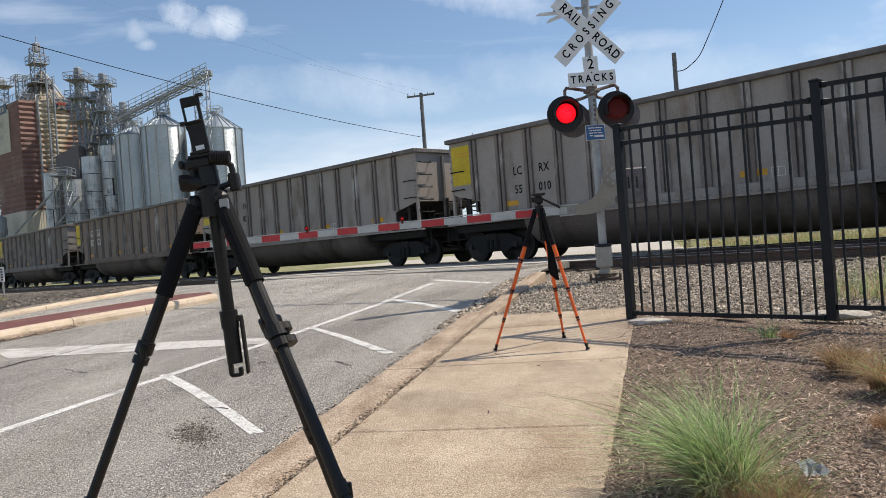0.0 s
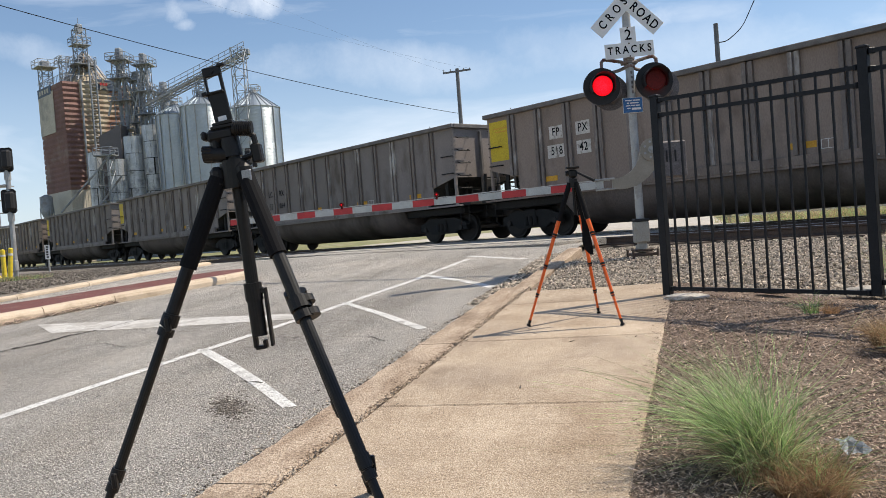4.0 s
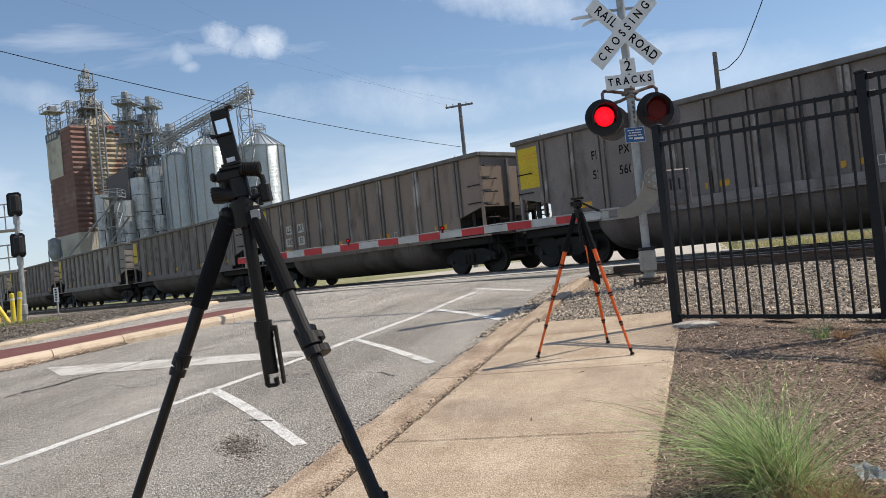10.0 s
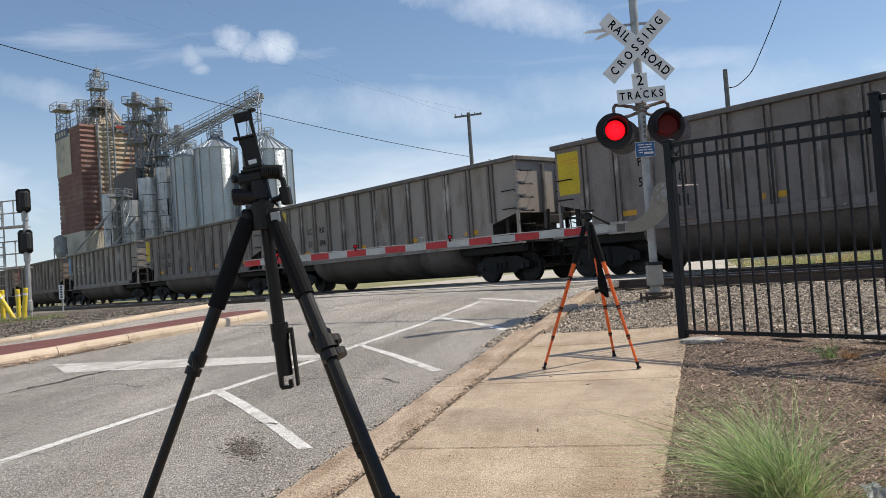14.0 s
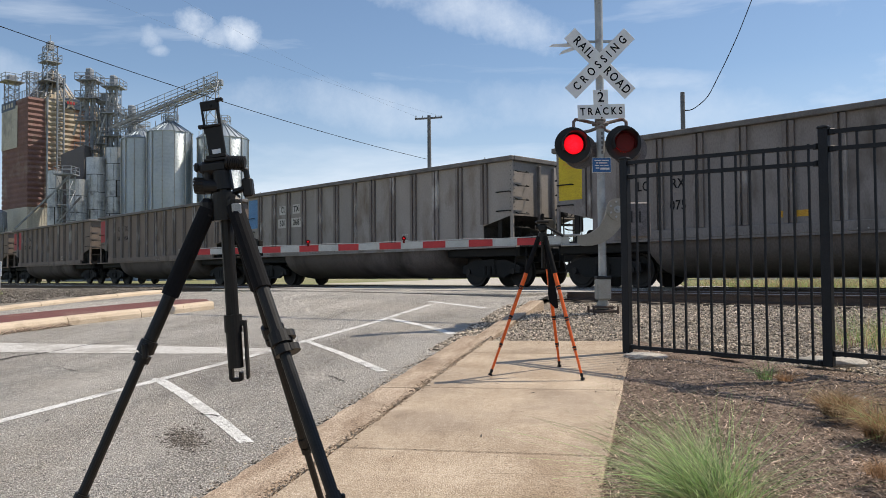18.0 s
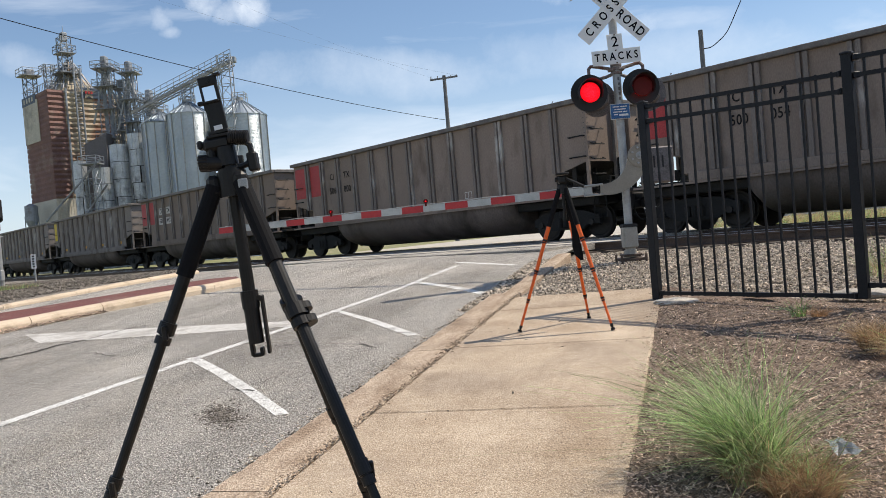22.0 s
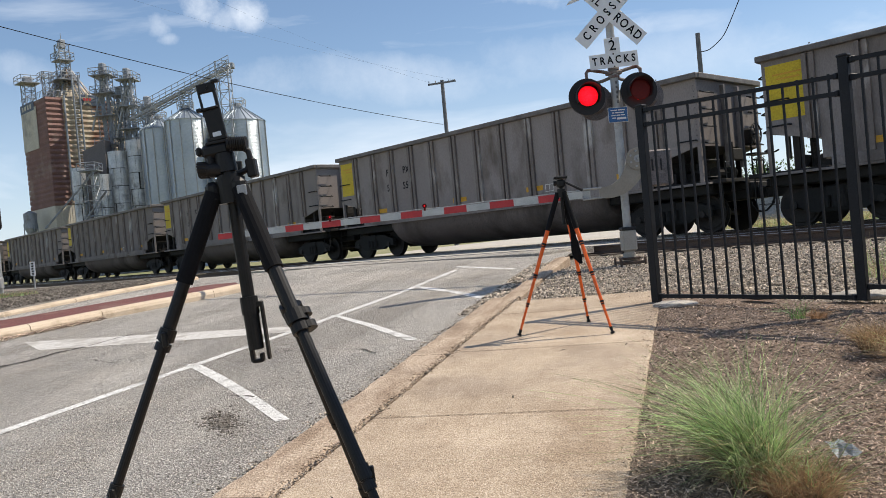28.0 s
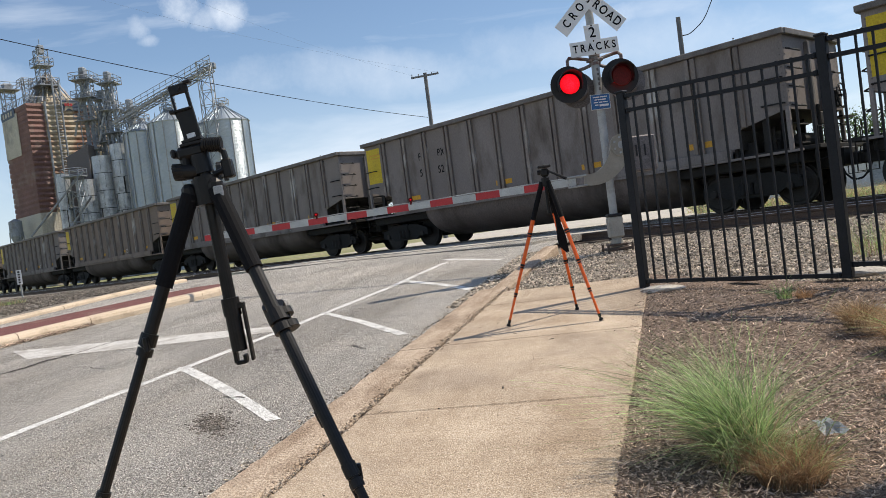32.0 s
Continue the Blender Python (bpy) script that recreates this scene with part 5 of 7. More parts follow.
rod(bm, (0, 0, -0.38), (0, 0, -0.44), 0.030, sides=18), rod(bm, (0, 0, -0.44), (0, 0, -0.56), 0.026, sides=18)
part("column_grip", bm, black_plastic, tripod)
bm = fresh()
box(bm, (-0.016, 0, -0.575), (0.012, 0.03, 0.05), bevel=0.003), box(bm, (0.0, 0, -0.60), (0.034, 0.03, 0.012), bevel=0.003), box(bm, (0.016, 0, -0.590), (0.011, 0.03, 0.03), bevel=0.003)
part("hook", bm, black_plastic, tripod)
bm = fresh()
box(bm, (0.040, 0, -0.50), (0.009, 0.028, 0.20), bevel=0.003), box(bm, (0.032, 0, -0.41), (0.02, 0.03, 0.02), bevel=0.003)
part("clip", bm, black_plastic, tripod)
# head: pan base, body, tilt block and knobs
HEAD = pose(0, 0, -0.014, 0, -3, 0) @ Matrix.Diagonal((0.67, 0.67, 0.67, 1))
head = new("head")
head.parent = tripod
head.matrix_basis = HEAD
bm = fresh()
rod(bm, (0, 0, 0.045), (0, 0, 0.075), 0.045, sides=20), rod(bm, (0, 0, 0.075), (0, 0, 0.10), 0.036, sides=18)
part("pan_base", bm, black_plastic, head)
bm = fresh()
rod(bm, (0.0, 0, 0.09), (0.0, 0, 0.185), 0.052, 0.048, sides=22), box(bm, (-0.03, 0, 0.205), (0.15, 0.085, 0.07), bevel=0.02), box(bm, (-0.07, 0, 0.16), (0.05, 0.07, 0.08), bevel=0.018)
part("head_body", bm, black_plastic, head)
bm = fresh()
box(bm, (-0.118, 0, 0.215), (0.03, 0.06, 0.045), bevel=0.01)
part("clamp_lever", bm, black_plastic, head)
bm = fresh()
rod(bm, (0.035, -0.03, 0.222), (0.13, -0.03, 0.205), 0.030, sides=18)
for k in range(8):
    a = Vector((0.045 + k * 0.011, -0.03, 0.2205 - k * 0.002))
    rod(bm, a, a + Vector((0.005, 0, -0.001)), 0.037, sides=18)
tagged(part("ribbed_knob", bm, black_plastic, head), kind="stuff")
bm = fresh()
tube(bm, [(0.09, -0.01, 0.205), (0.125, -0.01, 0.17), (0.128, -0.01, 0.12), (0.10, -0.01, 0.08), (0.05, -0.01, 0.07)], 0.016, 8)
part("side_arm", bm, black_plastic, head)
bm = fresh()
box(bm, (0.125, 0.0, 0.085), (0.05, 0.06, 0.095), bevel=0.008)
part("side_knob", bm, black_plastic, head)
bm = fresh()
rod(bm, (-0.135, -0.01, 0.125), (-0.02, -0.01, 0.105), 0.041, 0.038, sides=20)
for k in range(14):
    a = k * math.tau / 14
    rod(bm, (-0.137, -0.01 + math.cos(a) * 0.038, 0.125 + math.sin(a) * 0.038), (-0.09, -0.01 + math.cos(a) * 0.038, 0.117 + math.sin(a) * 0.038), 0.006, sides=5)
tagged(part("side_knob", bm, black_plastic, head), kind="stuff")
bm = fresh()
box(bm, (-0.015, 0, 0.243), (0.12, 0.07, 0.016), bevel=0.004)
part("quick_plate", bm, black_plastic, head)
# phone holder: a frame with an open upper half
holder = new("phone_holder")
holder.parent = tripod
holder.matrix_basis = HEAD @ pose(-0.012, 0, 0.25, 0, -2.5, 0) @ Matrix.Diagonal((0.86, 0.95, 0.90, 1))
bm = fresh()
box(bm, (0, 0, 0.012), (0.12, 0.06, 0.02), bevel=0.004), box(bm, (0.002, 0.01, 0.10), (0.102, 0.018, 0.17), bevel=0.003), box(bm, (-0.012, -0.002, 0.19), (0.115, 0.02, 0.014), bevel=0.004)
part("back_plate", bm, black_plastic, holder)
bm = fresh()
for x, w in ((-0.049, 0.013), (0.043, 0.020)):
    box(bm, (x, 0.01, 0.235), (w, 0.016, 0.17), bevel=0.003)
box(bm, (0, 0.01, 0.308), (0.112, 0.02, 0.056), bevel=0.006), box(bm, (0.062, 0.005, 0.332), (0.045, 0.03, 0.018), bevel=0.004), box(bm, (-0.066, -0.005, 0.19), (0.03, 0.03, 0.022), bevel=0.004)
rod(bm, (0.0, -0.001, 0.308), (0.0, -0.006, 0.308), 0.012, sides=14)
part("upper_frame", bm, black_plastic, holder)
bm = fresh()
box(bm, (0.0, -0.001, 0.042), (0.05, 0.004, 0.026), bevel=0.001)
part("label_plate", bm, sign_white, holder, "small white label")

STRAP = [(-0.22, 0.03, 0.012), (-0.34, 0.055, 0.014), (-0.44, 0.07, 0.026), (-0.52, 0.075, 0.038), (-0.59, 0.085, 0.034), (-0.64, 0.11, 0.012)]
small = thing("camera_tripod", pose(0, 0, 0), "small tripod with orange legs and a black head on the pavement", "tripod")
HUB = Vector((0.835, 6.93, 1.745))
FEET = [Vector((0.374, 6.92, 0.545)), Vector((1.10, 6.60, 0.54)), Vector((1.015, 7.23, 0.575))]
for k, foot in enumerate(FEET):
    out = Vector((foot.x - HUB.x, foot.y - HUB.y, 0)).normalized() * 0.03
    top = HUB + out + Vector((0, 0, -0.03))
    d = (foot - top)
    length = d.length
    d.normalize()
    lead = 0.33 if k != 2 else 0.28
    leg_sections(small, top, d, [(0.0, lead, 0.021, black_foam, 0), (lead, 0.46, 0.018, orange_metal, 0.021), (0.46, 0.73, 0.0155, orange_metal, 0.0185), (0.73, 0.98, 0.013, orange_metal, 0.016), (0.98, length - 0.04, 0.0105, orange_metal, 0)], black_plastic, 0.45)
    bm = fresh()
    rod(bm, foot + d * -0.055, foot + d * -0.03, 0.013, sides=10), rod(bm, foot + d * -0.03, foot + d * -0.018, 0.009, sides=10), rod(bm, foot + d * -0.018, foot + Vector((0, 0, 0.001)), 0.017, 0.019, sides=12)
    part("rubber_foot", bm, black_plastic, small)
bm = fresh()
rod(bm, HUB + Vector((0, 0, -0.07)), HUB + Vector((0, 0, 0.0)), 0.036, sides=16), rod(bm, HUB + Vector((0, 0, -0.30)), HUB + Vector((0, 0, 0.03)), 0.014, sides=12)
part("hub", bm, black_plastic, small)
bm = fresh()
box(bm, HUB + Vector((0, 0, 0.045)), (0.07, 0.07, 0.07), bevel=0.015), box(bm, HUB + Vector((0.0, 0, 0.095)), (0.11, 0.08, 0.022), bevel=0.006)
rod(bm, HUB + Vector((-0.06, 0, 0.05)), HUB + Vector((-0.03, 0, 0.05)), 0.02, sides=12)
part("head", bm, black_plastic, small)
bm = fresh()
rod(bm, HUB + Vector((0.03, -0.02, 0.055)), HUB + Vector((0.16, -0.10, -0.03)), 0.009, 0.013, sides=10)
part("pan_handle", bm, black_plastic, small)
bm = fresh()
for (z, x, w), (z2, x2, w2) in zip(STRAP, STRAP[1:]):
    a = [bm.verts.new(HUB + Vector((x + o * w, p, z))) for o, p in ((-1, -0.03), (1, -0.03), (1, -0.012), (-1, -0.012))]
    b = [bm.verts.new(HUB + Vector((x2 + o * w2, p, z2))) for o, p in ((-1, -0.03), (1, -0.03), (1, -0.012), (-1, -0.012))]
    for i in range(4):
        bm.faces.new((a[i], a[(i + 1) % 4], b[(i + 1) % 4], b[i]))
    bm.faces.new(a), bm.faces.new(b)
bmesh.ops.recalc_face_normals(bm, faces=bm.faces)
part("strap", bm, black_foam, small, "black carrying strap hanging down")

# ---------------------------------------------------------------- poles and cables
def smooth_path(pts, n=5):
    """More points along a smooth curve through the given ones."""
    pts = [Vector(p) for p in pts]
    out = []
    for k in range(len(pts) - 1):
        p0, p1, p2, p3 = pts[max(k - 1, 0)], pts[k], pts[k + 1], pts[min(k + 2, len(pts) - 1)]
        for i in range(n):
            t = i / n
            out.append(0.5 * (2 * p1 + (p2 - p0) * t + (2 * p0 - 5 * p1 + 4 * p2 - p3) * t * t + (3 * p1 - p0 - 3 * p2 + p3) * t ** 3))
    return out + [pts[-1]]


def sagging(bm, a, b, sag, r, n=24, sides=5):
    a, b = Vector(a), Vector(b)
    pts = [a.lerp(b, k / n) - Vector((0, 0, sag * 4 * (k / n) * (1 - k / n))) for k in range(n + 1)]
    tube(bm, pts, r, sides)


pole = thing("utility_pole", pose(-0.12, 54.0, 0.8), "grey wooden utility pole with one crossarm beyond the train", "utility pole")
bm = fresh()
rod(bm, (0, 0, 0), (0, 0, 11.55), 0.17, 0.12, sides=12)
part("shaft", bm, wood_pole, pole)
bm = fresh()
bar(bm, (-0.98, -0.12, 11.28), (0.92, -0.12, 11.40), 0.09, 0.12)
part("crossarm", bm, wood_pole, pole)
for x in (-0.9, -0.45, 0.45, 0.85):
    bm = fresh()
    rod(bm, (x, -0.12, 11.34), (x, -0.12, 11.52), 0.035, sides=8)
    part("insulator", bm, galvanised, pole)
pole2 = thing("utility_pole", pose(9.62, 30.0, 0.8), "short bare wooden pole behind the train", "utility pole")
bm = fresh()
rod(bm, (0, 0, 0), (0, 0, 7.5), 0.105, 0.085, sides=12)
part("shaft", bm, wood_pole, pole2)
pole3 = thing("utility_pole", pose(5.0, 3.92, 0.4), "tall wooden utility pole shading the mulch bed", "utility pole")
bm = fresh()
rod(bm, (0, 0, -0.2), (0, 0, 9.5), 0.14, 0.115, sides=16)
part("shaft", bm, wood_pole, pole3)
cable = thing("cable", pose(0, 0, 0), "thin black overhead cable sagging across the sky", "cable")
bm = fresh()
sagging(bm, (-0.31, 54, 9.33), (-21.8, 22.8, 12.18), 0.56, 0.017)
part("strand", bm, cable_black, cable)
for a, b in (((-24.5, 51.0, 24.9), (-0.9, 53.9, 12.2)), ((-31.0, 48.5, 23.6), (0.7, 53.9, 12.28))):
    wire = thing("cable", pose(0, 0, 0), "very thin grey wire rising from the far pole", "cable", "thin wires of the far pole")
    bm = fresh()
    sagging(bm, a, b, 0.9, 0.0045, sides=4)
    part("strand", bm, frame_steel, wire)
cable2 = thing("cable", pose(0, 0, 0), "thin black cable hanging from a pole", "cable")
bm = fresh()
tube(bm, smooth_path([(x, 30.0, z) for x, z in ((9.7, 7.6), (9.95, 7.63), (10.2, 7.78), (10.6, 8.15), (11.0, 8.87), (11.45, 9.76), (11.8, 10.5), (12.13, 11.28), (12.72, 12.72), (13.1, 13.65), (14.6, 17.4))]), 0.018, 6)
part("strand", bm, cable_black, cable2)


# ---------------------------------------------------------------- grain elevator
def lattice(bm, a, b, w, bays, r=0.07):
    """A square lattice mast or truss from a to b."""
    a, b = Vector(a), Vector(b)
    m = (b - a).to_track_quat("Z", "Y").to_matrix()
    off = [m @ Vector((x * w / 2, y * w / 2, 0)) for x, y in ((-1, -1), (1, -1), (1, 1), (-1, 1))]
    for o in off:
        rod(bm, a + o, b + o, r, sides=5)
    for k in range(bays):
        p, q = a.lerp(b, k / bays), a.lerp(b, (k + 1) / bays)
        for i in range(4):
            j = (i + 1) % 4
            rod(bm, p + off[i], q + off[j], r * 0.6, sides=4, caps=False)
            rod(bm, q + off[i], q + off[j], r * 0.6, sides=4, caps=False)


def railing(bm, c, w, z, r=0.05):
    pts = [Vector((c[0] + x * w / 2, c[1] + y * w / 2, z)) for x, y in ((-1, -1), (1, -1), (1, 1), (-1, 1))]
    for i in range(4):
        for up in (0.55, 1.1):
            rod(bm, pts[i] + Vector((0, 0, up)), pts[(i + 1) % 4] + Vector((0, 0, up)), r, sides=4)
        rod(bm, pts[i], pts[i] + Vector((0, 0, 1.1)), r, sides=4)
        rod(bm, pts[i].lerp(pts[(i + 1) % 4], 0.5), pts[i].lerp(pts[(i + 1) % 4], 0.5) + Vector((0, 0, 1.1)), r, sides=4)


GZ = 0.83
house = thing("grain_elevator", pose(-61.3, 120.0, GZ, 0, 0, 49), "tall grain elevator house clad in rusty red ribbed sheet", "grain elevator")
W, WX, WY, TOPZ, BASEZ = 8.9, 12.3, 9.55, 28.3, 11.36
bm = fresh()
box(bm, (WX / 2, WY / 2, (TOPZ + BASEZ) / 2), (WX - 0.3, WY - 0.3, TOPZ - BASEZ))
part("core", bm, elevator_red, house)
bm = fresh()
box(bm, (WX / 2, WY / 2, BASEZ / 2), (WX, WY, BASEZ))
base_wall = part("base_wall", bm, elevator_pale, house, "cream ribbed base wall")
for k in range(30):
    bm = fresh()
    box(bm, (WX * (k + 0.5) / 30, -0.02, BASEZ / 2), (WX / 60, 0.06, BASEZ - 0.1))
    part("sheet_rib", bm, elevator_pale, base_wall)
count = 21
for k in range(count):
    z0, z1 = BASEZ + (TOPZ - BASEZ) * k / count, BASEZ + (TOPZ - BASEZ) * (k + 1) / count
    for kind, x0, x1, mt in (("left", 0, 0, elevator_red), ("right", 0.0, 2.5, elevator_red), ("right", 2.5, 9.0, elevator_rust), ("right", 9.0, 10.3, elevator_red), ("right", 10.3, WX, elevator_rust)):
        bm = fresh()
        h = z1 - z0 - 0.05
        if kind == "left":
            extr = [(0.0, z0), (-0.05, z0 + h * 0.5), (0.0, z0 + h)]
            a = [bm.verts.new((x, 0, z)) for x, z in extr]
            b = [bm.verts.new((x, WY, z)) for x, z in extr]
        else:
            extr = [(0.0, z0), (-0.16, z0 + h * 0.5), (0.0, z0 + h)]
            a = [bm.verts.new((x0, y, z)) for y, z in extr]
            b = [bm.verts.new((x1, y, z)) for y, z in extr]
        for i in range(2):
            bm.faces.new((a[i], a[i + 1], b[i + 1], b[i]))
        bm.faces.new((a[0], b[0], b[2], a[2])), bm.faces.new(a), bm.faces.new(b[::-1])
        bmesh.ops.recalc_face_normals(bm, faces=bm.faces)
        part("siding_band", bm, mt, house)
bm = fresh()
box(bm, (-0.12, WY * 0.68, 24.1), (0.08, WY * 0.62, 6.6)), box(bm, (-0.17, WY * 0.85, 24.4), (0.04, 0.25, 4.2)), box(bm, (-0.17, WY * 0.6, 24.4), (0.04, 0.25, 4.2))
part("pale_sheet", bm, elevator_pale, house, "pale patch of sheeting")
bm = fresh()
box(bm, (7.2, -0.25, 28.1), (3.9, 0.1, 1.7))
sign = part("sign_board", bm, sign_navy, house, "weathered blue-grey ribbed sign board with a pale star")
for k in range(7):
    bm = fresh()
    box(bm, (7.2, -0.32, 27.4 + k * 0.23), (3.9, 0.06, 0.1))
    part("sheet_rib", bm, sign_navy, sign)
bm = fresh()
box(bm, (-0.13, WY * 0.72, 27.65), (0.1, WY * 0.56, 1.4))
part("name_board", bm, sign_navy, house, "dark blue board along the roof edge")
bm = fresh()
ring = [bm.verts.new((6.3 + math.sin(k * math.pi / 5) * (1.25 if k % 2 == 0 else 0.5), -0.42, 28.1 + math.cos(k * math.pi / 5) * (1.25 if k % 2 == 0 else 0.5))) for k in range(10)]
bm.faces.new(ring)
bmesh.ops.extrude_face_region(bm, geom=bm.faces[:])
part("star", bm, elevator_pale, sign, "pale star with a faded red bar")
for dx in (-0.45, 0, 0.45):
    bm = fresh()
    box(bm, (6.3 + dx, -0.46, 28.15), (0.3, 0.05, 0.42))
    part("star_mark", bm, panel_red, sign)
for k in range(4):
    bm = fresh()
    box(bm, (-0.20, WY * (0.56 + 0.11 * k), 27.65), (0.05, 0.55, 0.7))
    part("letter_bar", bm, elevator_pale, house)
bm = fresh()
for p, q in zip(((4.2, -0.45, 17.5), (5.2, -0.45, 17.5)), ((4.2, -0.45, 32), (5.2, -0.45, 32))):
    rod(bm, p, q, 0.16, sides=8)
for k in range(34):
    rod(bm, (4.2, -0.45, 17.6 + k * 0.42), (5.2, -0.45, 17.6 + k * 0.42), 0.045, sides=4)
rod(bm, (2.75, -0.3, 12), (2.75, -0.3, 28.6), 0.17, sides=8)
part("leg_casing", bm, frame_steel, house)
bm = fresh()
cx, cy = W * 0.62, W * 0.45
apex = bm.verts.new((cx, cy, 33.4))
ring = [bm.verts.new((cx + math.cos(k * math.pi / 5) * 3.7, cy + math.sin(k * math.pi / 5) * 3.7, TOPZ + 0.4)) for k in range(10)]
low = [bm.verts.new((v.co.x, v.co.y, TOPZ)) for v in ring]
for k in range(10):
    bm.faces.new((apex, ring[k], ring[(k + 1) % 10])), bm.faces.new((ring[k], low[k], low[(k + 1) % 10], ring[(k + 1) % 10]))
bmesh.ops.recalc_face_normals(bm, faces=bm.faces)
part("hopper_roof", bm, elevator_rust, house)
srng = random.Random(77)
for k in range(22):
    bm = fresh()
    a = k * math.tau / 22 + srng.uniform(-0.1, 0.1)
    rod(bm, (cx + math.cos(a) * 0.5, cy + math.sin(a) * 0.5, srng.uniform(32.0, 34.4)), (cx + math.cos(a) * 3.75, cy + math.sin(a) * 3.75, TOPZ + 0.6), 0.13, sides=6)
    part("spout", bm, frame_steel if k % 3 else elevator_rust, house)
bm = fresh()
lattice(bm, (cx - 1.2, cy - 1.5, TOPZ), (cx - 1.2, cy - 1.5, 37.3), 1.6, 8, 0.09)
railing(bm, (cx - 1.2, cy - 1.5), 3.4, 31.6), railing(bm, (cx - 1.2, cy - 1.5), 2.6, 34.8)
box(bm, (cx - 1.2, cy - 1.5, 31.5), (3.4, 3.4, 0.12)), box(bm, (cx - 1.2, cy - 1.5, 34.7), (2.6, 2.6, 0.12)), box(bm, (cx - 1.2, cy - 1.5, 37.4), (0.9, 1.1, 1.4), bevel=0.1)
rod(bm, (cx - 1.2, cy - 1.5, 38), (cx - 1.2, cy - 1.5, 39.2), 0.05, sides=5)
tagged(part("head_tower", bm, frame_steel, house), kind="stuff")
bm = fresh()
lattice(bm, (0.9, W * 0.95, TOPZ), (0.9, W * 0.95, 32.0), 1.6, 3, 0.09), railing(bm, (0.9, W * 0.95), 3.0, 32.0), box(bm, (0.9, W * 0.95, 31.95), (3.0, 3.0, 0.12)), box(bm, (0.9, W * 0.95, 32.6), (1.3, 1.0, 1.0), bevel=0.1)
tagged(part("corner_tower", bm, frame_steel, house), kind="stuff")
bm = fresh()
lattice(bm, (1.2, 1.6, TOPZ), (1.2, 1.6, 32.4), 1.1, 5, 0.08), railing(bm, (1.2, 1.6), 2.0, 31.2)
tagged(part("front_tower", bm, frame_steel, house), kind="stuff")
bm = fresh()
for k in range(16):
    for p, q in (((k * WX / 16, -0.05), ((k + 1) * WX / 16, -0.05)), ((-0.05, k * WY / 16), (-0.05, (k + 1) * WY / 16))):
        rod(bm, (*p, TOPZ + 1.0), (*q, TOPZ + 1.0), 0.05, sides=4), rod(bm, (*p, TOPZ), (*p, TOPZ + 1.0), 0.04, sides=4)
tagged(part("roof_railing", bm, frame_steel, house), kind="stuff")

for x, y, top, w, steps_at in ((-52.6, 121.5, 32.4, 1.9, (20, 24.5, 28.0, 30.8)), (-48.5, 120.5, 31.0, 1.6, (22, 25.5, 29.6)), (-50.4, 121.8, 28.6, 1.3, (21, 27.6)), (-45.9, 121.0, 26.5, 1.4, (20, 25))):
    tower = thing("elevator_leg", pose(x, y, GZ), "steel lattice leg tower with platforms beside the elevator", "conveyor tower", "leg towers of the elevator")
    bm = fresh()
    lattice(bm, (0, 0, 0), (0, 0, top - GZ), w, int(top / 1.6), 0.085)
    part("frame", bm, frame_steel, tower)
    for z in steps_at:
        bm = fresh()
        box(bm, (0, 0, z), (w + 1.3, w + 1.3, 0.12))
        deck = part("platform", bm, frame_steel, tower)
        bm = fresh()
        railing(bm, (0, 0), w + 1.3, z)
        tagged(part("railing", bm, frame_steel, deck), kind="stuff")
    bm = fresh()
    box(bm, (0, 0, top - 0.4), (0.9, 1.2, 1.7), bevel=0.15), box(bm, (-0.4, 0, top / 2), (0.42, 0.5, top - 2)), box(bm, (0.4, 0, top / 2), (0.42, 0.5, top - 2))
    part("bucket_leg", bm, frame_steel, tower)
    bm = fresh()
    for dx in (-0.25, 0.25):
        rod(bm, (w / 2 + 0.2 + dx, -w / 2 - 0.2, 8), (w / 2 + 0.2 + dx, -w / 2 - 0.2, top - 1.0), 0.045, sides=5)
    for k in range(int((top - 9) / 0.45)):
        rod(bm, (w / 2 - 0.05, -w / 2 - 0.2, 8 + k * 0.45), (w / 2 + 0.45, -w / 2 - 0.2, 8 + k * 0.45), 0.025, sides=4, caps=False)
    part("ladder", bm, frame_steel, tower)
    for k, (dx, dz) in enumerate(((2.4, -9), (-2.2, -10), (1.2, -11))):
        bm = fresh()
        rod(bm, (0, -0.4, top - 2.2), (dx, -0.6, top + dz), 0.16, sides=8)
        part("spout", bm, galvanised, tower)


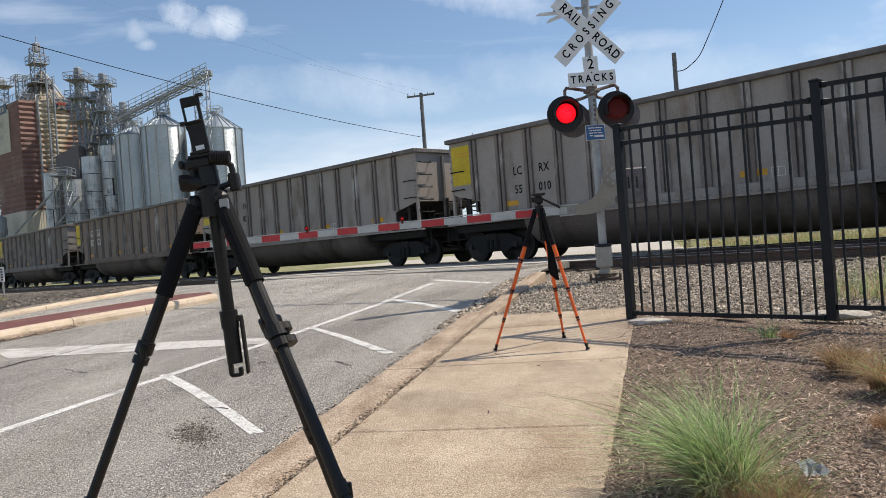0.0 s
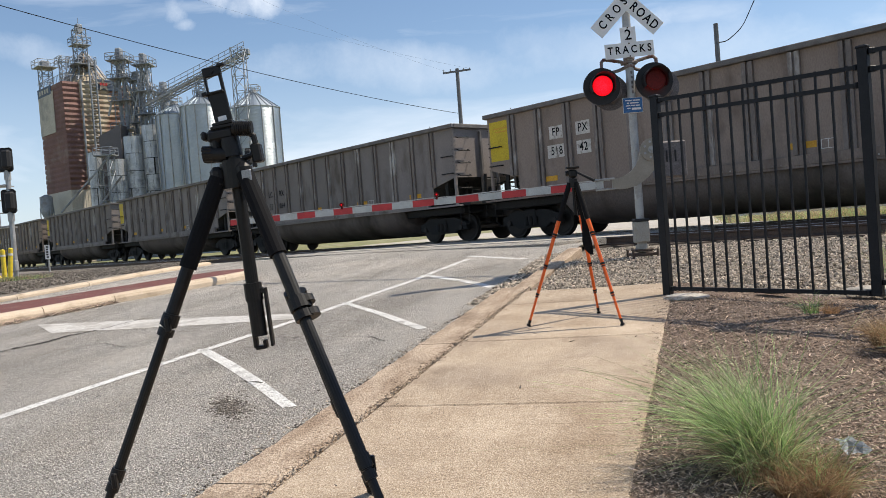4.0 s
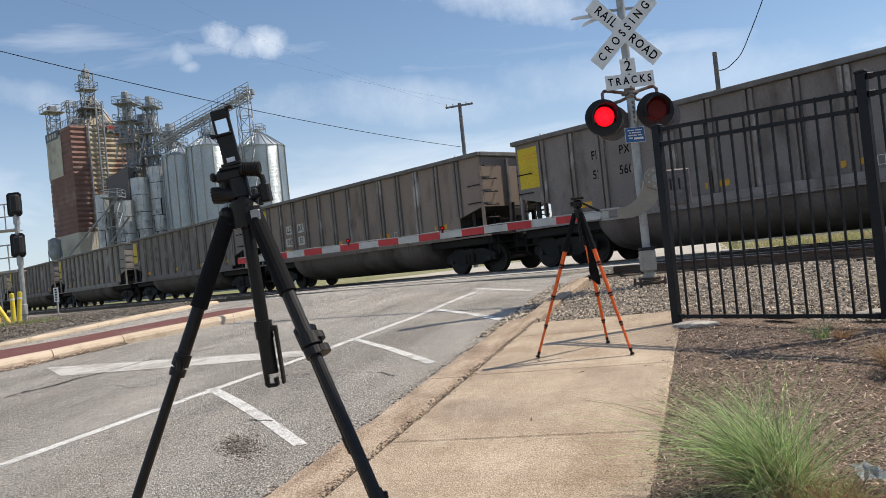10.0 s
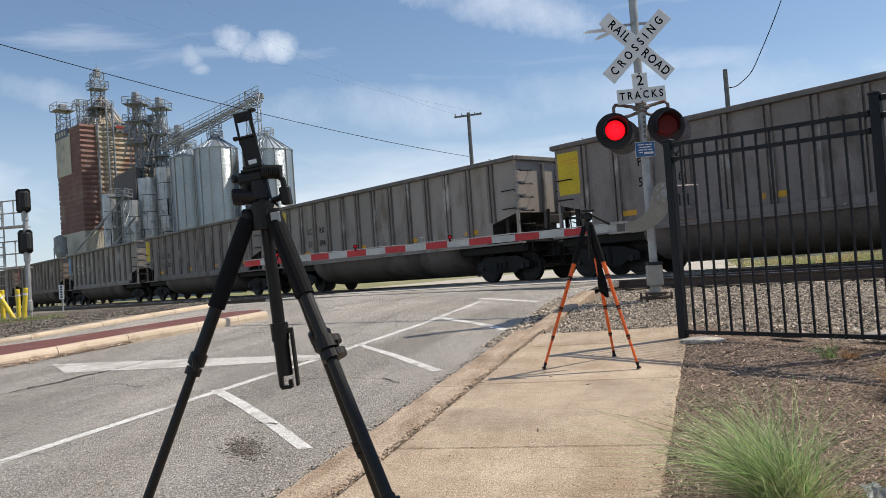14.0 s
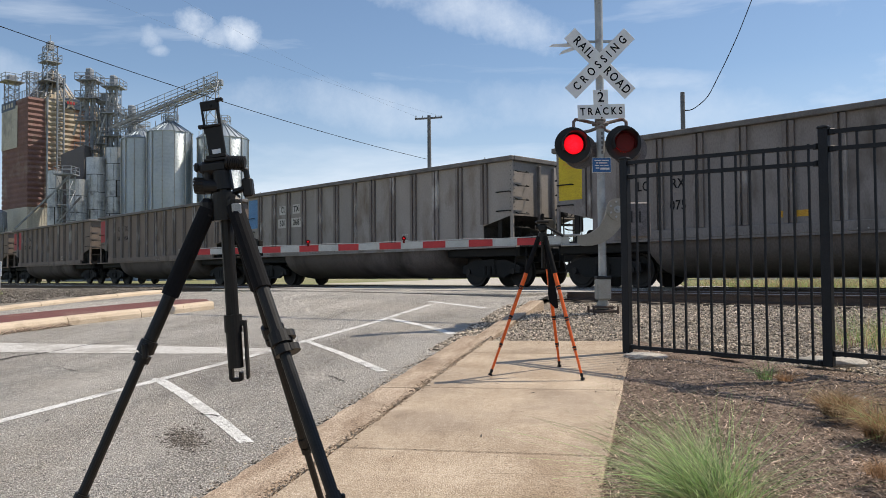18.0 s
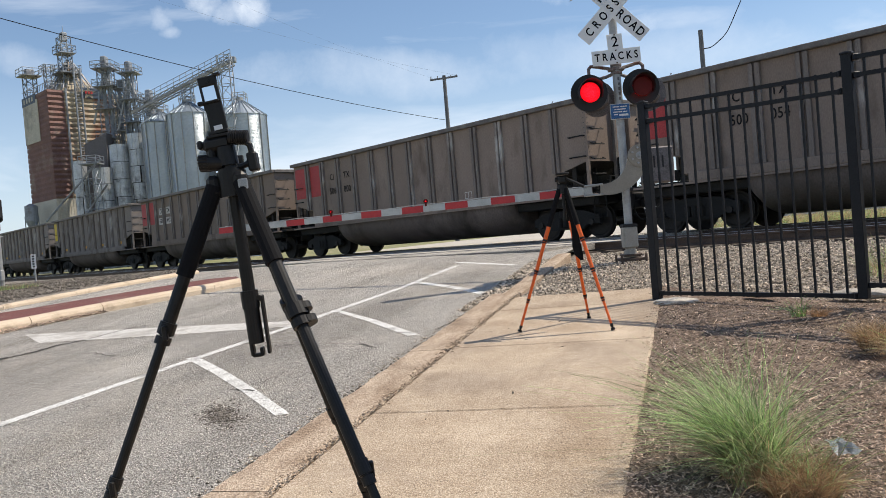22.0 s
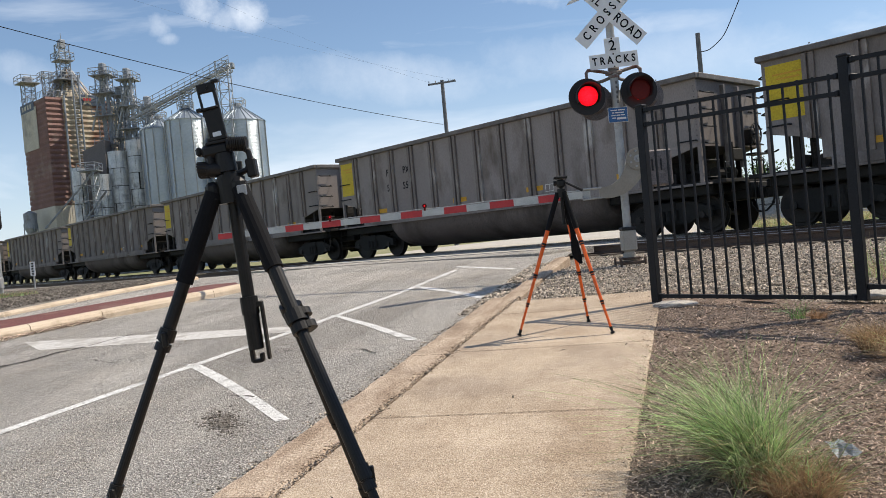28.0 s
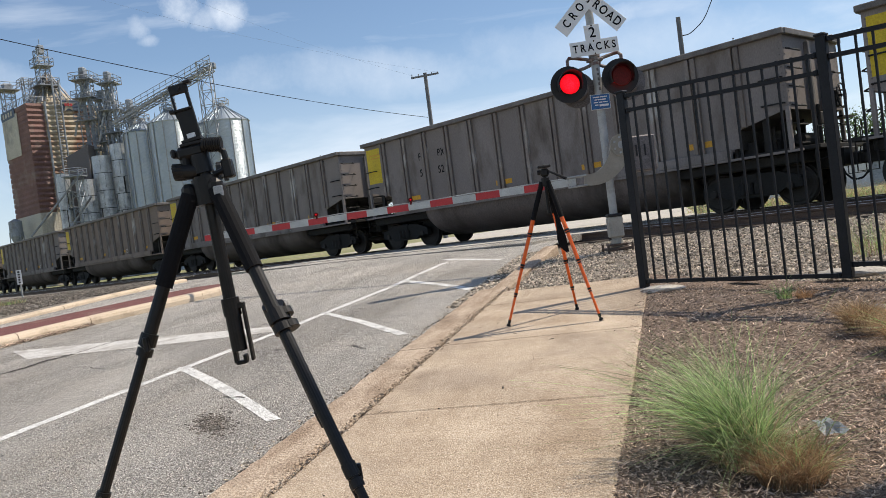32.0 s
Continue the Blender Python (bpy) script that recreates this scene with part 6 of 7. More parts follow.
def stave_silo(x, y, r, top, seed):
    rng = random.Random(seed)
    silo = thing("concrete_silo", pose(x, y, GZ), "weathered pale concrete stave silo", "silo", "concrete silos of the elevator")
    n, m = int(top / 2.4), 9
    bm = fresh()
    rod(bm, (0, 0, 0), (0, 0, top - 0.1), r - 0.09, sides=20)
    part("core", bm, soot, silo)
    for k in range(n):
        bm = fresh()
        for j in range(m):
            a0, a1 = (j + 0.5 * (k % 2) + 0.02) * math.tau / m, (j + 0.5 * (k % 2) + 0.98) * math.tau / m
            z0, z1 = k * top / n + 0.04, (k + 1) * top / n - 0.05
            if rng.random() < 0.15:
                a1 -= (a1 - a0) * 0.2
            cols = [[bm.verts.new((math.cos(a0 + (a1 - a0) * i / 3) * rr, math.sin(a0 + (a1 - a0) * i / 3) * rr, z)) for rr, z in ((r, z0), (r, z1), (r - 0.08, z1), (r - 0.08, z0))] for i in range(4)]
            for c, d in zip(cols, cols[1:]):
                for i in range(4):
                    bm.faces.new((c[i], d[i], d[(i + 1) % 4], c[(i + 1) % 4]))
            bm.faces.new(cols[0]), bm.faces.new(cols[-1][::-1])
        bmesh.ops.recalc_face_normals(bm, faces=bm.faces)
        tagged(part("stave_ring", bm, silo_concrete, silo), kind="stuff")


for k, args in enumerate(((-49.6, 117.0, 1.43, 18.3), (-46.9, 117.4, 1.43, 19.8), (-51.8, 115.6, 1.42, 14.9), (-55.05, 115.6, 0.95, 16.2), (-44.6, 117.6, 0.8, 17.0))):
    stave_silo(*args, 60 + k)
shed = thing("shed", pose(-53.5, 119.0, GZ), "grey-brown sheet metal lean-to behind the silos", "shed")
bm = fresh()
extrude_profile(bm, [(-1.7, 0), (1.7, 0), (1.7, 20.4), (-1.7, 18.9)], -1.2, 1.2)
part("body", bm, lamp_back, shed)
stair = thing("stair_tower", pose(-52.2, 113.3, GZ), "steel stair frame before the silos", "stair tower")
bm = fresh()
lattice(bm, (-0.2, 0, 0), (-0.2, 0, 15.3), 1.9, 7, 0.08), box(bm, (-0.1, 0, 15.3), (2.8, 2.2, 0.16)), railing(bm, (-0.1, 0), 2.6, 15.3)
part("frame", bm, frame_steel, stair)
for a, b in (((-7.1, -0.6, 7.5), (1.6, -0.6, 15.9)), ((-1.2, -0.7, 8.1), (2.3, -0.7, 12.1))):
    bm = fresh()
    rod(bm, a, b, 0.15, sides=8)
    part("spout", bm, frame_steel, stair)
tank = thing("tank", pose(-65.9, 121.0, GZ), "small grey hopper tank on legs", "tank")
bm = fresh()
rod(bm, (0, 0, 8.3), (0, 0, 10.6), 0.95, sides=16), rod(bm, (0, 0, 6.8), (0, 0, 8.3), 0.3, 0.95, sides=16), rod(bm, (0, 0, 10.6), (0, 0, 11.0), 0.95, 0.2, sides=16)
part("vessel", bm, frame_steel, tank)
bm = fresh()
for x, y in ((-0.8, -0.5), (0.8, -0.5), (0.8, 0.5), (-0.8, 0.5)):
    rod(bm, (x, y, 0), (x, y, 9), 0.08, sides=5)
part("stand", bm, frame_steel, tank)


def corrugated(mt, pitch, deep):
    """Rolled rings round a bin, as fine relief."""
    nodes, links = mt.node_tree.nodes, mt.node_tree.links
    shader = nodes["Principled BSDF"]
    wave, bp = nodes.new("ShaderNodeTexWave"), nodes.new("ShaderNodeBump")
    wave.bands_direction, wave.wave_profile = "Z", "SIN"
    wave.inputs["Scale"].default_value = 0.3142 / pitch
    links.new(nodes.new("ShaderNodeTexCoord").outputs["Object"], wave.inputs["Vector"])
    bp.inputs["Strength"].default_value, bp.inputs["Distance"].default_value = 1.0, deep
    links.new(wave.outputs["Fac"], bp.inputs["Height"])
    links.new(bp.outputs[0], shader.inputs["Normal"])


bin_wall = material("bin_wall", (0.40, 0.45, 0.49), (0.52, 0.57, 0.61), 0.25, 0.34, 0.95, 0.03, 3, depth=0.01, contrast=0.15)
corrugated(bin_wall, 0.11, 0.018)


def grain_bin(x, y, r, eave, peak):
    gb = thing("grain_bin", pose(x, y, GZ), "shiny galvanised corrugated steel grain bin with a conical roof", "grain bin", "grain bins of the elevator")
    n, wall = 40, fresh()
    eave, peak = eave - GZ, peak - GZ
    rows = 64
    ringsv = []
    for k in range(rows + 1):
        rr = r + (0.03 if k % 2 else 0)
        ringsv.append([wall.verts.new((math.cos(a * math.tau / n) * rr, math.sin(a * math.tau / n) * rr, eave * k / rows)) for a in range(n)])
    for a, b in zip(ringsv, ringsv[1:]):
        for i in range(n):
            wall.faces.new((a[i], a[(i + 1) % n], b[(i + 1) % n], b[i]))
    part("wall", wall, bin_wall, gb, smooth=True)
    bm = fresh()
    rod(bm, (0, 0, eave), (0, 0, peak), r + 0.12, 0.5, sides=32)
    roof = part("roof", bm, bin_steel, gb)
    for k in range(24):
        a = k * math.tau / 24
        bm = fresh()
        bar(bm, (math.cos(a) * (r + 0.14), math.sin(a) * (r + 0.14), eave + 0.06), (math.cos(a) * 0.55, math.sin(a) * 0.55, peak + 0.05), 0.07, 0.1)
        part("roof_rib", bm, bin_steel, roof)
        if k % 2 == 0:
            bm = fresh()
            bar(bm, (math.cos(a) * (r + 0.07), math.sin(a) * (r + 0.07), 0), (math.cos(a) * (r + 0.07), math.sin(a) * (r + 0.07), eave), 0.12, 0.12)
            part("stiffener", bm, galvanised, gb)
    bm = fresh()
    rod(bm, (0, 0, peak), (0, 0, peak + 0.5), 0.55, 0.5, sides=16)
    part("roof_cap", bm, galvanised, gb)
    bm = fresh()
    railing(bm, (0, 0), 1.8, peak)
    tagged(part("roof_railing", bm, galvanised, gb), kind="stuff")
    for a in (0.3, 0.6, 0.9):
        bm = fresh()
        rod(bm, (-r * a, -r * 0.2, eave + (peak - eave) * (1 - a)), (-r * a, -r * 0.2, eave + (peak - eave) * (1 - a) + 1.0), 0.05, sides=4)
        part("vent_pipe", bm, galvanised, gb)


grain_bin(-42.2, 115.0, 2.75, 21.3, 23.0)
grain_bin(-37.1, 112.0, 3.05, 21.7, 23.5)
grain_bin(-29.95, 113.5, 3.6, 21.05, 23.4)
conv = thing("conveyor", pose(0, 0, 0), "inclined steel conveyor bridge with a walkway over the bins", "conveyor")
C0, C1 = Vector((-45.4, 112.6, 22.75)), Vector((-30.3, 112.6, 29.0))
bm = fresh()
lattice(bm, C0, C1, 1.1, 16, 0.08)
part("truss", bm, frame_steel, conv)
bm = fresh()
for k in range(17):
    p = C0.lerp(C1, k / 16) + Vector((0, -0.7, 0.5))
    rod(bm, p, p + Vector((0, 0, 1.1)), 0.045, sides=4)
for up in (0.55, 1.1):
    rod(bm, C0 + Vector((0, -0.7, 0.5 + up)), C1 + Vector((0, -0.7, 0.5 + up)), 0.045, sides=4)
part("handrail", bm, frame_steel, conv)
bm = fresh()
bar(bm, C0 + Vector((0, 0, 0.1)), C1 + Vector((0, 0, 0.1)), 0.7, 0.35)
part("belt_housing", bm, galvanised, conv)
bm = fresh()
box(bm, C1 + Vector((0.2, 0, 0.2)), (0.7, 0.9, 0.8), bevel=0.08)
part("drive_house", bm, frame_steel, conv)
for p, w, low in ((C1 + Vector((-0.2, -3.3, 0)), 1.7, 0.8), (C0.lerp(C1, 0.55), 1.3, 21.5)):
    bm = fresh()
    lattice(bm, (p.x, p.y, low), (p.x, p.y, p.z), w, 14 if low < 5 else 4, 0.075)
    part("support", bm, frame_steel, conv)

# ---------------------------------------------------------------- railway signal and bollards
sig = thing("railway_signal", pose(-12.62, 21.5, 0.94), "grey railway signal mast with two black signal heads", "railway signal")
bm = fresh()
rod(bm, (0, 0, 0), (0, 0, 3.3), 0.065, sides=12)
part("pole", bm, galvanised, sig)
for z in (2.18, 3.32):
    bm = fresh()
    box(bm, (0, -0.04, z), (0.40, 0.07, 0.66), bevel=0.06), box(bm, (0.1, -0.16, z), (0.24, 0.2, 0.5), bevel=0.05)
    part("signal_head", bm, lamp_black, sig, "black signal head seen from the side")
    bm = fresh()
    rod(bm, (0, 0, z - 0.55), (0, 0, z - 0.32), 0.09, sides=10)
    part("clamp", bm, galvanised, sig)
    bm = fresh()
    for up in (-0.42, -0.05, 0.3):
        rod(bm, (-0.05, 0.05, z + up - 0.25), (-1.2, 0.05, z + up - 0.28), 0.02, sides=5)
    for x in (-0.35, -0.7, -1.1):
        rod(bm, (x, 0.05, z - 0.68), (x, 0.05, z + 0.05), 0.018, sides=5)
    box(bm, (-0.65, 0.1, z - 0.70), (1.2, 0.5, 0.03))
    tagged(part("platform", bm, galvanised, sig), kind="stuff")
bm = fresh()
for x in (-0.75, -1.05):
    rod(bm, (x, 0.2, 0), (x, 0.2, 3.4), 0.02, sides=5)
for k in range(12):
    rod(bm, (-0.75, 0.2, 0.2 + k * 0.27), (-1.05, 0.2, 0.2 + k * 0.27), 0.014, sides=5)
part("ladder", bm, galvanised, sig)
bm = fresh()
box(bm, (0.0, -0.1, 0.40), (0.24, 0.16, 0.3), bevel=0.02)
part("case", bm, galvanised, sig)
far_sig = thing("railway_signal", pose(-13.2, 48.4, 0.83), "tall railway signal with one black head beyond the train", "railway signal")
bm = fresh()
rod(bm, (0, 0, 0), (0, 0, 6.2), 0.09, sides=12)
part("pole", bm, galvanised, far_sig)
bm = fresh()
box(bm, (0, 0, 6.0), (0.72, 0.12, 1.22), bevel=0.055), box(bm, (-0.1, -0.2, 6.02), (0.42, 0.3, 0.95), bevel=0.1), box(bm, (0.02, 0.12, 6.0), (0.5, 0.14, 0.9), bevel=0.05)
part("signal_head", bm, lamp_black, far_sig)
marker = thing("marker_post", pose(-12.5, 23.0, 0.95), "small white marker plate on a post", "marker post")
bm = fresh()
box(bm, (0, 0, 0.32), (0.04, 0.04, 0.85), bevel=0.005)
part("post", bm, galvanised, marker)
bm = fresh()
box(bm, (0, -0.04, 0.72), (0.155, 0.012, 0.42), bevel=0.004)
plate = part("plate", bm, sign_white, marker)
for k in range(5):
    bm = fresh()
    box(bm, (0, -0.05, 0.872 - k * 0.075), (0.06, 0.004, 0.042))
    part("writing_bar", bm, sign_black, plate)
for k, (x, y, h, tx, ty) in enumerate(((-12.03, 19.85, 0.86, 0, -30), (-12.42, 19.95, 0.82, 0, 0), (-11.8, 19.61, 0.80, 0, 0), (-11.41, 19.17, 0.82, 0, 6))):
    bollard = thing("bollard", pose(x, y, 0.96, tx, ty, 0), "yellow painted steel bollard" + (", leaning" if ty else ""), "bollard", "bollards by the railway signal")
    bm = fresh()
    rod(bm, (0, 0, -0.1), (0, 0, h), 0.056, sides=14)
    bmesh.ops.create_uvsphere(bm, u_segments=14, v_segments=7, radius=0.056, matrix=Matrix.Translation((0, 0, h)) @ Matrix.Diagonal((1, 1, 0.4, 1)))
    part("pipe", bm, yellow_paint, bollard)
    bm = fresh()
    rod(bm, (0, 0, h * 0.80), (0, 0, h * 0.86), 0.058, sides=14)
    part("band", bm, mark_white, bollard)


# ---------------------------------------------------------------- plants
def blades(bm, rng, count, spread, length, lean, wide, wind=(0, 0), wild=0.14, droop=(0.25, 0.72), at=(0, 0)):
    """Thin blades from a round root, each with its own lean, droop and sideways curl."""
    for _ in range(count):
        a, d = rng.uniform(0, math.tau), spread * math.sqrt(rng.random())
        root = Vector((at[0] + math.cos(a) * d, at[1] + math.sin(a) * d, 0))
        L = length * rng.uniform(0.4, 1.15)
        out = Vector((math.cos(a), math.sin(a), 0)) * lean * rng.uniform(0.2, 1.2) + Vector((*wind, 0)) * rng.uniform(0.35, 1.35) + Vector((rng.gauss(0, wild), rng.gauss(0, wild), 0))
        side = Vector((-out.y, out.x, 0)).normalized() if out.length > 1e-4 else Vector((1, 0, 0))
        face = (side + Vector((0, 0, rng.uniform(-0.7, 0.7)))).normalized()
        bend, pace = Vector((rng.gauss(0, 0.05), rng.gauss(0, 0.05), rng.gauss(0, 0.035))), rng.uniform(3.2, 6.0)
        curl, fall, prev, n = rng.gauss(0, wild * 2.0), rng.uniform(*droop), None, 7
        for k in range(n + 1):
            t = k / n
            p = root + bend * (L * math.sin(t * pace) * t) + Vector((0, 0, 1)) * L * (t - fall * t * t * min(out.length, 1.25)) + out * L * (0.25 * t + 0.75 * t * t) + side * curl * L * t * t
            w = wide * (1 - t) + 0.0005
            pair = (bm.verts.new(p - face * w), bm.verts.new(p + face * w))
            if prev:
                bm.faces.new((prev[0], prev[1], pair[1], pair[0]))
            prev = pair


def grass_tuft(x, y, z, label, seed, *sets):
    rng = random.Random(seed)
    tuft = thing("ornamental_grass", pose(x, y, z), label, "ornamental grass", "grass tufts in the mulch bed")
    for name, mt, args, kw in sets:
        bm = fresh()
        blades(bm, rng, *args, **kw)
        tagged(part(name, bm, mt, tuft), kind="stuff")
    return tuft


grass_tuft(1.05, 3.52, 0.305, "tall clump of wind-blown green grass", 3,
           ("green_blades", grass_green, (720, 0.11, 0.58, 0.12, 0.0017), {"wind": (-0.42, 0.40), "wild": 0.22, "droop": (0.25, 0.6)}),
           ("pale_blades", grass_pale, (330, 0.12, 0.50, 0.14, 0.0014), {"wind": (-0.30, 0.25), "wild": 0.30, "droop": (0.3, 0.7)}),
           ("left_blades", grass_green, (260, 0.12, 0.50, 0.12, 0.0015), {"wind": (-0.66, 0.22), "wild": 0.30, "droop": (0.5, 0.85)}),
           ("seed_blades", grass_seed, (110, 0.11, 0.56, 0.1, 0.0013), {"wind": (-0.84, 0.10), "wild": 0.30, "droop": (0.55, 0.95)}),
           ("front_blades", grass_pale, (380, 0.12, 0.34, 0.2, 0.0015), {"wind": (-0.42, -0.08), "wild": 0.28, "droop": (0.4, 0.85)}),
           ("stray_blades", grass_green, (180, 0.12, 0.46, 0.2, 0.0013), {"wind": (0.16, 0.32), "wild": 0.35, "droop": (0.3, 0.7)}),
           ("straw_blades", grass_dry, (280, 0.13, 0.36, 0.2, 0.0013), {"wind": (-0.30, 0.10), "wild": 0.38}),
           ("root_straw", grass_dry, (420, 0.13, 0.16, 0.5, 0.0014), {"wind": (-0.15, 0), "wild": 0.4}))
grass_tuft(1.14, 3.29, 0.29, "low mound of dry brown grass before the green clump", 15,
           ("dry_blades", grass_red, (1300, 0.12, 0.17, 0.34, 0.0016), {"wild": 0.28}), ("straw_blades", grass_dry, (520, 0.12, 0.19, 0.4, 0.0013), {"wild": 0.32}), ("green_blades", grass_green, (240, 0.10, 0.25, 0.35, 0.0013), {"wild": 0.3, "at": (0.05, 0.03)}), ("drooping_blades", grass_dry, (40, 0.12, 0.26, 0.9, 0.0015), {"wind": (0, -0.3), "wild": 0.4, "droop": (0.7, 1.0)}))
grass_tuft(2.46, 5.22, 0.49, "small rounded clump of dry straw-coloured grass", 4, ("dry_blades", grass_red, (600, 0.10, 0.17, 0.42, 0.0018), {"wild": 0.3}), ("straw_blades", grass_dry, (700, 0.10, 0.19, 0.5, 0.0016), {"wind": (0.1, 0), "wild": 0.32}))
grass_tuft(2.46, 4.66, 0.46, "rounded clump of dry grass with green tips", 5, ("dry_blades", grass_red, (1000, 0.14, 0.20, 0.7, 0.0017), {"wild": 0.3}), ("straw_blades", grass_dry, (520, 0.14, 0.24, 0.75, 0.0015), {"wild": 0.3}), ("green_blades", grass_green, (160, 0.13, 0.26, 0.7, 0.0015), {"wild": 0.3}))
grass_tuft(2.58, 6.25, 0.565, "small tuft of dry grass beside a green sprig", 16, ("dry_blades", grass_red, (160, 0.06, 0.10, 0.9, 0.0018), {"wild": 0.4}))
grass_tuft(2.06, 3.98, 0.43, "low patch of dry grass", 6, ("dry_blades", grass_red, (460, 0.12, 0.085, 0.9, 0.0017), {"wild": 0.4}))
grass_tuft(3.1, 5.35, 0.52, "rounded clump of dry grass", 7, ("dry_blades", grass_dry, (600, 0.13, 0.22, 0.8, 0.002), {}), ("green_blades", grass_green, (160, 0.13, 0.24, 0.8, 0.002), {}))
grass_tuft(2.46, 6.33, 0.565, "small sprig of bright green grass", 8, ("green_blades", grass_green, (75, 0.06, 0.19, 0.7, 0.0021), {"wild": 0.35}))
grass_tuft(10.5, 24.5, 0.82, "tall dry weeds beyond the rails", 13, ("green_blades", grass_green, (1500, 3.0, 0.5, 0.4, 0.006), {"wild": 0.3}), ("dry_blades", grass_dry, (1800, 3.0, 0.6, 0.4, 0.006), {"wild": 0.3}))
grass_tuft(15.5, 22.0, 0.82, "tall dry weeds beyond the rails", 14, ("green_blades", grass_green, (1300, 3.0, 0.5, 0.4, 0.006), {"wild": 0.3}), ("dry_blades", grass_dry, (2000, 3.0, 0.6, 0.4, 0.006), {"wild": 0.3}))
grass_tuft(4.4, 8.1, 0.62, "pale green weeds growing in the gravel", 9, ("green_blades", grass_green, (300, 0.5, 0.45, 0.45, 0.0022), {}), ("dry_blades", grass_dry, (350, 0.5, 0.40, 0.45, 0.002), {}))
grass_tuft(5.3, 7.6, 0.60, "pale green weeds growing in the gravel", 10, ("green_blades", grass_green, (300, 0.5, 0.5, 0.45, 0.0022), {}), ("dry_blades", grass_dry, (350, 0.5, 0.45, 0.45, 0.002), {}))


grass_tuft(-11.5, 18.2, 1.02, "patch of short dry grass by the bollards", 12, ("green_blades", grass_green, (1000, 1.5, 0.12, 0.6, 0.006), {}), ("dry_blades", grass_dry, (1300, 1.5, 0.11, 0.6, 0.006), {}))


def stone(name, x, y, z, sx, sy, sz, turn, label, seed):
    rng = random.Random(seed)
    bm = fresh()
    bmesh.ops.create_icosphere(bm, subdivisions=2, radius=1)
    for v in bm.verts:
        v.co += v.co * rng.uniform(-0.12, 0.12)
        v.co = Vector((v.co.x * sx, v.co.y * sy, v.co.z * sz))
    ob = link_mesh(name, bm, rail_steel if name == "dark_stone" else rock)
    ob.matrix_basis = pose(x, y, z, 0, 0, turn)
    return tagged(ob, label, "stone")


stone("flat_stone", 1.86, 7.56, 0.625, 0.21, 0.11, 0.035, -20, "flat pale stone at the foot of a fence post", 1)
stone("flat_stone", 3.24, 6.82, 0.64, 0.29, 0.13, 0.045, -35, "flat pale stone at the foot of a fence post", 2)
stone("dark_stone", 2.58, 7.36, 0.64, 0.17, 0.06, 0.022, -44, "dark flat stone under the fence", 9)
stone("small_stone", 2.77, 5.56, 0.53, 0.05, 0.04, 0.03, 10, "small pale stone on the mulch", 3)
bm = fresh()
rng = random.Random(21)
grid = [[bm.verts.new((0.045 * (i - 2) + rng.uniform(-0.012, 0.012), 0.04 * (j - 2) + rng.uniform(-0.012, 0.012), 0.05 + rng.uniform(-0.02, 0.04) + 0.02 * j)) for i in range(5)] for j in range(5)]
for i in range(4):
    for j in range(4):
        bm.faces.new((grid[i][j], grid[i][j + 1], grid[i + 1][j + 1], grid[i + 1][j]))
bmesh.ops.solidify(bm, geom=bm.faces[:], thickness=0.003)
litter = link_mesh("litter", bm, foil)
litter.matrix_basis = pose(1.43, 3.56, 0.345, 0, 0, 20) @ Matrix.Diagonal((0.55, 0.55, 0.55, 1))
tagged(litter, "crumpled scrap of silvery foil on the mulch", "litter")

# loose stuff: ballast stones and mulch chips
def scatter(name, spots, mt, size, flat, label, category, seed, chip=False, parent=None):
    rng = random.Random(seed)
    base = [(1, 0, 0), (-1, 0, 0), (0, 1, 0), (0, -1, 0), (0, 0, 1), (0, 0, -1)]
    tris = [(0, 2, 4), (2, 1, 4), (1, 3, 4), (3, 0, 4), (2, 0, 5), (1, 2, 5), (3, 1, 5), (0, 3, 5)]
    vs, fs = [], []
    for x, y, z in spots:
        k = len(vs)
        lean = 0.7 if chip else 0.4
        e = Euler((rng.uniform(-lean, lean), rng.uniform(-lean, lean), rng.uniform(0, 6.3))).to_matrix()
        s = size * rng.uniform(0.5, 1.35)
        sx, sy, sz = (s * rng.uniform(1.2, 2.6), s * rng.uniform(0.25, 0.45), s * flat) if chip else (s * rng.uniform(0.8, 1.3), s * rng.uniform(0.65, 1.0), s * flat * rng.uniform(0.7, 1.2))
        for v in base:
            j = 1 if chip else rng.uniform(0.8, 1.2)
            p = e @ Vector((v[0] * sx * j + rng.uniform(-0.2, 0.2) * sx, v[1] * sy * j + rng.uniform(-0.2, 0.2) * sy, v[2] * sz * j))
            vs.append((x + p.x, y + p.y, z + p.z))
        fs += [(a + k, b + k, c + k) for a, b, c in tris]
    me = bpy.data.meshes.new(name)
    me.from_pydata(vs, [], fs)
    me.materials.append(mt)
    ob = new(name, me)
    if parent:
        ob.parent = parent
    return tagged(ob, label, category, kind="stuff")


def island_shades(mt, amount):
    """Gives each loose piece of a joined mesh its own brightness."""
    nodes, links = mt.node_tree.nodes, mt.node_tree.links
    shader = nodes["Principled BSDF"]
    old = shader.inputs["Base Color"].links[0].from_socket
    geo, mr, hsv = nodes.new("ShaderNodeNewGeometry"), nodes.new("ShaderNodeMapRange"), nodes.new("ShaderNodeHueSaturation")
    mr.inputs["To Min"].default_value, mr.inputs["To Max"].default_value = 1 - amount, 1 + amount
    links.new(geo.outputs["Random Per Island"], mr.inputs["Value"])
    links.new(mr.outputs[0], hsv.inputs["Value"])
    links.new(old, hsv.inputs["Color"])
    links.new(hsv.outputs[0], shader.inputs["Base Color"])


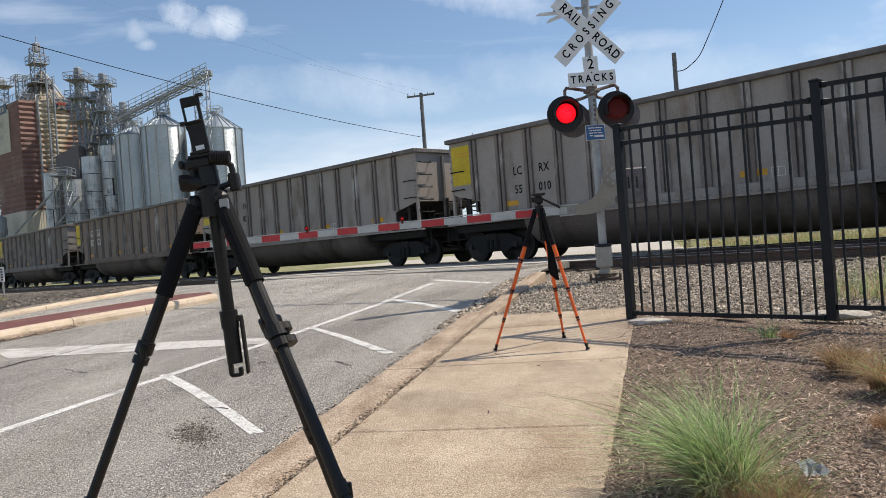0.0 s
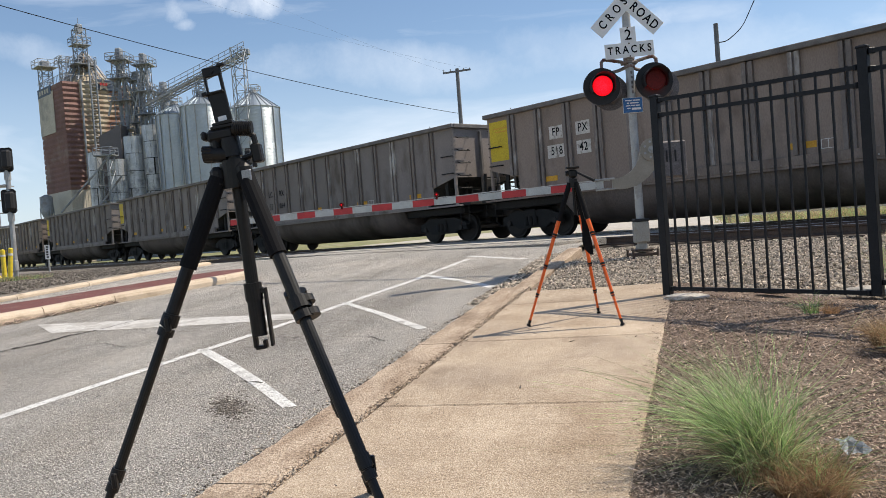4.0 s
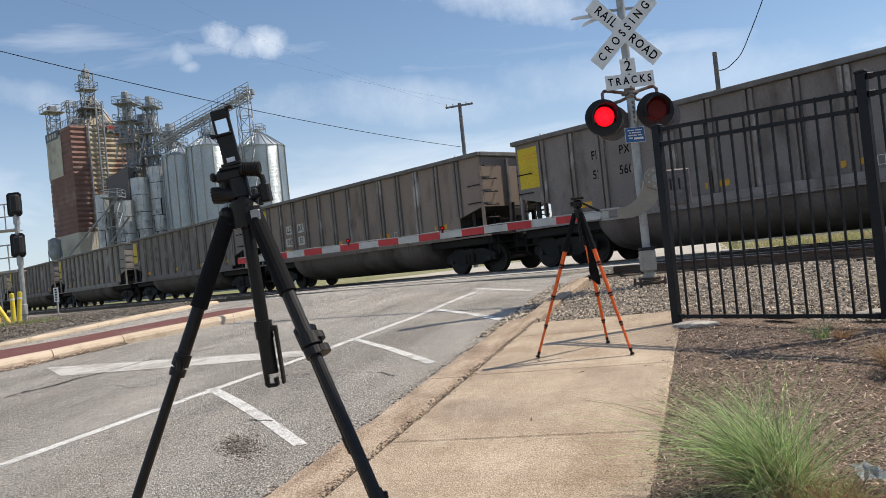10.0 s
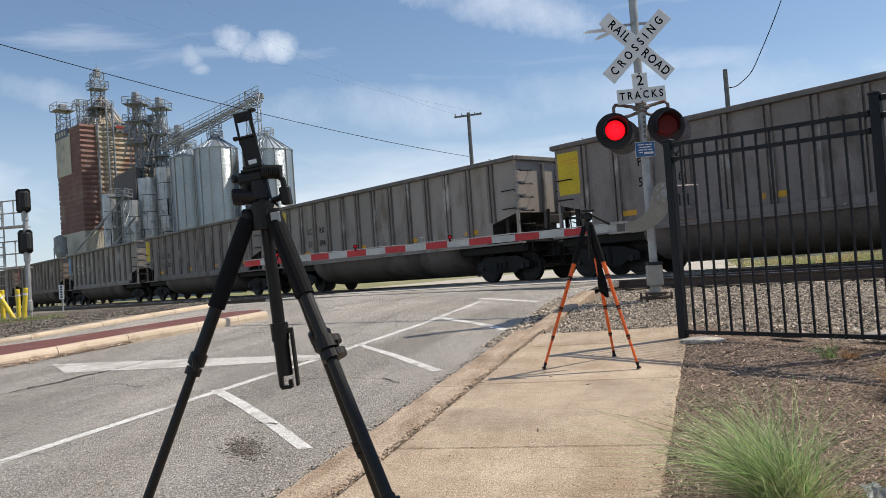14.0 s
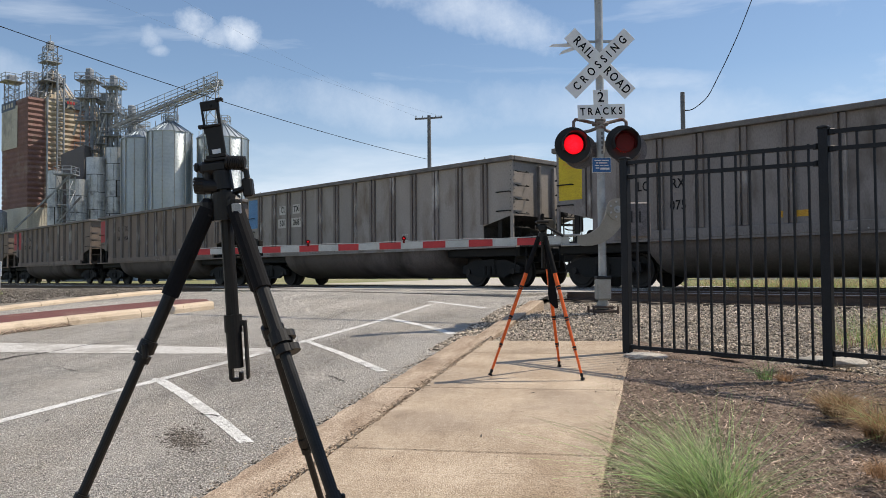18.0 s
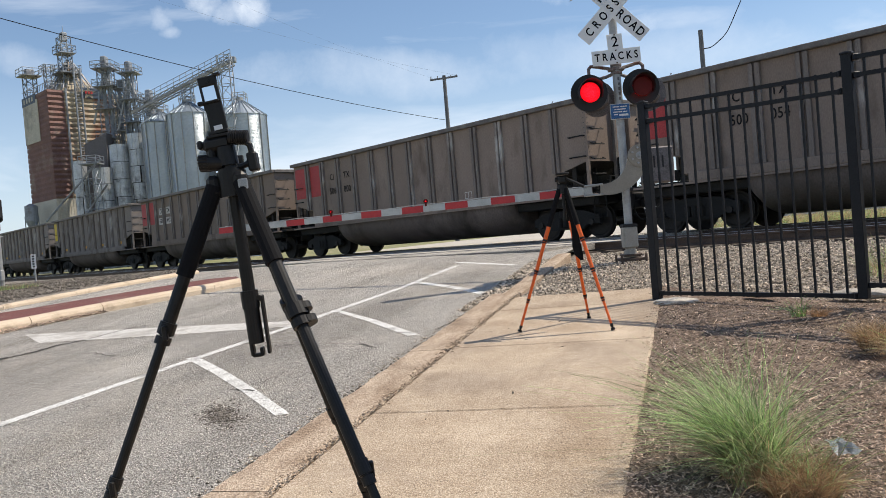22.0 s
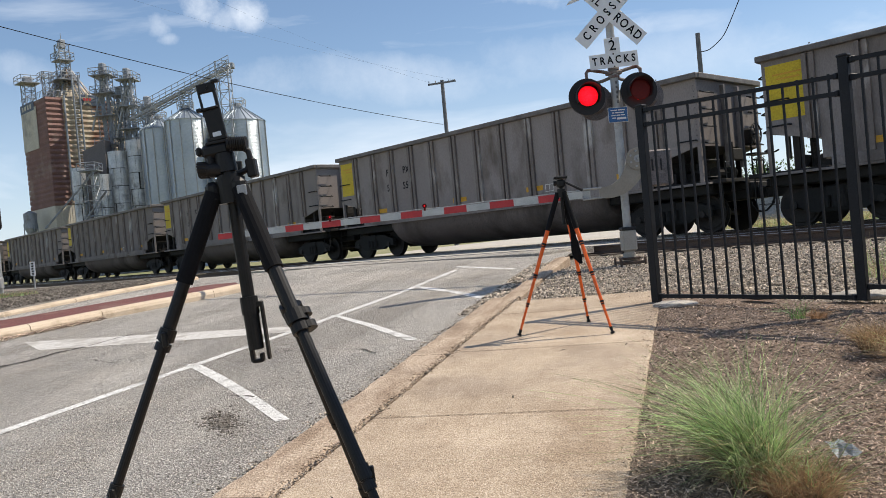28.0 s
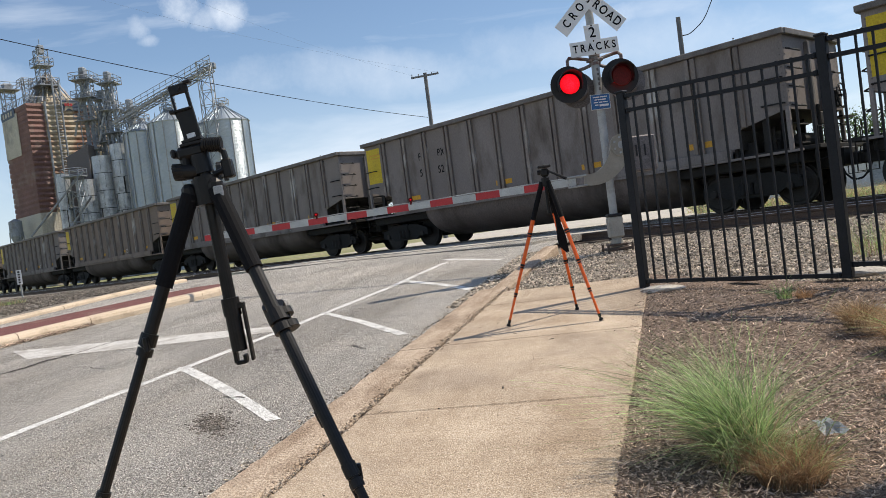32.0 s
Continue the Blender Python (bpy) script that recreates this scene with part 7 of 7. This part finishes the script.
def translucent(mt, share):
    """Lets light through thin leaves and blades."""
    nodes, links = mt.node_tree.nodes, mt.node_tree.links
    shader, out = nodes["Principled BSDF"], nodes["Material Output"]
    thin, mix = nodes.new("ShaderNodeBsdfTranslucent"), nodes.new("ShaderNodeMixShader")
    links.new(shader.inputs["Base Color"].links[0].from_socket, thin.inputs["Color"])
    mix.inputs["Fac"].default_value = share
    links.new(shader.outputs[0], mix.inputs[1])
    links.new(thin.outputs[0], mix.inputs[2])
    links.new(mix.outputs[0], out.inputs["Surface"])


for mt, amount in ((silo_concrete, 0.22), (ballast_stone, 0.75), (dirt_dark, 0.5), (dark_gravel, 0.5), (chip_wood, 0.85), (grass_green, 0.75), (grass_pale, 0.5), (grass_seed, 0.6), (grass_dry, 0.6), (grass_red, 0.5), (leaf_green, 0.4)):
    island_shades(mt, amount)
for mt in (grass_green, grass_pale, grass_dry, grass_red, leaf_green):
    translucent(mt, 0.42)
rng = random.Random(5)
spots = []
while len(spots) < 54000:
    s, nn = rng.uniform(-11, 7), rng.uniform(3.2, 12.6)
    x, y = tr(s, nn)
    q, r = RQ.dot(Vector((x, y))), RD.dot(Vector((x, y)))
    if q < -2.02 or r < 8.72 and (Vector((x, y)) - Vector(POSTS[0])).dot(Vector((1.32, 1.284))) < 0.1:
        continue
    if rng.random() > 9 / (nn * nn) * 6:
        continue
    spots.append((x, y, min(height(x, y) + 0.09, 0.80) + 0.005 + 0.025 * noise.noise((x * 1.3, y * 1.3, 0)) + rng.uniform(-0.01, 0.02)))
scatter("ballast_stones", spots, ballast_stone, 0.0160, 0.8, "loose grey crushed stone", "gravel", 11)
spots = []
for _ in range(6000):
    s, nn = rng.uniform(-20, 14), NEAR_TRACK + rng.uniform(-2.6, -0.9)
    x, y = tr(s, nn)
    if -22.5 < s < -7.6:
        continue
    spots.append((x, y, RAIL - 0.205 - max(0, NEAR_TRACK - 1.45 - nn) * 0.11 + rng.uniform(-0.01, 0.02)))
scatter("ballast_stones", spots, ballast_stone, 0.030, 0.75, "loose grey crushed stone", "gravel", 12)
def bed_spots(count, near, rise, far=8.6, wide=3.8):
    """Places spread over the mulch bed, thicker towards the pavement's near end."""
    out = []
    while len(out) < count:
        q, r = rng.uniform(-0.5, wide), rng.uniform(1.6, far)
        x, y = qr(q, r)
        if (Vector((x, y)) - Vector(POSTS[0])).dot(Vector((1.32, 1.284))) > 0.25 or rng.random() > near / r:
            continue
        out.append((x, y, height(x, y) + 0.125 + 0.035 * noise.noise((x * 1.3, y * 1.3, 0)) + rng.uniform(-0.002, rise)))
    return out


scatter("mulch_chips", bed_spots(46000, 2.2, 0.018), chip_wood, 0.0080, 0.3, "shredded bark chips", "mulch", 13, True)
scatter("mulch_chips", bed_spots(7000, 3.2, 0.024), chip_wood, 0.0125, 0.28, "larger flakes of bark", "mulch", 33, True)
scatter("mulch_chips", bed_spots(34000, 3.2, 0.02, 4.8, 1.9), chip_wood, 0.0062, 0.3, "fine shreds of bark", "mulch", 35, True)
scatter("mulch_twigs", bed_spots(6000, 2.4, 0.03), bark, 0.010, 0.25, "dark twigs and needles on the mulch", "mulch", 34, True)
# bark washed onto the edge of the slabs
rng = random.Random(41)
spots = []
for _ in range(420):
    x, y = qr(-0.5 - abs(rng.gauss(0, 0.05)), rng.uniform(1.6, 8.5))
    spots.append((x, y, height(x, y) + 0.142))
scatter("mulch_chips", spots, chip_wood, 0.007, 0.3, "stray bark chips on the pavement's edge", "debris", 42, True)
rng = random.Random(8)
spots = [(x, y, height(x, y) + 0.09) for x, y in ((rng.uniform(-16, -7.4), rng.uniform(15, 23)) for _ in range(9000)) if (y - 14.4) > (x + 9.5) * 1.9 + 0.4 and TN.dot(Vector((x, y))) < 12.4]
scatter("ballast_stones", spots, dark_gravel, 0.032, 0.7, "loose grey crushed stone", "gravel", 14)


rng = random.Random(18)
spots, edge = [], []
for _ in range(1800):
    x, y = qr(rng.gauss(-2.075, 0.016), rng.uniform(0.5, 9.0))
    spots.append((x, y, height(x, y) + 0.139))
for _ in range(7000):
    q, r = -2.445 - abs(rng.gauss(0, 0.085)), rng.uniform(0.5, 13.5)
    x, y = qr(q, r)
    edge.append((x, y, height(x, y) + 0.002))
grit = []
for _ in range(3600):
    q, r = -2.45 - abs(rng.gauss(0, 0.13)), rng.uniform(0.5, 13.5)
    x, y = qr(q, r)
    grit.append((x, y, height(x, y) + 0.003))
patch = []
for _ in range(900):
    u, v = rng.gauss(0, 0.15), rng.gauss(0, 0.055)
    x, y = -1.84 + u * 0.5 + v, 5.79 - u + v * 0.5
    patch.append((x, y, height(x, y) + 0.001))
scatter("edge_grit", grit, ballast_stone, 0.010, 0.6, "pale grit along the edge of the asphalt", "debris", 24)
scatter("loose_patch", patch, dark_gravel, 0.010, 0.4, "dark patch of loose broken asphalt", "debris", 25)
crumbs = []
for _ in range(1500):
    x, y = qr(-2.08 + rng.gauss(0, 0.028), 0.5 + 8.0 * rng.random() ** 1.5)
    crumbs.append((x, y, height(x, y) + 0.142))
scatter("joint_crumbs", crumbs, kerb_concrete, 0.011, 0.45, "pale crumbs of concrete along the eroded joint", "debris", 44)
scatter("joint_dirt", spots, ballast_bed, 0.006, 0.5, "dark dirt in the joint beside the kerb", "debris", 15)
scatter("edge_crumbs", edge, dirt_dark, 0.013, 0.4, "dark crumbs along the edge of the asphalt", "debris", 17)
spots = []
for _ in range(1500):
    r = rng.uniform(8.75, 13.5)
    x, y = qr(rng.uniform(-2.75, -2.30), r)
    spots.append((x, y, height(x, y) + 0.012))
scatter("kerb_rubble", spots, ballast_stone, 0.022, 0.6, "loose rubble between the asphalt and the kerb", "debris", 16)
rng = random.Random(27)
spots = []
for _ in range(1500):
    a, b = ISLAND[0][0], ISLAND[2][0]
    k = rng.random() ** 0.8
    p = Vector(a).lerp(Vector(b), k) + Vector((0.72, -0.70)) * abs(rng.gauss(0.05, 0.16 * (1.05 - k)))
    spots.append((p.x, p.y, height(p.x, p.y) + 0.012 + rng.random() * 0.02))
scatter("dead_leaves", spots, chip_wood, 0.024, 0.3, "brown dead leaves drifted against the island's kerb", "debris", 23, True)
rng = random.Random(31)
spots = []
for _ in range(46):
    x, y = qr(rng.uniform(-2.1, -0.55), rng.uniform(2.0, 8.5))
    spots.append((x, y, height(x, y) + 0.143))
scatter("leaf_scraps", spots, dirt_dark, 0.010, 0.25, "dark scraps of leaf and twig on the pavement", "debris", 19, True)


# ---------------------------------------------------------------- beyond the rails
def tree(x, y, h, w, seed, drop=0.0, label="leafy green broadleaf tree far behind the train"):
    rng = random.Random(seed)
    t = thing("tree", pose(x, y, 0.8 + drop), label, "tree", "" if drop else "trees beyond the rails")
    bm = fresh()
    rod(bm, (0, 0, 0), (0.1, 0, h * 0.45), 0.16, 0.09, sides=8)
    for k in range(6):
        a = k * 1.05
        rod(bm, (0.05, 0, h * (0.3 + 0.03 * k)), (math.cos(a) * w * 0.35, math.sin(a) * w * 0.35, h * (0.6 + 0.05 * k)), 0.06, 0.02, sides=5)
    part("trunk", bm, bark, t)
    vs, fs = [], []
    clumps = [(rng.gauss(0, w * 0.24), rng.gauss(0, w * 0.24), h * rng.uniform(0.38, 0.95), w * rng.uniform(0.10, 0.22)) for _ in range(34)]
    for cx, cy, cz, cr in clumps:
        for _ in range(70):
            d = Vector((rng.gauss(0, 1), rng.gauss(0, 1), rng.gauss(0, 0.8))).normalized() * cr * rng.uniform(0.5, 1.1)
            c = Vector((cx, cy, cz)) + d
            e = Euler((rng.uniform(0, 6), rng.uniform(0, 6), rng.uniform(0, 6))).to_matrix()
            s = rng.uniform(0.07, 0.15)
            k = len(vs)
            vs += [tuple(c + e @ Vector(p) * s) for p in ((-1, 0, 0), (0, -0.5, 0.1), (1, 0, 0), (0, 0.5, 0.1))]
            fs.append((k, k + 1, k + 2, k + 3))
    me = bpy.data.meshes.new("crown")
    me.from_pydata(vs, [], fs)
    me.materials.append(leaf_green)
    crown = new("crown", me)
    crown.parent = t


for k, (b, d, h, w) in enumerate(((21, 78, 5.2, 5), (24.5, 66, 4.6, 4.5), (27, 74, 6.0, 6), (30.5, 62, 5.2, 5.5), (33, 70, 6.2, 6), (17, 90, 5.0, 6), (36, 66, 5.5, 5), (-34, 150, 7, 8), (-4, 140, 6.5, 9), (5, 150, 6.8, 9), (11, 120, 6, 8))):
    tree(math.sin(radians(b)) * d, math.cos(radians(b)) * d, h, w, 40 + k)
for x, y, w, d, h, turn in ((27.0, 58.0, 14, 8, 3.4, -20), (42.0, 66.0, 10, 8, 3.0, -20)):
    barn = thing("warehouse", pose(x, y, 0.8, 0, 0, turn), "low white sheet metal warehouse beyond the rails", "building")
    bm = fresh()
    extrude_profile(bm, [(-w / 2, 0), (w / 2, 0), (w / 2, h - 0.6), (0, h), (-w / 2, h - 0.6)], -d / 2, d / 2)
    part("wall", bm, white_sheet, barn)
    bm = fresh()
    for s in (-1, 1):
        bar(bm, (0, 0, h + 0.06), (s * (w / 2 + 0.2), 0, h - 0.58), d + 0.4, 0.08)
    part("roof", bm, galvanised, barn)
    for k in range(3):
        bm = fresh()
        box(bm, (-w * 0.3 + k * w * 0.3, -d / 2 - 0.03, 1.2), (1.8, 0.06, 2.2), bevel=0.01)
        part("door", bm, frame_steel, barn)


# ---------------------------------------------------------------- what moves
def motions():
    for car, k in TRAIN:
        rows = []
        for t in [i * 2.0 for i in range(17)]:
            s = -9.96 + travel(t) - 16.18 * k
            rows.append((t, pose(*tr(s, FAR_TRACK), RAIL, 0, 0, TRACK_TURN)))
        walk(car, rows)
    for n, (disc, at) in enumerate(LAMPS):
        # side 0 faces the road while the lamp is lit; the left one leads
        rows, turn, t = [(0.0, 180 * n)], 180 * n, 0.0
        k = 0
        while True:
            t = 0.45 + 0.4975 * k
            if t > 31.9:
                break
            for j in range(4):
                rows.append((t - 0.075 + j / 30, turn + 60 * j))
            turn += 180
            k += 1
        rows.append((32.0, turn))
        walk(disc, [(a, pose(*at, 0, 0, b)) for a, b in rows])


motions()
